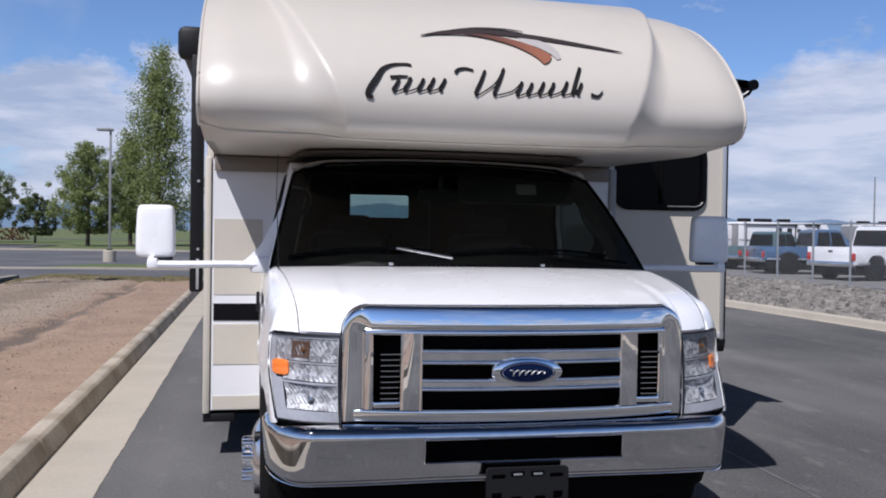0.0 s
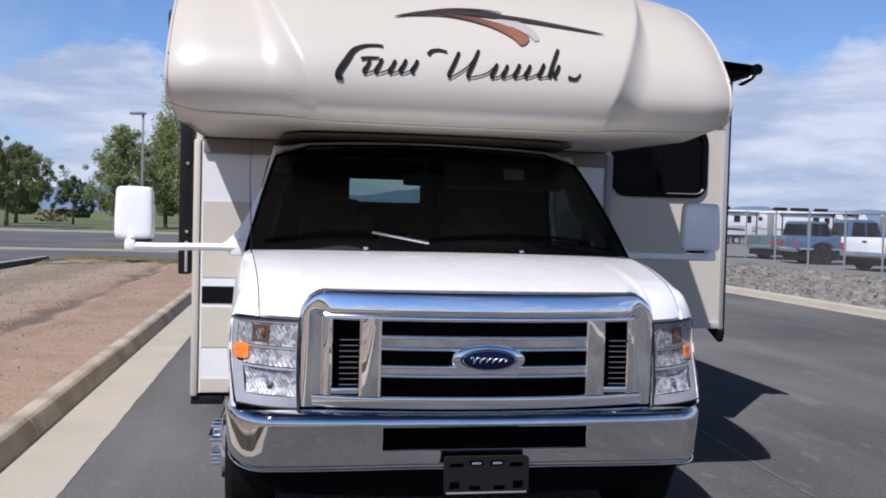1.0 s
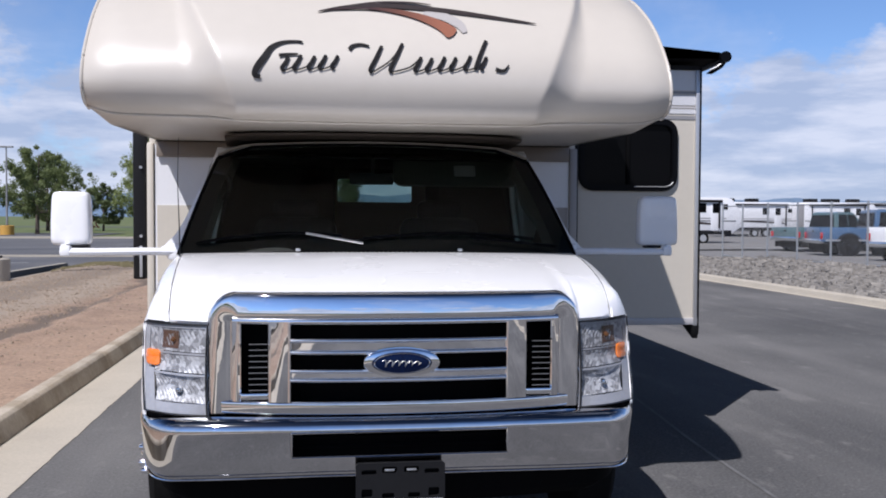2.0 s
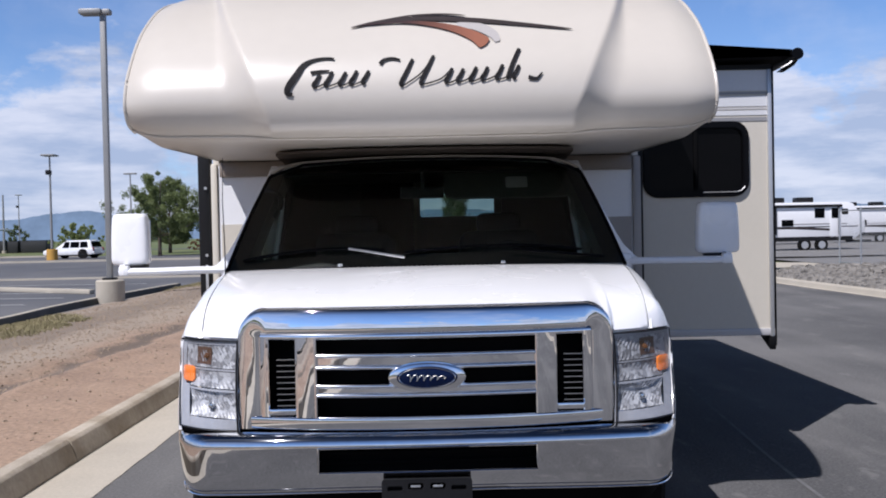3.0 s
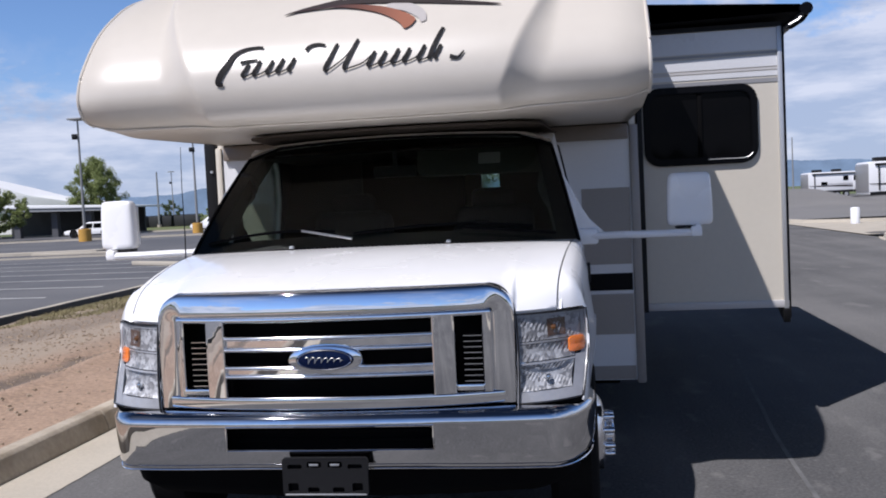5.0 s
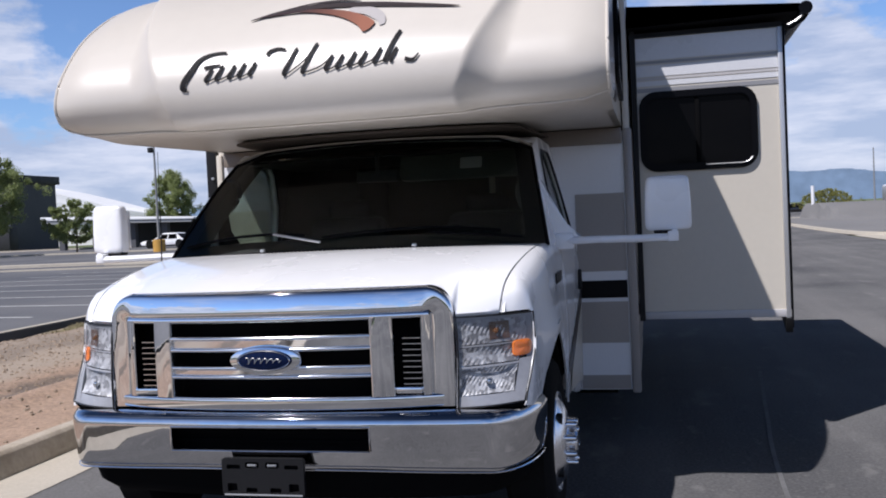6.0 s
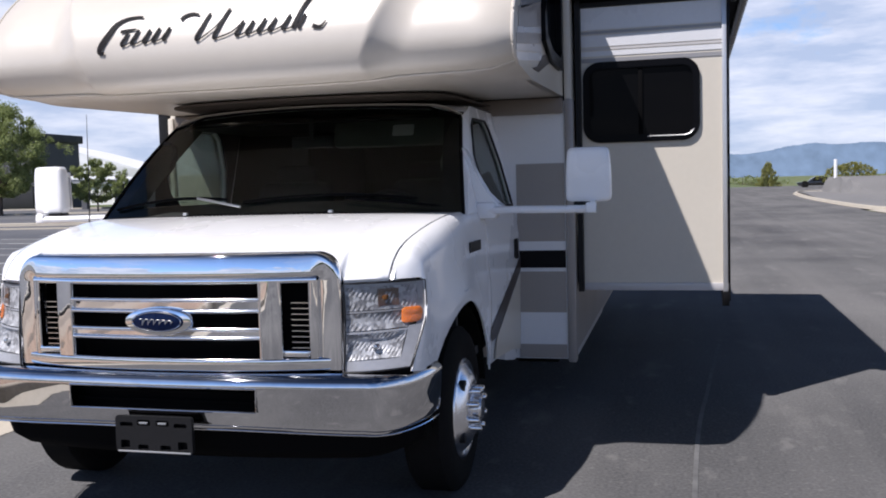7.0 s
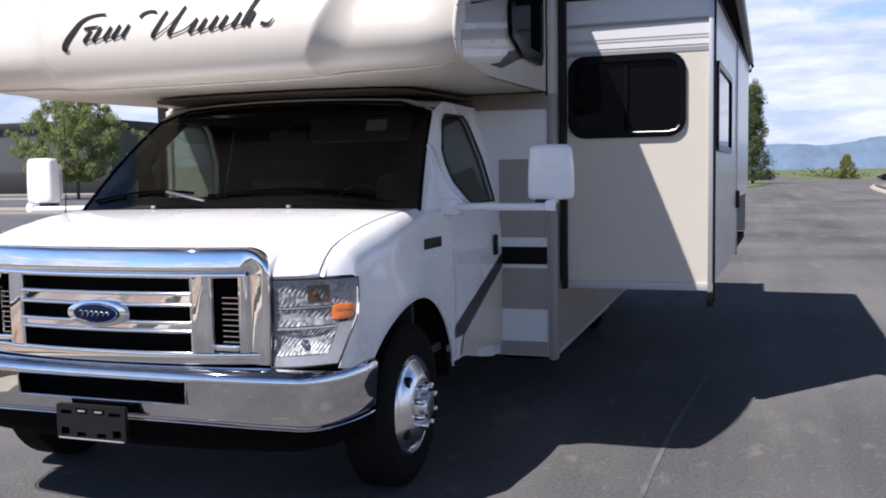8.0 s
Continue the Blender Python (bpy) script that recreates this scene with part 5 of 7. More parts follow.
# headlights
def hl_grid(s, a0, a1, b0, b1, back, na=8, nb=8, dish=0.0):
    return [[hl(s, a0 + (a1 - a0) * i / na, b0 + (b1 - b0) * j / nb, back + dish * (1 - ((2 * i / na - 1) ** 2 + (2 * j / nb - 1) ** 2) / 2)) for i in range(na + 1)] for j in range(nb + 1)]


for s in (-1, 1):
    bm = sheet(bmesh.new(), hl_grid(s, 0, 1, 0, 1, 0.0, 14, 12))
    lamp = P("headlight", bm, M_CLEAR, label="clear multi-chamber headlight", sharp=80)
    lamp.visible_shadow = False
    for nm, b0, b1, deep, na, nb in (("reflector_upper", 0.685, 0.955, 0.006, 30, 6), ("reflector_middle", 0.455, 0.645, 0.005, 22, 4), ("reflector_lower", 0.125, 0.415, 0.022, 26, 8)):
        # a dish pressed into rows of upright flutes
        rows = []
        for j in range(nb + 1):
            row = []
            for i in range(na + 1):
                x, y = 2 * i / na - 1, 2 * j / nb - 1
                flute = 0.0013 * ((i + 3 * j) % 2) + 0.0009 * math.sin(i * 2.9 + j * 1.7)
                row.append(hl(s, 0.035 + (0.76 if b0 < 0.6 else 0.88) * i / na, b0 + (b1 - b0) * j / nb, 0.011 + deep * max(0.0, 1 - (x * x + y * y) / 2) + flute))
            rows.append(row)
        P(nm, sheet(bmesh.new(), rows), M_REFLECT, lamp, "clear faceted reflector", 0)
    for b0, b1 in ((-0.0, 0.12),):
        P("lens_lower_band", sheet(bmesh.new(), hl_grid(s, 0.0, 1.0, b0, b1, 0.012, 10, 2)), M_FROST, lamp)
    P("lens_inner_band", sheet(bmesh.new(), hl_grid(s, 0.0, 0.035, 0.0, 1.0, 0.011, 2, 8)), M_FROST, lamp)
    P("lens_outer_band", sheet(bmesh.new(), hl_grid(s, 0.80, 0.995, 0.0, 0.47, 0.010, 4, 6)), M_FROST, lamp)
    P("lens_rim_band", sheet(bmesh.new(), hl_grid(s, 0.90, 0.995, 0.47, 0.955, 0.011, 3, 6)), M_FROST, lamp)
    P("lens_top_band", sheet(bmesh.new(), hl_grid(s, 0.0, 1.0, 0.955, 1.0, 0.010, 10, 2)), M_FROST, lamp)
    P("lamp_housing", sheet(bmesh.new(), hl_grid(s, 0.0, 1.0, 0.0, 1.0, 0.11)), M_CHROME_DULL, lamp)
    P("signal_bulb", sheet(bmesh.new(), hl_grid(s, 0.40, 0.66, 0.72, 0.925, 0.012, 6, 4, 0.006)), M_AMBERDARK, lamp, "smoked amber bulb cover")
    rings = []
    for sc, back in ((1.0, 0.012), (0.97, 0.006), (0.75, 0.003), (0.35, 0.001), (0.0, 0.001)):
        ring = []
        for k in range(29):
            ca, sa = math.cos(2 * math.pi * k / 28), math.sin(2 * math.pi * k / 28)
            ring.append(hl(s, 0.822 + 0.140 * sc * math.copysign(abs(ca) ** 0.5, ca), 0.592 + 0.094 * sc * math.copysign(abs(sa) ** 0.5, sa), back))
        rings.append(ring)
    P("side_marker", sheet(bmesh.new(), rings), M_AMBER, lamp, "bright amber side marker")
    c = hl(s, 0.46, 0.25, 0.040)
    bm = lathe(bmesh.new(), [(-0.030, 0.0005), (-0.028, 0.010), (-0.02, 0.014), (0.04, 0.014)], c, "y", 16)
    P("bulb_shield", bm, M_CHROME_DULL, lamp)
    bm = lathe(bmesh.new(), [(-0.018, 0.0005), (-0.016, 0.009), (0.0, 0.013), (0.02, 0.014)], hl(s, 0.50, 0.82, 0.022), "y", 16)
    P("amber_bulb", bm, M_AMBERBULB, lamp, "small amber bulb")
    for b in (0.432, 0.665):
        P("chamber_divider", sheet(bmesh.new(), hl_grid(s, 0.02, 0.92, b - 0.012, b + 0.012, 0.012, 8, 3)), M_FROST, lamp)
    loop = [hl(s, k / 8, 0) for k in range(9)] + [hl(s, 1, k / 8) for k in range(1, 9)] + [hl(s, 1 - k / 8, 1) for k in range(1, 9)] + [hl(s, 0, 1 - k / 8) for k in range(1, 9)]
    P("lamp_seal", tube(bmesh.new(), [p + Vector((0, 0.006, 0)) for p in loop], 0.0035, 6), M_BLACK, lamp)
for s in (-1, 1):
    rows = [[hl(s, k / 10, 0.0) + Vector((0, d, z)) for k in range(0, 11)] for d, z in ((0.022, 0.006), (0.024, -0.02), (0.06, -0.045))]
    P("lamp_valance", sheet(bmesh.new(), rows), M_VOID, label="black gap below the headlight")
P("radiator_support", block(bmesh.new(), -0.86, 0.86, 3.74, 3.78, 0.45, 1.02), M_UNDER)

# mirrors on long arms
for s in (-1, 1):
    bm = bmesh.new()
    rows = []
    for t, (z, k) in enumerate(((1.275, 0.55), (1.278, 0.86), (1.288, 0.97), (1.31, 1.0), (1.40, 0.99), (1.48, 0.955), (1.52, 0.92), (1.535, 0.86), (1.541, 0.74), (1.543, 0.4))):
        ring = []
        for q in range(28):
            a = 2 * math.pi * q / 28
            c, d = math.cos(a), math.sin(a)
            ring.append((s * ((1.521 if s > 0 else 1.535) + (0.112 if s > 0 else 0.097) * k * math.copysign(abs(c) ** 0.4, c)), 4.945 + (0.040 if d > 0 else 0.050) * k * math.copysign(abs(d) ** 0.5, d), z))
        rows.append(ring + ring[:1])
    sheet(bm, rows)
    bmesh.ops.remove_doubles(bm, verts=bm.verts, dist=1e-5)
    bmesh.ops.holes_fill(bm, edges=[e for e in bm.edges if e.is_boundary], sides=0)
    mir = P("side_mirror", bm, M_WHITE, label="white towing mirror on a long arm", sharp=50)
    bm = tube(bmesh.new(), [(s * 1.02, 4.90, 1.243), (s * 1.18, 4.86, 1.246), (s * 1.4, 4.845, 1.243), (s * 1.565, 4.845, 1.243)], 0.019, 8)
    block(bm, *sorted((s * 1.515, s * 1.565)), 4.825, 4.87, 1.224, 1.275, 0.008)
    block(bm, *sorted((s * 1.535, s * 1.56)), 4.835, 4.93, 1.262, 1.283)
    P("mirror_arm", bm, M_WHITE, mir, "white mirror arm")
    bm = prism(bmesh.new(), [(s * u, z) for u, z in ((0.90, 1.225), (1.10, 1.225), (1.105, 1.262), (1.06, 1.280), (1.015, 1.325), (0.975, 1.39), (0.945, 1.47), (0.905, 1.56), (0.885, 1.56))], "y", 4.90, 4.985, 0.012)
    P("mirror_sail", bm, M_WHITE, mir, "white triangular mirror base panel")
    P("mirror_foot", block(bmesh.new(), *sorted((s * 0.955, s * 1.065)), 4.88, 5.0, 1.20, 1.285, 0.018), M_WHITE, mir)
    P("mirror_pivot", block(bmesh.new(), *sorted((s * 1.45, s * 1.535)), 4.90, 4.97, 1.262, 1.28, 0.006), M_BLACK, mir)
    P("mirror_glass", block(bmesh.new(), *sorted((s * 1.45, s * 1.615)), 5.001, 5.006, 1.30, 1.51, 0.002), M_CHROME, mir)
P("antenna", tube(bmesh.new(), [(-0.93, 4.42, 1.20), (-0.935, 4.44, 1.36), (-0.945, 4.46, 1.58), (-0.94, 4.46, 1.78)], 0.0036, 6, 0.0012), M_BLACK)


# wheels
def wheel(y, u_in, u_out, s, front):
    c = (0, y, 0.372)
    tyre = [(u_in, 0.21), (u_in, 0.30), (u_in + 0.012, 0.345), (u_in + 0.035, 0.368), (u_out - 0.035, 0.368), (u_out - 0.012, 0.345), (u_out, 0.30), (u_out - 0.006, 0.23), (u_out - 0.02, 0.215)]
    w = P("wheel", lathe(bmesh.new(), [(s * a, r) for a, r in tyre], c, "x", 40), M_RUBBER, label="black road tyre with chrome wheel cover")
    o = u_out
    rim = [(o - 0.012, 0.224), (o - 0.002, 0.216), (o - 0.004, 0.208), (o - 0.012, 0.202), (o - 0.010, 0.194), (o + 0.002, 0.180), (o + 0.014, 0.163), (o + 0.024, 0.145), (o + 0.031, 0.128), (o + 0.034, 0.115), (o + 0.034, 0.066), (o + 0.040, 0.060), (o + 0.066, 0.056), (o + 0.075, 0.048), (o + 0.078, 0.03), (o + 0.078, 0.001)]
    P("wheel_cover", lathe(bmesh.new(), [(s * a, r) for a, r in rim], c, "x", 40), M_WHEELCOVER, w, "chrome wheel cover", 30)
    for k in range(8):
        a = radians(22.5 + 45 * k)
        cc = (0, y + 0.090 * math.cos(a), 0.372 + 0.090 * math.sin(a))
        P("lug_nut", lathe(bmesh.new(), [(s * (o + 0.030), 0.0165), (s * (o + 0.060), 0.0155), (s * (o + 0.076), 0.0125), (s * (o + 0.080), 0.001)], cc, "x", 10), M_CHROME, w)
    for k in range(4):
        a = radians(90 * k + 40)
        cc = (0, y + 0.160 * math.cos(a), 0.372 + 0.160 * math.sin(a))
        P("hand_hole", lathe(bmesh.new(), [(s * (o - 0.010), 0.027), (s * (o + 0.022), 0.024), (s * (o + 0.020), 0.001)], cc, "x", 14), M_BLACK, w)
    return w


for s in (-1, 1):
    wheel(Y_WHEEL, 0.80, 1.01, s, True)
    wheel(8.75, 0.96, 1.17, s, False)
P("front_axle", block(bmesh.new(), -0.8, 0.8, 4.32, 4.44, 0.30, 0.42, 0.02), M_UNDER)
P("engine_pan", block(bmesh.new(), -0.55, 0.55, 3.75, 5.8, 0.36, 0.55, 0.05), M_UNDER)
P("chassis_rail", block(bmesh.new(), -0.50, 0.50, 5.5, 10.6, 0.34, 0.52, 0.02), M_UNDER)
for s in (-1, 1):
    P("frame_bracket", block(bmesh.new(), *sorted((s * 0.93, s * 1.20)), 6.2, 6.5, 0.22, 0.29, 0.01), M_UNDER)
    P("mud_flap", block(bmesh.new(), *sorted((s * 0.85, s * 1.25)), 8.18, 8.2, 0.16, 0.42), M_RUBBER)

# ---- ground ----
def slab(name, pts, z, mat, label, kind="structure", thick=0.0, category=""):
    bm = bmesh.new()
    if thick:
        prism(bm, pts, "z", z - thick, z)
    else:
        bm.faces.new([bm.verts.new((x, y, z)) for x, y in pts])
    return tagged(part(name, bm, mat, None, "", 0), label, category or name.replace("_", " "), "", kind)


def rect(x0, x1, y0, y1):
    return [(x0, y0), (x1, y0), (x1, y1), (x0, y1)]


slab("ground", rect(-2600, 2600, -1500, 4200), -0.06, M_GRASS, "open mown grass reaching to the horizon")
slab("road", rect(-0.95, 9.9, -60, 200), 0.0, M_ASPHALT, "dark sealed asphalt drive with pale scuffs")
slab("left_lot", [(-140, -20), (-6.15, -20), (-6.15, 26.5), (-1.3, 26.5), (-1.3, 33.5), (-7.5, 33.5), (-6.0, 37.5), (-0.9, 37.5), (-0.9, 61), (-140, 61)], -0.004, M_LOT, "worn grey car park asphalt")
slab("far_lot", rect(-140, -16, 61.3, 82), -0.012, M_LOT, "far strip of car park asphalt")
slab("grass_island", [(-7.4, 33.8), (-1.3, 33.8), (-0.95, 37.2), (-6.0, 37.2)], 0.05, M_GRASS, "small grass island between the lots")
slab("storage_lot", rect(15.2, 150, -60, 95), 0.02, M_GRAVELLOT, "pale gravel storage lot behind the fence")
slab("road_apron", [(10.0, 26.0), (13.2, 30.2), (15.4, 31.0), (15.4, 34.5), (10.0, 38.0)], 0.006, M_CONCRETE, "pale concrete driveway apron")

seam = spline([(2.72, -20), (2.90, -2), (3.03, 4.5), (3.16, 6.6), (3.30, 8.2)], 8)
bm = sheet(bmesh.new(), [[(x - 0.012, y, 0.003), (x + 0.012, y, 0.003)] for x, y in seam])
tagged(part("road_seam", bm, M_SEAM, None, "", 0), "pale filled seam along the asphalt", "road seam", "", "structure")

# kerb and gutter along the dirt strip, cast in lengths
bm = bmesh.new()
bm = sheet(bm, [[(-1.235, y, 0.004), (-1.0, y, 0.004), (-0.835 + 0.009 * noise.noise(Vector((y * 2.3, 0, 4))) + 0.008 * noise.noise(Vector((y * 9, 1, 4))), y, 0.004)] for y in [-12 + 0.09 * k for k in range(420)] + [26, 40, 70]])
gutter = tagged(part("gutter", bm, M_CONCRETE, None, "", 0), "pale concrete gutter strip beside the asphalt", "gutter", "", "structure")
kerb = tagged(thing("kerb"), "weathered concrete kerb beside the dirt strip", "kerb", "", "structure")
prof = [(-1.232, -0.05), (-1.238, 0.02), (-1.275, 0.125), (-1.30, 0.145), (-1.385, 0.148), (-1.40, 0.13), (-1.40, -0.05)]
me = finish("kerb_length", prism(bmesh.new(), prof, "y", 0.006, 2.994, 0.006), M_KERBFACE)
for k in range(26):
    o = new("kerb_length", me)
    o.parent = kerb
    o.location = (0.0, -18 + 3.0 * k, 0.0)

# dirt strip with an uneven top
def dirt_z(x, y):
    edge = smooth(-1.40, -1.9, x)
    return 0.115 + edge * (0.05 * noise.noise(Vector((x * 0.5, y * 0.5, 0))) + 0.02 * noise.noise(Vector((x * 2.1, y * 2.1, 3))) + 0.03 * smooth(-2, -5, x)) - 0.11 * smooth(-5.2, -5.9, x) - 0.045 * math.exp(-((x + 2.72 + 0.12 * math.sin(y * 0.9)) / 0.16) ** 2) + 0.03 * math.exp(-((x + 2.42 + 0.12 * math.sin(y * 0.9)) / 0.13) ** 2)


xs = [-1.395 - 4.67 * k / 70 for k in range(71)]
ys = [-18 + 44.6 * k / 160 for k in range(161)]
bm = sheet(bmesh.new(), [[(x, y, dirt_z(x, y)) for x in xs] for y in ys])
dirt = tagged(part("dirt_strip", bm, M_DIRT, None), "dry reddish dirt strip with scattered clods", "dirt strip", "", "structure")
rng = random.Random(5)


def scatter(name, count, area, size, mat, zf, label, category, flat=0.6):
    """Many small stones as one mesh."""
    verts, faces = [], []
    base = [(-1, -1, -0.6), (1, -1, -0.6), (1, 1, -0.6), (-1, 1, -0.6), (-0.6, -0.7, 0.7), (0.7, -0.6, 0.6), (0.6, 0.7, 0.8), (-0.7, 0.5, 0.6)]
    fcs = [(0, 1, 5, 4), (1, 2, 6, 5), (2, 3, 7, 6), (3, 0, 4, 7), (4, 5, 6, 7)]
    for _ in range(count):
        x, y = area()
        r = size * (0.4 + rng.random() ** 2 * 1.3)
        a = rng.random() * 6.283
        ca, sa = math.cos(a), math.sin(a)
        k = len(verts)
        z = zf(x, y)
        for bx, by, bz in base:
            bx, by, bz = bx * r * rng.uniform(0.7, 1.2), by * r * rng.uniform(0.6, 1.1), bz * r * flat * rng.uniform(0.7, 1.3)
            verts.append((x + bx * ca - by * sa, y + bx * sa + by * ca, z + bz + r * flat * 0.3))
        faces += [tuple(k + i for i in f) for f in fcs]
    m = bpy.data.meshes.new(name)
    m.from_pydata(verts, [], faces)
    m.materials.append(mat)
    return tagged(new(name, m), label, category, "", "stuff")


scatter("gravel_bits", 9000, lambda: (-2.75 - 3.0 * rng.random(), 3 + 22 * rng.random()), 0.011, M_PEBBLE, dirt_z, "small loose stones on the bare soil", "gravel")
scatter("dirt_clods", 5200, lambda: (-1.5 - 4.3 * rng.random() ** 0.8, 2 + 24 * rng.random()), 0.013, M_PEBBLE, dirt_z, "small dry clods on the dirt strip", "clods")


def tufts(name, count, area, mat, zf, h, label):
    verts, faces = [], []
    for _ in range(count):
        x, y = area()
        z = zf(x, y) - 0.01
        for _b in range(7):
            a = rng.random() * 6.283
            l = h * rng.uniform(0.5, 1.2)
            w = 0.006 + 0.006 * rng.random()
            ox, oy = rng.gauss(0, 0.04), rng.gauss(0, 0.04)
            k = len(verts)
            verts += [(x + ox - w, y + oy, z), (x + ox + w, y + oy, z), (x + ox + math.cos(a) * l * 0.6, y + oy + math.sin(a) * l * 0.6, z + l)]
            faces.append((k, k + 1, k + 2))
    m = bpy.data.meshes.new(name)
    m.from_pydata(verts, [], faces)
    m.materials.append(mat)
    return tagged(new(name, m), label, "grass tufts", "", "stuff")


def near_edge():
    while True:
        x, y = -5.95 + 4.4 * rng.random(), 6 + 20 * rng.random()
        d = ((x + 5.3) / 0.9) ** 2 + ((y - 13.6) / 2.3) ** 2
        if d < 1 + 0.8 * noise.noise(Vector((x * 1.5, y * 1.5, 7))) or y > 23.9 + 1.5 * noise.noise(Vector((x, 2, 0))):
            return x, y


tufts("dry_grass_tufts", 2600, near_edge, M_DRYGRASS, dirt_z, 0.055, "sparse dry grass at the edge of the dirt")
rows = []
for x, y in spline([(-5.95, -18), (-5.98, 0), (-6.02, 8), (-6.06, 12.8), (-6.14, 14.0), (-6.20, 16), (-6.36, 18), (-6.40, 20.5), (-6.34, 23), (-6.20, 26.4)], 6):
    rows.append([(x + a, y, z) for a, z in ((0.02, -0.05), (0.0, 0.115), (-0.03, 0.13), (-0.15, 0.13), (-0.19, -0.05))])
edge = thing("lot_kerb", (0, 0, 0), "low kerb with a worn pale top along the car park, side darkened for shade", "kerb", "", "structure")
# side face coloured dark to stand in for its shade
part("kerb_shaded_side", sheet(bmesh.new(), rows), M_BUILDDARK, edge)
part("kerb_top", sheet(bmesh.new(), [[(r[2][0] + 0.012, r[2][1], 0.1325), (r[3][0], r[3][1], 0.1325)] for r in rows]), M_CONCRETE, edge)
slab("cross_drive_kerb", rect(-60, -1.45, 33.55, 33.8), 0.06, M_CONCRETE, "pale kerb of the cross drive", "structure", 0.08)
slab("cross_drive_edge", rect(-7.0, -1.45, 26.45, 26.62), 0.02, M_CONCRETE, "thin pale edge of the cross drive", "structure", 0.05)
slab("far_lot_kerb", rect(-140, -0.9, 61.0, 61.35), 0.12, M_CONCRETE, "pale kerb at the end of the car park", "structure", 0.14)
slab("lot_median", rect(-60, -18.6, 37.2, 38.3), 0.12, M_CONCRETE, "low concrete median in the car park", "structure", 0.14)
slab("building_walk", rect(-140, -30, 82, 83.2), 0.12, M_CONCRETE, "pale walk before the buildings", "structure", 0.14)

# parking bay lines and wheel stops
lines = thing("bay_lines", (0, 0, 0), "worn white parking bay lines on the lot", "road marking", "", "structure")
for k in range(9):
    y = 12.0 + 2.15 * k
    bm = bmesh.new()
    x0, x1 = -17.5 - 0.6 * k * 0.3, -8.1
    bm.faces.new([bm.verts.new(v) for v in ((x0, y + 1.0, 0.002), (x1, y, 0.002), (x1, y + 0.11, 0.002), (x0, y + 1.11, 0.002))])
    part("bay_line", bm, M_LINE, lines, "", 0)
for x, y, rz in ((-9.7, 25.4, -33), (-19.0, 36.0, -10)):
    bm = block(bmesh.new(), -2.1, 2.1, -0.085, 0.085, -0.004, 0.12, 0.02)
    o = tagged(part("wheel_stop", bm, M_CONCRETE, None), "pale concrete parking wheel stop", "wheel stop", "wheel stops")
    o.matrix_basis = pose(x, y, 0, 0, 0, rz)

# kerb, rock bank and fence on the other side
def kerb_right(name, pts, label):
    bm = bmesh.new()
    rows = []
    for k, (x, y) in enumerate(pts):
        x0, y0 = pts[max(k - 1, 0)]
        x1, y1 = pts[min(k + 1, len(pts) - 1)]
        d = Vector((x1 - x0, y1 - y0)).normalized()
        n = Vector((d.y, -d.x))
        rows.append([(x + n.x * a, y + n.y * a, z) for a, z in ((-0.14, 0.004), (-0.03, 0.006), (0.0, 0.10), (0.03, 0.12), (0.17, 0.12), (0.2, -0.04))])
    return tagged(part(name, sheet(bm, rows), M_CONCRETE, None, "", 30), label, "kerb", "", "structure")


kerb_right("kerb_near", spline([(9.78, -30), (9.78, 0), (9.74, 15), (9.62, 22), (9.85, 25), (11.0, 27.6), (13.2, 29.8)], 6), "pale concrete kerb below the rock bank")
kerb_right("kerb_far", spline([(14.0, 35.6), (11.8, 36.2), (10.4, 38.5), (10.3, 48), (10.68, 60), (11.48, 71), (12.13, 77), (12.8, 79.6), (13.8, 80), (14.6, 78.4)], 6), "pale concrete kerb curving away along the road")


def bank_z(x, y):
    return 0.07 + 0.06 * smooth(10.3, 14.6, x) + 0.05 * noise.noise(Vector((x * 1.3, y * 1.3, 5)))


bm = sheet(bmesh.new(), [[(x, y, bank_z(x, y)) for x in [9.93 + 5.65 * k / 15 for k in range(16)]] for y in [-30 + 57 * k / 90 for k in range(91)]])
tagged(part("rock_bank", bm, M_ROCKBED, None), "low bank of crushed rock below the fence", "rock bank", "", "structure")


def verge_z(x, y):
    """Level beside the kerb, rising to a low mound at its far end."""
    return 0.08 + 1.12 * smooth(58, 74, y) * smooth(14.35, 14.8, x) * (1 - smooth(19.5, 23.5, x)) + 0.03 * noise.noise(Vector((x * 0.7, y * 0.7, 2)))


def verge_x(y):
    return 10.6 + 1.75 * smooth(50, 78, y)


bm = sheet(bmesh.new(), [[(verge_x(y) + (60 - verge_x(y)) * f, y, verge_z(verge_x(y) + (60 - verge_x(y)) * f, y)) for f in [0.006 * k for k in range(44)] + [0.4, 1.0]] for y in [39.0 + 1.0 * k for k in range(41)]])
tagged(part("verge", bm, M_GRAVELLOT, None), "bare grey verge rising to a low mound beyond the kerb", "verge", "", "structure")
slab("far_road", rect(9.9, 90, 39, 126), -0.006, M_ASPHALT, "grey asphalt opening out at the road end")


def on_bank():
    y = 8 + 20.5 * rng.random()
    hi = 15.4
    lo = 10.05 + 2.2 * smooth(24.5, 28.5, y)
    return lo + (hi - lo) * rng.random(), y


scatter("bank_rocks", 5200, on_bank, 0.085, M_ROCK, bank_z, "crushed rocks on the bank", "rocks", 0.7)

fence = thing("chain_link_fence", (15.9, 10, 0), "galvanised chain-link fence with steel posts", "fence")
FX = 15.9


def fence_x(y):
    return FX - 1.5 * smooth(20, 30, y)


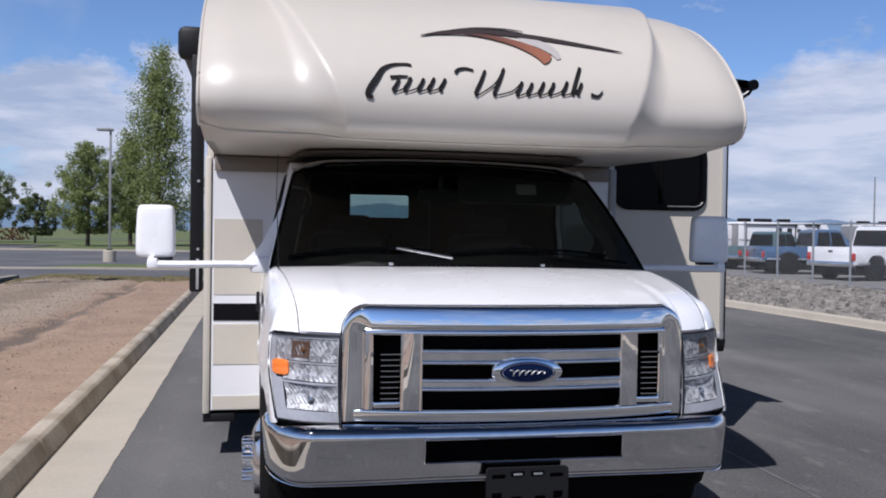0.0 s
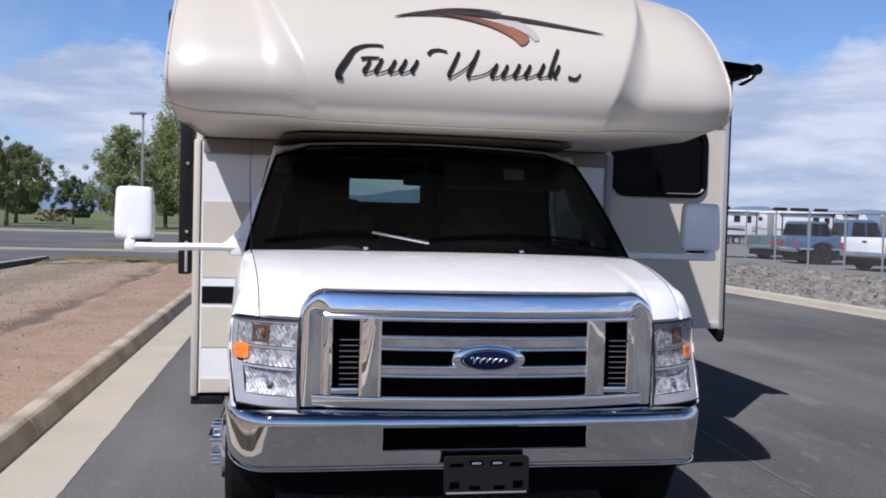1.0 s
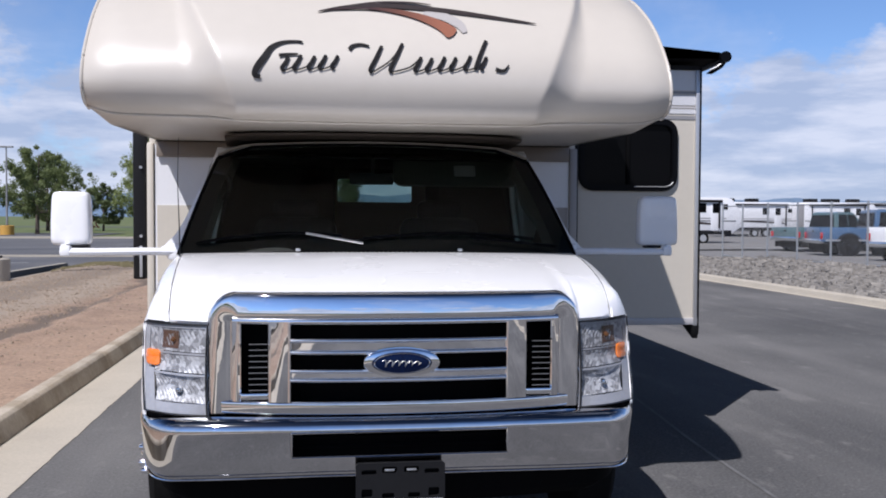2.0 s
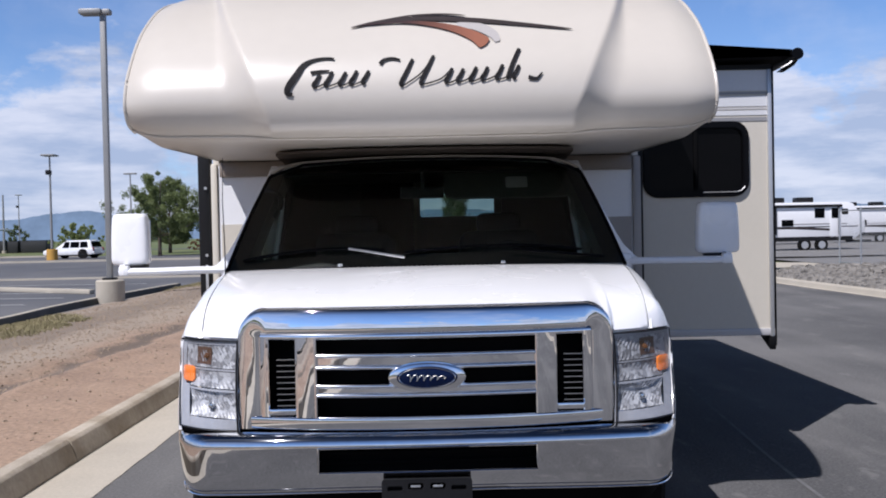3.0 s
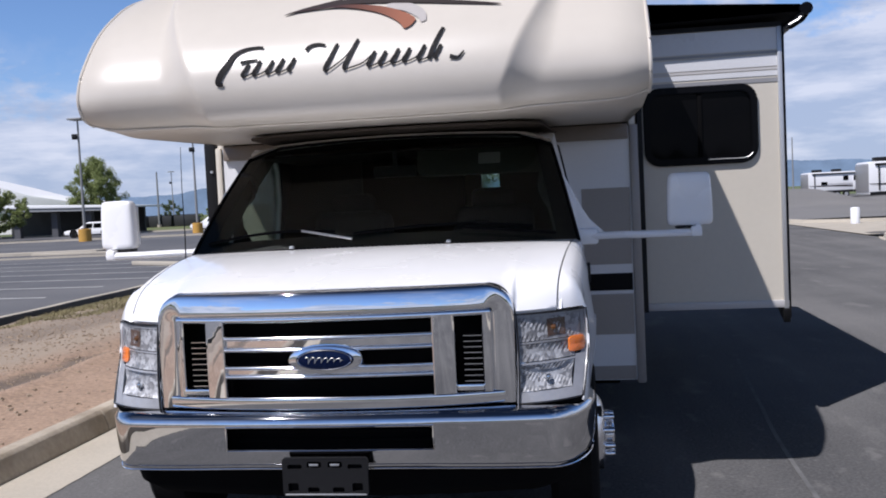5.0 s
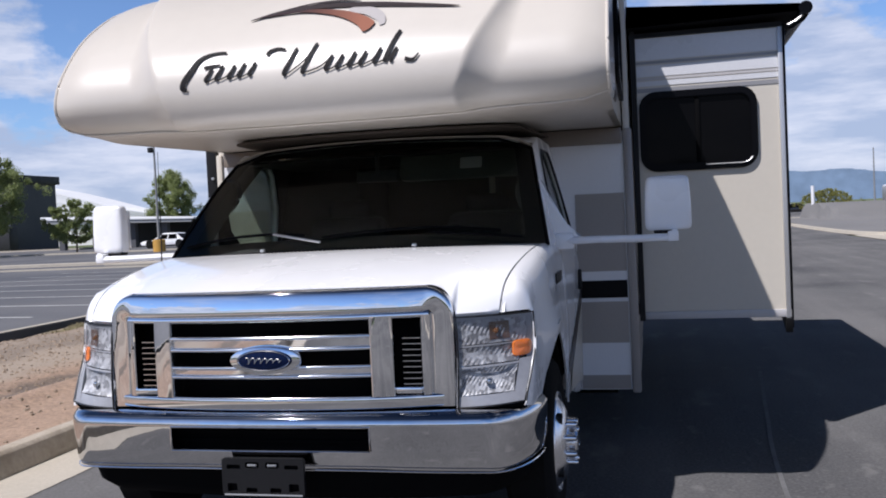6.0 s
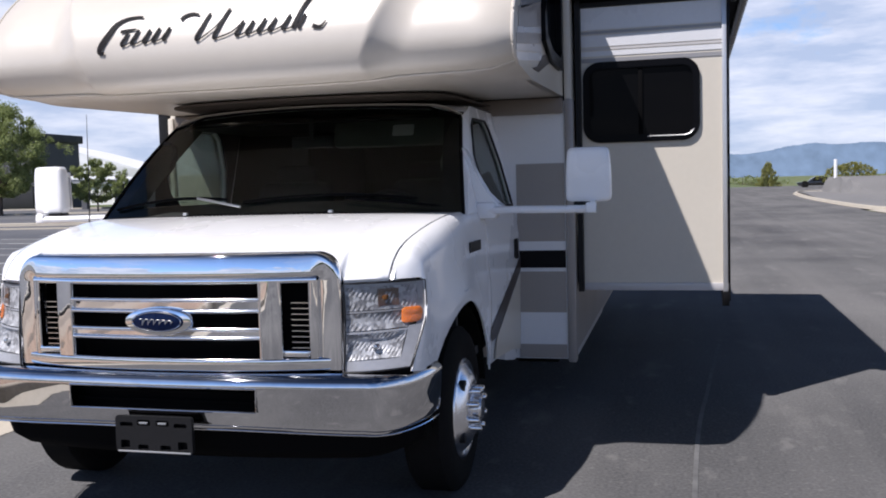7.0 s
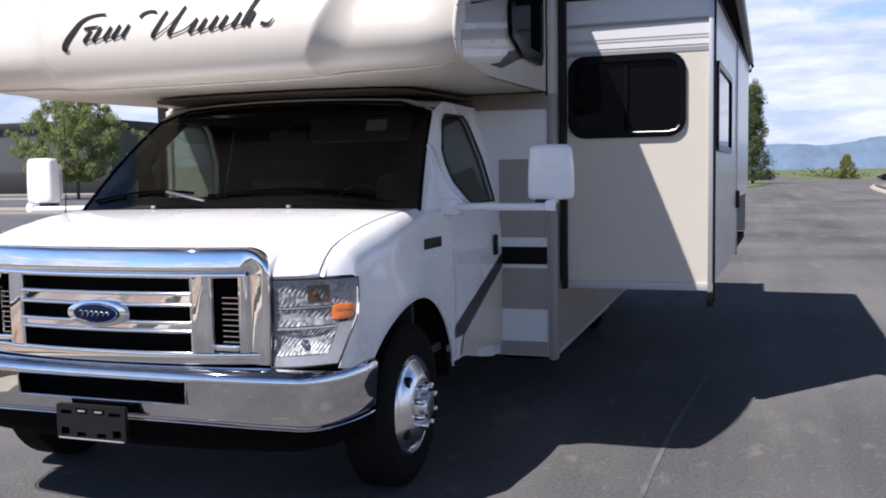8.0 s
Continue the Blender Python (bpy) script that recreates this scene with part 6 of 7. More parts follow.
post_me = finish("fence_post", tube(bmesh.new(), [(0, 0, -0.05), (0, 0, 1.95)], 0.03, 8), M_STEEL)
for k in range(25):
    y = -2.0 + 1.333 * k
    o = new("fence_post", post_me)
    o.parent = fence
    o.location = (fence_x(y) - 15.9, y - 10, 0.0)
for z in (0.18, 1.86):
    part("fence_rail", tube(bmesh.new(), [(fence_x(y) - 15.9, y - 10, z) for y in (-2, 8, 16, 20, 22, 24, 26, 28, 30)], 0.02, 6), M_STEEL, fence)
verts, faces = [], []
step, z0, z1 = 0.075, 0.18, 1.86
k = 0
y = -2.0
while y < 30.0:
    for sg in (1, -1):
        ya, yb = y, y + sg * (z1 - z0)
        if -2 < yb < 30:
            i = len(verts)
            w = 0.0036
            verts += [(fence_x(ya) - 15.9, ya - 10 - w, z0), (fence_x(ya) - 15.9, ya - 10 + w, z0), (fence_x(yb) - 15.9, yb - 10 + w, z1), (fence_x(yb) - 15.9, yb - 10 - w, z1)]
            faces.append((i, i + 1, i + 2, i + 3))
    y += step
m = bpy.data.meshes.new("fence_mesh")
m.from_pydata(verts, [], faces)
m.materials.append(M_MESH)
o = new("fence_mesh", m)
o.parent = fence
sign = thing("sign_board", (10.95, 27.3, 0.08), "blank pale grey sign board on a steel post", "sign")
part("post", tube(bmesh.new(), [(0, 0.02, 0), (0, 0.02, 1.90)], 0.025, 8), M_STEEL, sign)
part("panel", block(bmesh.new(), -0.26, 0.26, -0.012, 0.0, 1.06, 1.90, 0.004), M_SIGN, sign, "blank grey panel")

# ---- vehicles ----
def vehicle(kind, paint, label, name, length=4.7, width=1.85, height=1.7, group="parked vehicles"):
    """A parked vehicle along +y (nose at +y): body, glasshouse, windows, wheels, lights."""
    v = thing(name, (0, 0, 0), label, "car" if kind != "pickup" else "pickup truck", group)
    L, W, H = length, width / 2, height
    belt = H * 0.56
    if kind == "suv":
        lower = [(-L / 2, 0.42), (-L / 2 - 0.02, 0.75), (-L / 2 + 0.05, belt), (L * 0.20, belt), (L * 0.42, belt * 0.93), (L / 2 - 0.02, belt * 0.78), (L / 2, 0.45), (L / 2 - 0.1, 0.28), (-L / 2 + 0.1, 0.30)]
        roof = [(-L / 2 + 0.10, belt - 0.01), (-L / 2 + 0.28, H - 0.06), (-L / 2 + 0.7, H), (L * 0.05, H - 0.03), (L * 0.26, belt - 0.01)]
        wins = [(-L * 0.40, -L * 0.24), (-L * 0.22, -L * 0.04), (-L * 0.02, L * 0.12)]
    elif kind == "sedan":
        lower = [(-L / 2, 0.40), (-L / 2, 0.72), (-L / 2 + 0.05, belt), (-L * 0.30, belt + 0.03), (L * 0.18, belt), (L / 2 - 0.2, belt * 0.86), (L / 2, 0.5), (L / 2 - 0.08, 0.25), (-L / 2 + 0.1, 0.28)]
        roof = [(-L * 0.36, belt - 0.01), (-L * 0.20, H - 0.04), (-L * 0.05, H), (L * 0.06, H - 0.03), (L * 0.24, belt - 0.01)]
        wins = [(-L * 0.25, -L * 0.07), (-L * 0.05, L * 0.12)]
    else:
        lower = [(-L * 0.12, 0.45), (-L * 0.12, belt + 0.05), (L * 0.22, belt + 0.04), (L / 2 - 0.12, belt * 0.96), (L / 2, 0.6), (L / 2 - 0.1, 0.42)]
        roof = [(-L * 0.115, belt), (-L * 0.095, H - 0.05), (-L * 0.05, H), (L * 0.10, H - 0.02), (L * 0.23, belt)]
        wins = [(-L * 0.085, L * 0.02), (L * 0.03, L * 0.15)]
        # open load bed: two sides with a step over the wheel, floor, and a tailgate
        for s in (-1, 1):
            x0, x1 = sorted((s * (W - 0.07), s * W))
            arch = [(-L * 0.30 + 0.52 * math.cos(radians(g)), 0.42 + 0.52 * math.sin(radians(g))) for g in range(165, 14, -15)]
            bm = prism(bmesh.new(), [(-L / 2, 0.55)] + arch + [(-L * 0.125, 0.55), (-L * 0.125, belt + 0.08), (-L / 2, belt + 0.08)], "x", x0, x1, 0.012)
            part("bed_side", bm, paint, v)
            part("side_moulding", block(bmesh.new(), *sorted((s * (W - 0.01), s * (W + 0.012))), -L * 0.47, -L * 0.135, 0.58, 0.64, 0.004), M_ALU, v)
        part("bed_floor", block(bmesh.new(), -W + 0.08, W - 0.08, -L / 2 + 0.06, -L * 0.13, 0.60, 0.66), M_UNDER, v)
        gate = part("tailgate", block(bmesh.new(), -W + 0.16, W - 0.16, -L / 2 - 0.01, -L / 2 + 0.05, 0.66, belt + 0.08, 0.012), paint, v)
        part("gate_handle", block(bmesh.new(), -0.09, 0.09, -L / 2 - 0.02, -L / 2 - 0.008, belt - 0.10, belt - 0.03, 0.004), M_BLACK, gate)
    bm = prism(bmesh.new(), lower, "x", -W, W, 0.07)
    body = part("body", bm, paint, v)
    bm = bmesh.new()
    n = len(roof)
    a = [bm.verts.new((-W + 0.05 + 0.16 * (z - belt) / (H - belt), y, z)) for y, z in roof]
    b = [bm.verts.new((W - 0.05 - 0.16 * (z - belt) / (H - belt), y, z)) for y, z in roof]
    bm.faces.new(a); bm.faces.new(b[::-1])
    for i in range(n):
        j = (i + 1) % n
        bm.faces.new((a[i], b[i], b[j], a[j]))
    bmesh.ops.bevel(bm, geom=list(bm.edges), offset=0.04, segments=2, affect="EDGES")
    part("cabin", bm, paint, v)

    def tumble(z):
        return W - 0.05 - 0.16 * (z - belt) / (H - belt)
    zt = H - 0.12
    for s in (-1, 1):
        for y0, y1 in wins:
            d0 = 0.10 if y0 == wins[0][0] else 0.0
            d1 = 0.22 if y1 == wins[-1][1] else 0.0
            bm = bmesh.new()
            bm.faces.new([bm.verts.new((s * (tumble(z) + 0.012), y, z)) for y, z in ((y0, belt + 0.05), (y1, belt + 0.05), (y1 - d1, zt), (y0 + d0, zt))])
            thicken(bm, 0.008)
            part("window", bm, M_PRIVACY, v, "", 0)
    for (ya, za), (yb, zb), nm in ((roof[0], roof[1], "rear_window"), (roof[-1], roof[-2], "windscreen")):
        out = -0.02 if nm == "rear_window" else 0.02
        bm = bmesh.new()
        p0, p1 = Vector((ya, za)).lerp(Vector((yb, zb)), 0.15), Vector((ya, za)).lerp(Vector((yb, zb)), 0.85)
        bm.faces.new([bm.verts.new(q) for q in ((-tumble(p0.y) + 0.1, p0.x + out, p0.y + 0.015), (tumble(p0.y) - 0.1, p0.x + out, p0.y + 0.015), (tumble(p1.y) - 0.1, p1.x + out, p1.y + 0.015), (-tumble(p1.y) + 0.1, p1.x + out, p1.y + 0.015))])
        thicken(bm, 0.008)
        part(nm, bm, M_PRIVACY, v, "", 0)
    r = 0.34 if kind != "pickup" else 0.42
    if kind == "suv":
        r = 0.36
    for s in (-1, 1):
        for y in (-L * 0.30, L * 0.31):
            bm = lathe(bmesh.new(), [(s * (W - 0.10), r + 0.05), (s * (W + 0.006), r + 0.05), (s * (W + 0.006), r + 0.01)], (0, y, r), "x", 24)
            part("wheel_arch", bm, M_BLACK, v)
            t = part("wheel", lathe(bmesh.new(), [(s * (W - 0.22), r * 0.6), (s * (W - 0.22), r * 0.95), (s * (W - 0.18), r), (s * (W - 0.02), r), (s * (W + 0.015), r * 0.93), (s * (W + 0.015), r * 0.64)], (0, y, r), "x", 24), M_RUBBER, v)
            part("rim", lathe(bmesh.new(), [(s * (W + 0.0), r * 0.64), (s * (W + 0.02), r * 0.6), (s * (W - 0.02), r * 0.5), (s * (W + 0.0), r * 0.2), (s * (W + 0.02), 0.001)], (0, y, r), "x", 20), M_CHROME_DULL, t)
    tz = belt * 0.72 if kind != "suv" else belt * 0.82
    for s in (-1, 1):
        x0, x1 = sorted((s * (W - 0.26), s * (W - 0.05)))
        part("tail_light", block(bmesh.new(), *(sorted((s * (W - (0.15 if kind == "pickup" else 0.26)), s * (W + (0.006 if kind == "pickup" else -0.03))))), -L / 2 - 0.03, -L / 2 + 0.05, tz - 0.08, tz + 0.18, 0.02), M_RED, v)
        part("headlight", block(bmesh.new(), x0, x1, L / 2 - 0.10, L / 2 + 0.0, belt * 0.66, belt * 0.82, 0.02), M_CHROME_DULL, v)
    part("rear_bumper", block(bmesh.new(), -W + 0.04, W - 0.04, -L / 2 - 0.10, -L / 2 + 0.1, 0.36 if kind != "pickup" else 0.48, 0.56 if kind != "pickup" else 0.66, 0.03), M_CHROME_DULL if kind == "pickup" else paint, v)
    part("front_bumper", block(bmesh.new(), -W + 0.05, W - 0.05, L / 2 - 0.1, L / 2 + 0.06, 0.34, 0.56, 0.04), M_BLACK if kind == "pickup" else paint, v)
    part("underbody", block(bmesh.new(), -W + 0.08, W - 0.08, -L / 2 + 0.15, L / 2 - 0.15, 0.2, 0.45), M_UNDER, v)
    return v


def put(v, x, y, rz, z=0.0):
    v.matrix_basis = pose(x, y, z, 0, 0, rz)
    return v


put(vehicle("pickup", M_BLUECAR, "faded blue pickup truck parked behind the fence", "pickup_truck", 5.2, 1.95, 1.82), 22.6, 33.6, -101, 0.02)
put(vehicle("pickup", M_WHITE, "white pickup truck with red tail lights behind the fence", "pickup_truck", 5.5, 2.0, 1.92), 22.3, 29.2, -75, 0.02)
put(vehicle("pickup", M_TEAL, "dull teal pickup truck parked behind the fence", "pickup_truck", 5.0, 1.9, 1.75), 23.4, 38.4, -80, 0.02)
put(vehicle("suv", M_WHITE, "white wagon parked behind the fence", "parked_suv", 5.2, 1.95, 1.95), 29.5, 31.4, -80, 0.02)
put(vehicle("suv", M_WHITE, "white crossover parked by a lamp post", "parked_crossover", 4.15, 1.85, 1.45), -27.7, 73.5, 82)
put(vehicle("sedan", M_WHITE, "white sedan parked before the canopy", "parked_sedan", 4.8, 1.8, 1.27), -37.3, 71, 84)
put(vehicle("sedan", M_BLACKCAR, "black car parked at the far road end", "parked_sedan", 4.2, 1.8, 1.22), 18.8, 113, 86)


def trailer(label, length, h=2.75):
    """A white travel trailer along x, its side towards -y."""
    t = thing("travel_trailer", (0, 0, 0), label, "travel trailer", "stored trailers")
    L, q = length / 2, length / 7.4
    prof = [(-L, 0.62), (L - 0.5, 0.62), (L + 0.15, 1.05), (L + 0.1, 1.7), (L - 0.55, h - 0.08), (L - 0.9, h), (-L + 0.15, h), (-L, h - 0.15)]
    bm = prism(bmesh.new(), prof, "y", -1.2, 1.2, 0.05)
    part("body", bm, M_WALLWHITE, t)
    part("skirt", block(bmesh.new(), -L + 0.05, L - 0.6, -1.215, -1.2, 0.55, 0.78), M_BLACK, t)
    part("stripe", block(bmesh.new(), -L + 0.02, L - 0.3, -1.206, -1.2, 1.28, 1.33), M_BLACKSTRIPE, t)
    part("stripe", block(bmesh.new(), -L + 1.6, L - 0.9, -1.206, -1.2, 1.42, 1.48), M_GREYSTRIPE, t)
    bm = plate(bmesh.new(), [(-L + 0.1, 1.22), (-L + 2.6 * q, 1.34), (L - 1.6, 1.18), (L - 1.2, 1.05), (-L + 2.2 * q, 1.2)], [], lambda a, b: (a, -1.2, b), (0, -0.008, 0))
    part("stripe", bm, M_PLUM, t, "dark sweeping stripe")
    part("end_cap", prism(bmesh.new(), [(-L - 0.03, 0.75), (-L + 0.05, 0.75), (-L + 0.05, h - 0.1), (-L - 0.03, h - 0.2)], "y", -1.15, 1.15, 0.02), M_GREYSTRIPE, t, "grey end cap")
    for x, w, z, hh in ((-L + 1.75 * q, 0.65, 1.36, 0.34), (-L + 4.15 * q, 0.55, 1.78, 0.52), (L - 1.0, 0.35, 1.95, 0.3)):
        part("window", block(bmesh.new(), x - w / 2, x + w / 2, -1.22, -1.19, z, z + hh, 0.02), M_PRIVACY, t)
    d = part("door", block(bmesh.new(), -L + 4.9 * q, -L + 4.9 * q + 0.65, -1.215, -1.19, 0.72, 2.4, 0.01), M_WALLWHITE, t)
    part("door_window", block(bmesh.new(), -L + 4.9 * q + 0.1, -L + 4.9 * q + 0.55, -1.222, -1.214, 1.75, 2.3, 0.01), M_PRIVACY, d)
    part("awning", tube(bmesh.new(), [(-L + 0.4, -1.26, h - 0.2), (L - 1.2, -1.26, h - 0.2)], 0.07, 8), M_BLACK, t, "rolled dark awning")
    for x in (-L + 0.6, L - 1.4):
        part("awning_arm", block(bmesh.new(), x, x + 0.07, -1.29, -1.22, 0.9, h - 0.2), M_BLACK, t)
    for x in (-L + 0.9 * q, -L + 3.1 * q):
        part("roof_unit", block(bmesh.new(), x, x + 0.9, -0.35, 0.35, h, h + 0.3, 0.06), M_BLACK, t, "dark roof air conditioner")
    for x in (-0.5, 0.45):
        w = part("wheel", lathe(bmesh.new(), [(-1.2, 0.2), (-1.2, 0.34), (-1.0, 0.34), (-1.0, 0.2)], (x, 0, 0.34), "y", 20), M_RUBBER, t)
        part("rim", lathe(bmesh.new(), [(-1.205, 0.2), (-1.2, 0.15), (-1.21, 0.001)], (x, 0, 0.34), "y", 16), M_ALU, w)
    part("tongue", block(bmesh.new(), L - 0.3, L + 1.1, -0.08, 0.08, 0.45, 0.55), M_BLACK, t)
    return t


put(trailer("white travel trailer with dark stripes and awning", 5.5, 2.62), 21.35, 50.0, 4, 0.02)
put(trailer("white travel trailer stored behind the fence", 6.6), 41.0, 68.0, 4, 0.02)
put(trailer("white travel trailer with a rolled awning at the lot end", 6.4, 2.8), 24.6, 66.0, 4, 0.02)
put(trailer("white travel trailer far behind the fence", 7.0), 34.5, 68.5, 4, 0.02)
put(trailer("white travel trailer behind the parked trucks", 7.4, 2.8), 44.0, 70.0, 2, 0.02)
put(trailer("white travel trailer in the storage row", 7.4, 2.8), 54.5, 71.0, 2, 0.02)
put(trailer("far white travel trailer", 7.0), 30.2, 104, 6, 0.0)
tagged(part("white_post", lathe(bmesh.new(), [(0.0, 0.16), (0.54, 0.16), (0.58, 0.13), (0.59, 0.001)], (11.9, 34.6, 0.0), "z", 20), M_WALLWHITE, None), "short white concrete bollard at the apron", "bollard")
bm = tube(bmesh.new(), [(14.85, 75.5, 1.1), (14.85, 75.5, 2.55)], 0.13, 12)
tagged(part("marker_post", bm, M_WALLWHITE, None), "white marker post on the mound beside the far kerb", "marker post")


# ---- lamp posts ----
def lamp_post(x, y, h, base_r, base_h, base_mat, r, head, label, square=True, z0=0.0):
    p = thing("lamp_post", (x, y, z0), label, "lamp post", "lamp posts")
    part("base", lathe(bmesh.new(), [(-0.1, base_r), (base_h - 0.03, base_r), (base_h, base_r - 0.03), (base_h, 0.001)], (0, 0, 0), "z", 24), base_mat, p, "round concrete base")
    if square:
        bm = block(bmesh.new(), -r, r, -r, r, base_h, h, 0.012)
    else:
        bm = tube(bmesh.new(), [(0, 0, base_h), (0, 0, h)], r, 10, r * 0.6)
    part("pole", bm, M_POLE, p)
    part("base_plate", block(bmesh.new(), -r - 0.07, r + 0.07, -r - 0.07, r + 0.07, base_h, base_h + 0.05, 0.01), M_BLACK, p)
    for dx, w in head:
        a, b = sorted((dx * 0.25, dx))
        hd = part("lamp_head", block(bmesh.new(), min(dx, 0) if dx else -w / 2, max(dx, 0) if dx else w / 2, -w / 2, w / 2, h - 0.02, h + 0.10, 0.03), M_POLE, p)
    return p


lamp_post(-6.2, 20.7, 6.45, 0.31, 0.52, M_CONCRETE, 0.06, ((-0.50, 0.32), (0.18, 0.2)), "tall square lamp post on a round concrete base")
lamp_post(-6.08, 41.2, 5.6, 0.27, 0.5, M_CONCRETE, 0.045, ((-0.55, 0.3), (0.12, 0.2)), "lamp post on a concrete base beyond the drive")
lamp_post(-27.57, 69.0, 7.8, 0.40, 0.80, M_YELLOW, 0.1, ((0.0, 1.0),), "lamp post on a yellow concrete base", False)
lamp_post(-22.9, 73.0, 6.6, 0.5, 0.7, M_YELLOW, 0.08, ((-0.5, 0.3), (0.5, 0.3)), "lamp post on a low yellow base", False)
lamp_post(-30.9, 58.0, 8.2, 0.42, 0.85, M_YELLOW, 0.1, ((0.0, 1.0),), "lamp post on a yellow concrete base", False)
lamp_post(-62, 140, 8.5, 0.4, 0.4, M_CONCRETE, 0.1, ((0.0, 0.8),), "far slim grey lamp post", False)
lamp_post(-55, 120, 7.6, 0.3, 0.3, M_CONCRETE, 0.16, (), "far bare grey utility pole", False)
lamp_post(27.0, 110, 7.0, 0.3, 0.3, M_CONCRETE, 0.1, (), "far slim pole behind the trailers", False)
lamp_post(36.0, 48, 5.2, 0.2, 0.2, M_CONCRETE, 0.06, (), "slim pole above the trailers", False)
for x, y, h in ((-27.5, 69.0, 6.4), (-30.95, 58.0, 6.9), (-62, 140, 6.6)):
    o = block(bmesh.new(), -0.35, 0.0, -0.2, 0.2, 0.0, 0.35, 0.04)
    tagged(part("flood_lamp", o, M_BLACK, None), "small black flood lamp on a lamp post", "flood lamp", "flood lamps").location = (x, y, h)

# ---- buildings ----
b = thing("dark_building", (-62, 86, 0), "dark grey flat-roofed building with a black fascia", "building")
part("wall", block(bmesh.new(), -55, -2.6, 0, 8, 0, 7.4), M_BUILD, b)
part("fascia", block(bmesh.new(), -55.3, -2.2, -0.4, 8.3, 7.4, 8.3, 0.03), M_BUILDDARK, b, "black roof fascia")
part("hedge_wall", block(bmesh.new(), -55, -1.6, -1.6, -0.2, 0, 2.6, 0.05), M_BUILDDARK, b, "dark low wall")
for k in range(6):
    part("wall_joint", block(bmesh.new(), -50 + 9 * k, -49.92 + 9 * k, -0.02, 0.0, 2.6, 7.4), M_BUILDDARK, b)
b = thing("white_roofed_hall", (-85, 112, 0), "low hall with a white peaked fabric roof", "building")
part("wall", block(bmesh.new(), -16, 21, 0, 6.5, 0, 3.7), M_WALLWHITE, b)
part("roof", prism(bmesh.new(), [(-18, 3.5), (23.4, 3.5), (23.4, 3.9), (16.6, 4.95), (12.2, 6.2), (7.2, 7.5), (0, 9.0), (-14, 9.6), (-18, 7.0)], "y", -0.8, 7.5, 0.1), M_ROOFWHITE, b, "white peaked fabric roof")
b = thing("open_canopy", (-46, 78, 0), "low open canopy with a pale metal roof", "canopy")
part("roof", prism(bmesh.new(), [(-9, 2.95), (7.2, 2.45), (7.2, 2.62), (-9, 3.3)], "y", 0, 9, 0.03), M_ROOFWHITE, b, "pale sloping roof")
part("fascia", prism(bmesh.new(), [(-9, 2.6), (6.9, 2.2), (6.9, 2.45), (-9, 2.94)], "y", 0.1, 0.25), M_ROOFGREY, b)
for x in (-7.5, -3.6, 0.2, 3.6):
    part("post", block(bmesh.new(), x - 0.3, x + 0.3, 1.0, 1.5, 0, 2.5), M_BUILD, b)
part("back_wall", block(bmesh.new(), -9, 5.5, 8.3, 8.6, 0, 2.6), M_BUILDDARK, b)
for k, x in enumerate((-66.5, -62.5, -58.8, -55.0, -51.3)):
    d = thing("dumpster", (x, 121, -0.06), "dark green waste container", "dumpster", "waste containers")
    part("bin", prism(bmesh.new(), [(-1.6, 0.0), (1.6, 0.0), (1.7, 1.55), (-1.7, 1.55)], "y", -0.8, 0.8, 0.04), M_BUILDDARK, d)
    part("lid", block(bmesh.new(), -1.72, 1.72, -0.82, 0.82, 1.56, 1.64, 0.02), M_BLACK, d)

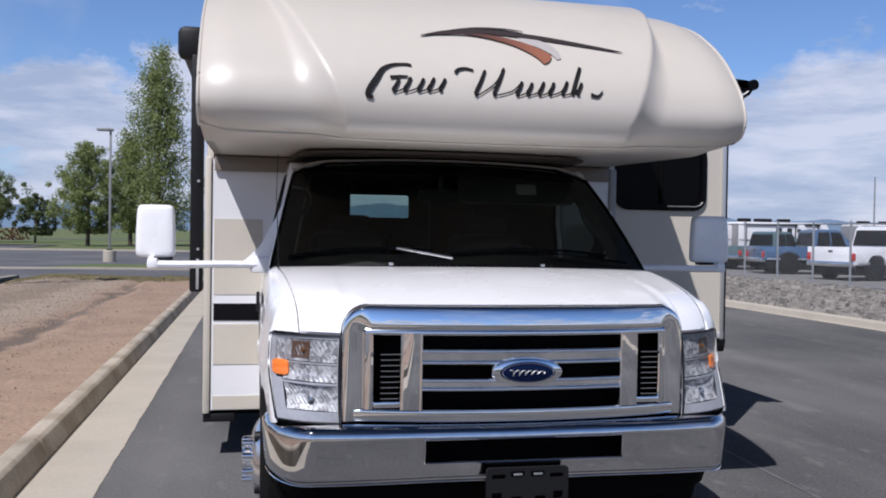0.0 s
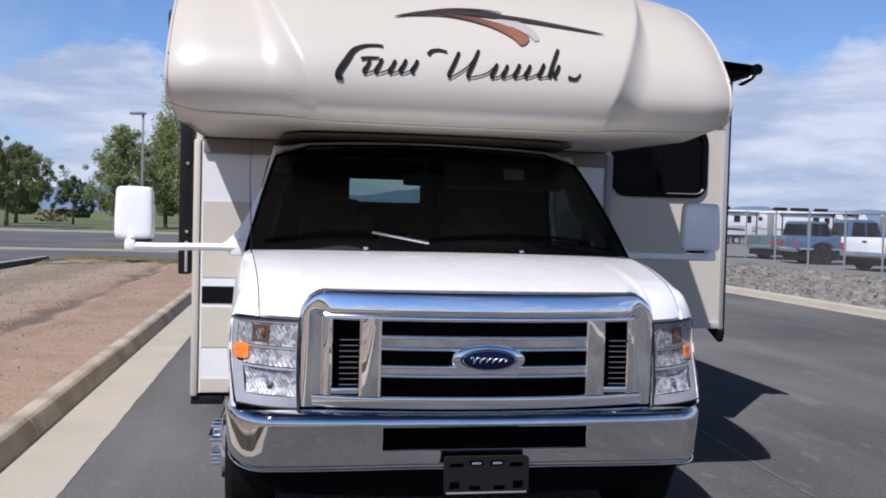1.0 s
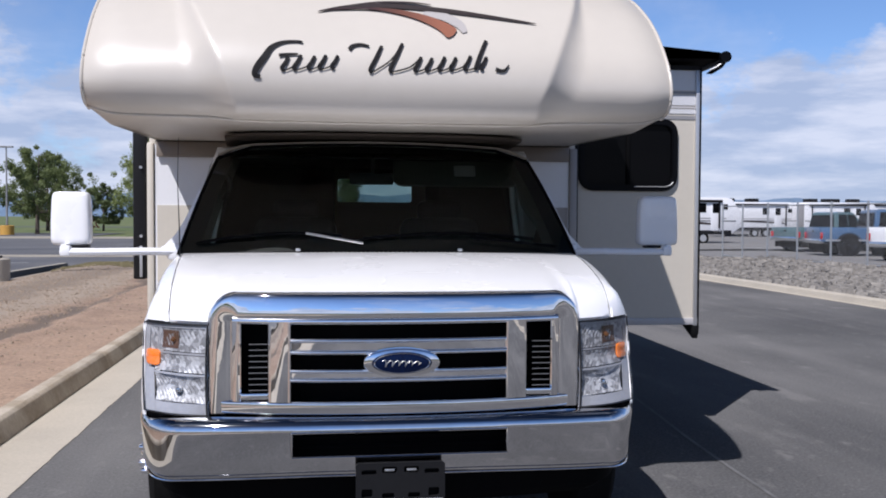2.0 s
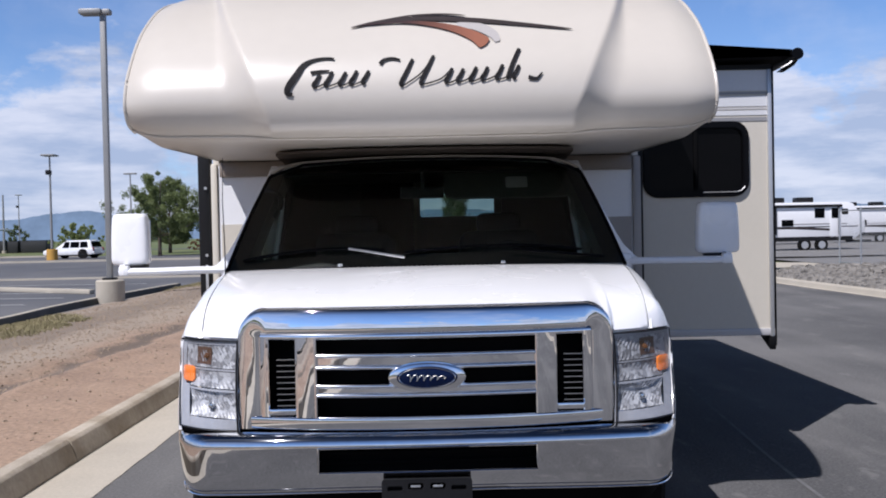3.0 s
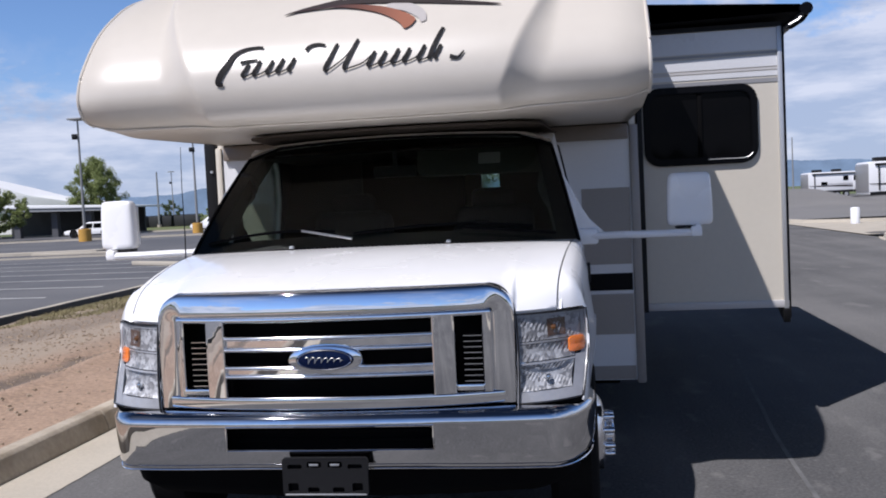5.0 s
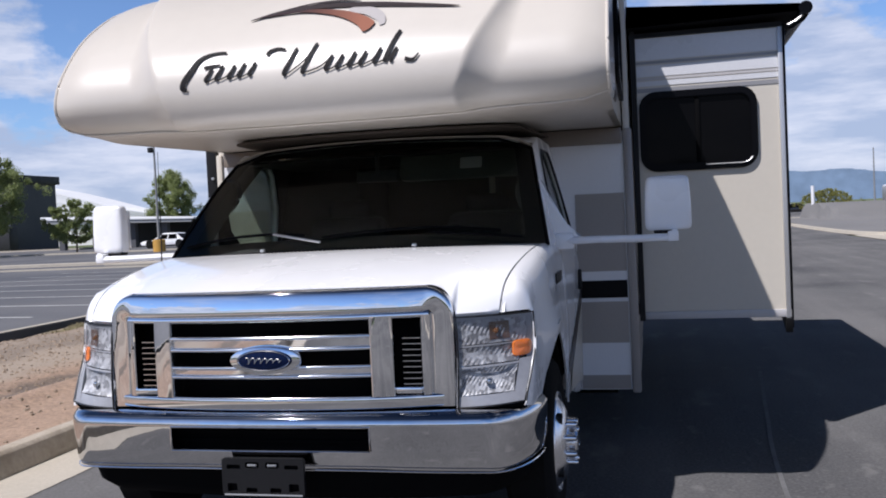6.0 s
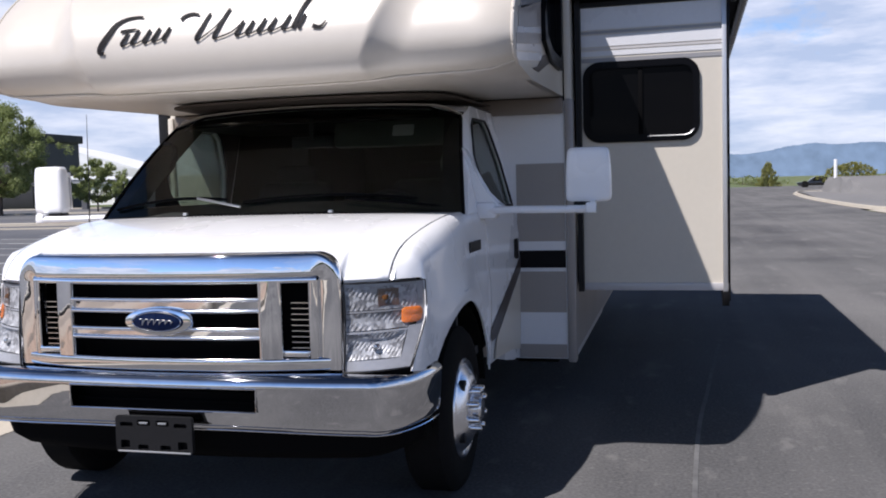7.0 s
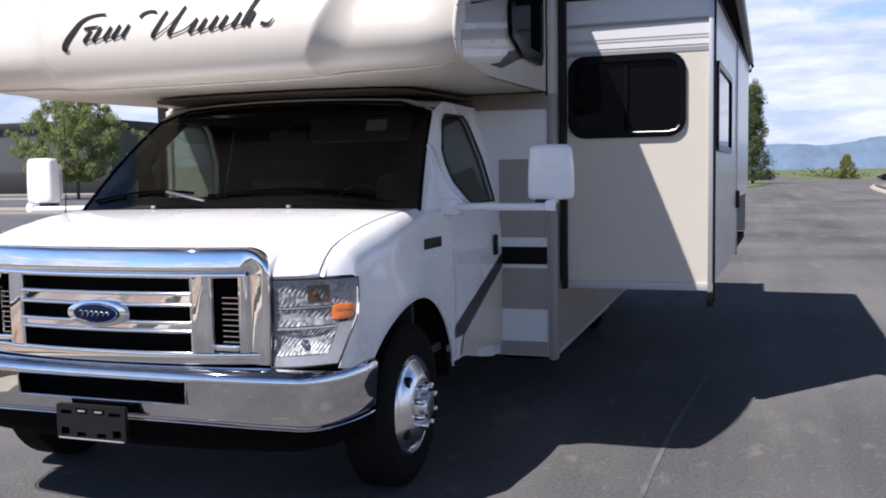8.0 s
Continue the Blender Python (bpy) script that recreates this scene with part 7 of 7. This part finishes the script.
# ---- trees ----
def tree(name, x, y, h, crown, mat, label, seed, leaf=0.20, count=5200, trunk=0.16, clear=0.14, limbs=26, lean=0.0, steep=0.12, fill=2):
    """A tapered trunk with limbs and a crown of many leaf clumps; crown(t) gives the crown's radius at height share t."""
    r = random.Random(seed)
    t = thing(name, (x, y, -0.06), label, "tree", "trees")
    bm = bmesh.new()
    top = h * 0.92
    tube(bm, [(0, 0, 0), (0.03, 0.02, h * 0.3), (lean * 0.5, 0.05, h * 0.6), (lean, 0, top)], trunk, 8, 0.02)
    tips = []
    for k in range(limbs):
        f = clear + (0.95 - clear) * (k + r.random()) / limbs
        a = k * 2.4 + r.uniform(-0.4, 0.4)
        rad = crown(f) * r.uniform(0.55, 1.0)
        z0 = h * max(clear * 0.8, f - steep - 0.10 * rad / max(0.5, h * 0.3))
        p0 = Vector((lean * f, 0, z0))
        p1 = Vector((rad * math.cos(a), rad * math.sin(a), h * f))
        mid = p0.lerp(p1, 0.5) + Vector((0, 0, -0.04 * h * r.random()))
        tube(bm, [p0, mid, p1], trunk * 0.35 * (1.1 - f), 5, 0.008)
        tips += [mid, p1, p0.lerp(p1, 0.75), p1]
    part("trunk", bm, M_BARK, t, "brown tapered trunk and limbs")
    verts, faces = [], []
    clumps = []
    for p in tips:
        for _ in range(2):
            clumps.append((p + Vector((r.gauss(0, 0.22), r.gauss(0, 0.22), r.gauss(0, 0.30))) * (h / 9), r.uniform(0.26, 0.66) * h / 9))
    for k in range(limbs * fill):
        f = clear + (1.0 - clear) * r.random() ** 0.9
        a = r.random() * 6.283
        rad = crown(f) * math.sqrt(r.random()) * r.uniform(0.75, 1.08)
        clumps.append((Vector((rad * math.cos(a), rad * math.sin(a), h * f)), r.uniform(0.25, 0.7) * h / 9))
    leaf *= 0.72
    for _ in range(int(count * 4.6)):
        c, s = clumps[r.randrange(len(clumps))]
        d = Vector((r.gauss(0, 1), r.gauss(0, 1), r.gauss(0, 1))).normalized() * s * r.random() ** 0.4
        p = c + d
        if p.z < h * clear * 0.75:
            continue
        n = (d.normalized() + Vector((r.gauss(0, 0.5), r.gauss(0, 0.5), r.gauss(0.2, 0.5)))).normalized()
        u = n.cross(Vector((r.gauss(0, 1), r.gauss(0, 1), r.gauss(0, 1)))).normalized()
        v = n.cross(u)
        w = leaf * r.uniform(0.5, 1.1)
        i = len(verts)
        verts += [p - u * w * 0.5, p + v * w * 0.32, p + u * w * 0.55, p - v * w * 0.3]
        faces.append((i, i + 1, i + 2, i + 3))
    m = bpy.data.meshes.new("crown")
    m.from_pydata([tuple(v) for v in verts], [], faces)
    m.materials.append(mat)
    o = new("crown", m)
    o.parent = t
    tagged(o, "leafy crown with gaps")
    return t


def oval(r, lo=0.12, peak=0.45):
    return lambda f: r * max(0.0, math.sin(math.pi * ((f - lo) / (1.0 - lo)) ** (0.69 / -math.log(max(0.05, (peak - lo) / (1 - lo))) if peak > lo else 1.0))) ** 0.75 if f > lo else 0.2


def column(r):
    return lambda f: r * (0.35 + 0.65 * smooth(0.05, 0.3, f)) * (1 - smooth(0.55, 1.03, f) * 0.85)


tree("poplar_tree", -8.6, 86, 18.0, lambda f: 3.4 * smooth(0.03, 0.16, f) * (1 - 0.42 * smooth(0.25, 0.62, f)) * (1 - 0.8 * smooth(0.6, 1.02, f)) + 0.2, M_LEAF, "tall upright poplar with gappy green foliage", 11, 0.34, 6400, 0.3, 0.10, 64, 0.0, 0.24, 1)
tree("poplar_tree", -11.2, 88, 10.5, column(2.2), M_LEAF, "younger poplar beside the tall one", 12, 0.30, 4200, 0.2, 0.14, 34, 0.0, 0.22, 1)
tree("broadleaf_tree", -13.7, 81, 8.6, oval(3.3), M_LEAF, "rounded green tree on the grass", 13, 0.28, 6400, 0.18, 0.16, 40, 0.0, 0.20, 2)
tree("broadleaf_tree", -20.9, 95, 4.7, oval(2.2), M_LEAFDARK, "small dark green tree on the grass", 14, 0.26, 3000, 0.12, 0.2, 20)
tree("broadleaf_tree", -26.2, 95, 7.6, oval(3.9), M_LEAFDARK, "wide dark green tree on the grass", 15, 0.28, 6000, 0.2, 0.16, 34)
tree("broadleaf_tree", -21.9, 77, 7.0, oval(4.5, 0.24, 0.6), M_LEAFMID, "broad spreading tree beyond the car park", 16, 0.25, 5200, 0.18, 0.30, 26, 0.2, 0.30, 1)
tree("broadleaf_tree", -48.2, 91, 8.0, oval(3.2, 0.12, 0.45), M_LEAF, "rounded tree behind the canopy", 17, 0.28, 7500, 0.18, 0.14, 36)
tree("small_tree", -43.6, 67, 4.4, oval(3.0, 0.22, 0.55), M_LEAF, "small round tree at the lot edge", 18, 0.22, 5200, 0.08, 0.24, 24)
tree("broadleaf_tree", -47.6, 60.5, 8.6, oval(5.2, 0.22, 0.55), M_LEAF, "round leafy tree before the dark building", 19, 0.26, 10000, 0.14, 0.22, 44)
tree("bush", -42.9, 112, 3.7, oval(2.6, 0.02, 0.4), M_LEAF, "light green shrub beyond the lot", 20, 0.26, 2600, 0.06, 0.04, 16)
tree("bush", -67, 150, 4.2, oval(2.8, 0.02, 0.4), M_LEAFDARK, "dark shrub by the far poles", 21, 0.26, 2200, 0.06, 0.04, 14)
tree("bush", -41.2, 112, 3.4, oval(2.2, 0.02, 0.4), M_LEAF, "light green shrub by the crossover", 22, 0.26, 2200, 0.06, 0.04, 14)
tree("bush", -27.0, 112, 1.5, oval(2.4, 0.02, 0.4), M_LEAFRED, "low reddish shrub on the far grass", 33, 0.16, 2600, 0.05, 0.04, 20)
tree("conifer_tree", 3.5, 95, 10.2, lambda f: 1.7 * (1.05 - f) + 0.25, M_LEAFDARK, "dark upright tree beside the road end", 23, 0.26, 5200, 0.16, 0.06, 36)
tree("bush", 16.3, 150, 1.2, oval(4.2, 0.02, 0.35), M_LEAF, "light green bush at the road end", 24, 0.16, 6500, 0.06, 0.03, 60)
tree("bush", 23.4, 122, 1.1, oval(4.6, 0.02, 0.4), M_LEAF, "green bush beyond the far kerb", 25, 0.24, 2600, 0.06, 0.03, 16)
tree("bush", 28.9, 124, 1.3, oval(4.4, 0.02, 0.4), M_LEAF, "yellow-green bush beyond the far kerb", 26, 0.24, 2400, 0.06, 0.03, 16)
tree("bush", 18.7, 91, 2.5, oval(3.2, 0.02, 0.45), M_LEAFLIGHT, "yellow-green bush behind the mound", 31, 0.13, 9000, 0.05, 0.04, 80)
tree("bush", 15.1, 130, 3.3, lambda f: 1.9 * (1.05 - f) + 0.12, M_LEAFLIGHT, "small pointed bush at the road end", 32, 0.15, 4200, 0.05, 0.04, 36)
tree("bush", 15.9, 190, 1.8, oval(6.0, 0.02, 0.4), M_LEAF, "light bush on the far verge", 27, 0.3, 1600, 0.06, 0.03, 14)
tree("bush", 3.4, 180, 1.5, oval(6.0, 0.02, 0.4), M_LEAF, "low bush on the far verge", 28, 0.3, 1600, 0.06, 0.03, 14)
slab("road_island", [(0.5, 74), (3.3, 78), (4.8, 90), (5.4, 108), (1.2, 118)], 0.06, M_GRASS, "grass island at the road end", "structure", 0.1)
slab("cross_road", rect(-60, 120, 126, 134), -0.03, M_LOT, "grey road crossing far ahead")

# ---- hills ----
def ridge(name, dist, base, amp, seed, mat, label):
    rows = [[], []]
    for k in range(1001):
        a = radians(-75 + 150 * k / 1000)
        tx = math.tan(a)
        h = base + amp * (0.55 * noise.noise(Vector((tx * 6.0, seed, 0))) + 0.42 * noise.noise(Vector((tx * 17, seed, 1))) + 0.07 * noise.noise(Vector((tx * 60, seed, 2))) + 0.05 * noise.noise(Vector((tx * 210, seed, 4))))
        h += 42 * math.exp(-((tx + 0.433) / 0.06) ** 2) + 25 * math.exp(-((tx - 0.155) / 0.06) ** 2) + 14 * math.exp(-((tx - 0.01) / 0.05) ** 2) + 31 * math.exp(-((tx - 0.247) / 0.06) ** 2)
        rows[0].append((dist * tx * 0.9, dist, -5))
        rows[1].append((dist * tx * 0.9, dist + 60, max(20.0, h) * dist / 3000))
    bm = sheet(bmesh.new(), rows)
    return tagged(part(name, bm, mat, None), label, "hills", "", "structure")


ridge("backdrop", 2900, 68, 36, 3.0, M_HILL, "hills along the horizon, coloured blue for haze")
# second ridge is out of view, added to close the horizon in reflections
o = ridge("backdrop", 2900, 60, 30, 9.0, M_HILL, "unseen hills behind the camera, coloured blue for haze")
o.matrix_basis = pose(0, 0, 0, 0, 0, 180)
# tree belt out of view, added to give the chrome a dark horizon line
verts, faces = [], []
for _ in range(9000):
    x, y = rng.uniform(-120, 130), -72 + rng.gauss(0, 3.0)
    z = rng.uniform(0, 1) ** 1.4 * (4.2 + 2.2 * noise.noise(Vector((x * 0.07, 0, 3))))
    a, w = rng.random() * 6.283, rng.uniform(0.5, 1.1)
    dx, dy = math.cos(a) * w, math.sin(a) * w
    k = len(verts)
    verts += [(x - dx, y - dy, z), (x + dx * 0.2, y, z - w * 0.6), (x + dx, y + dy, z + 0.1), (x, y, z + w * 0.8)]
    faces.append((k, k + 1, k + 2, k + 3))
m = bpy.data.meshes.new("unseen_tree_belt")
m.from_pydata(verts, [], faces)
m.materials.append(M_LEAFDARK)
tagged(new("unseen_tree_belt", m), "unseen belt of dark green trees added behind the camera", "far trees", "", "stuff")
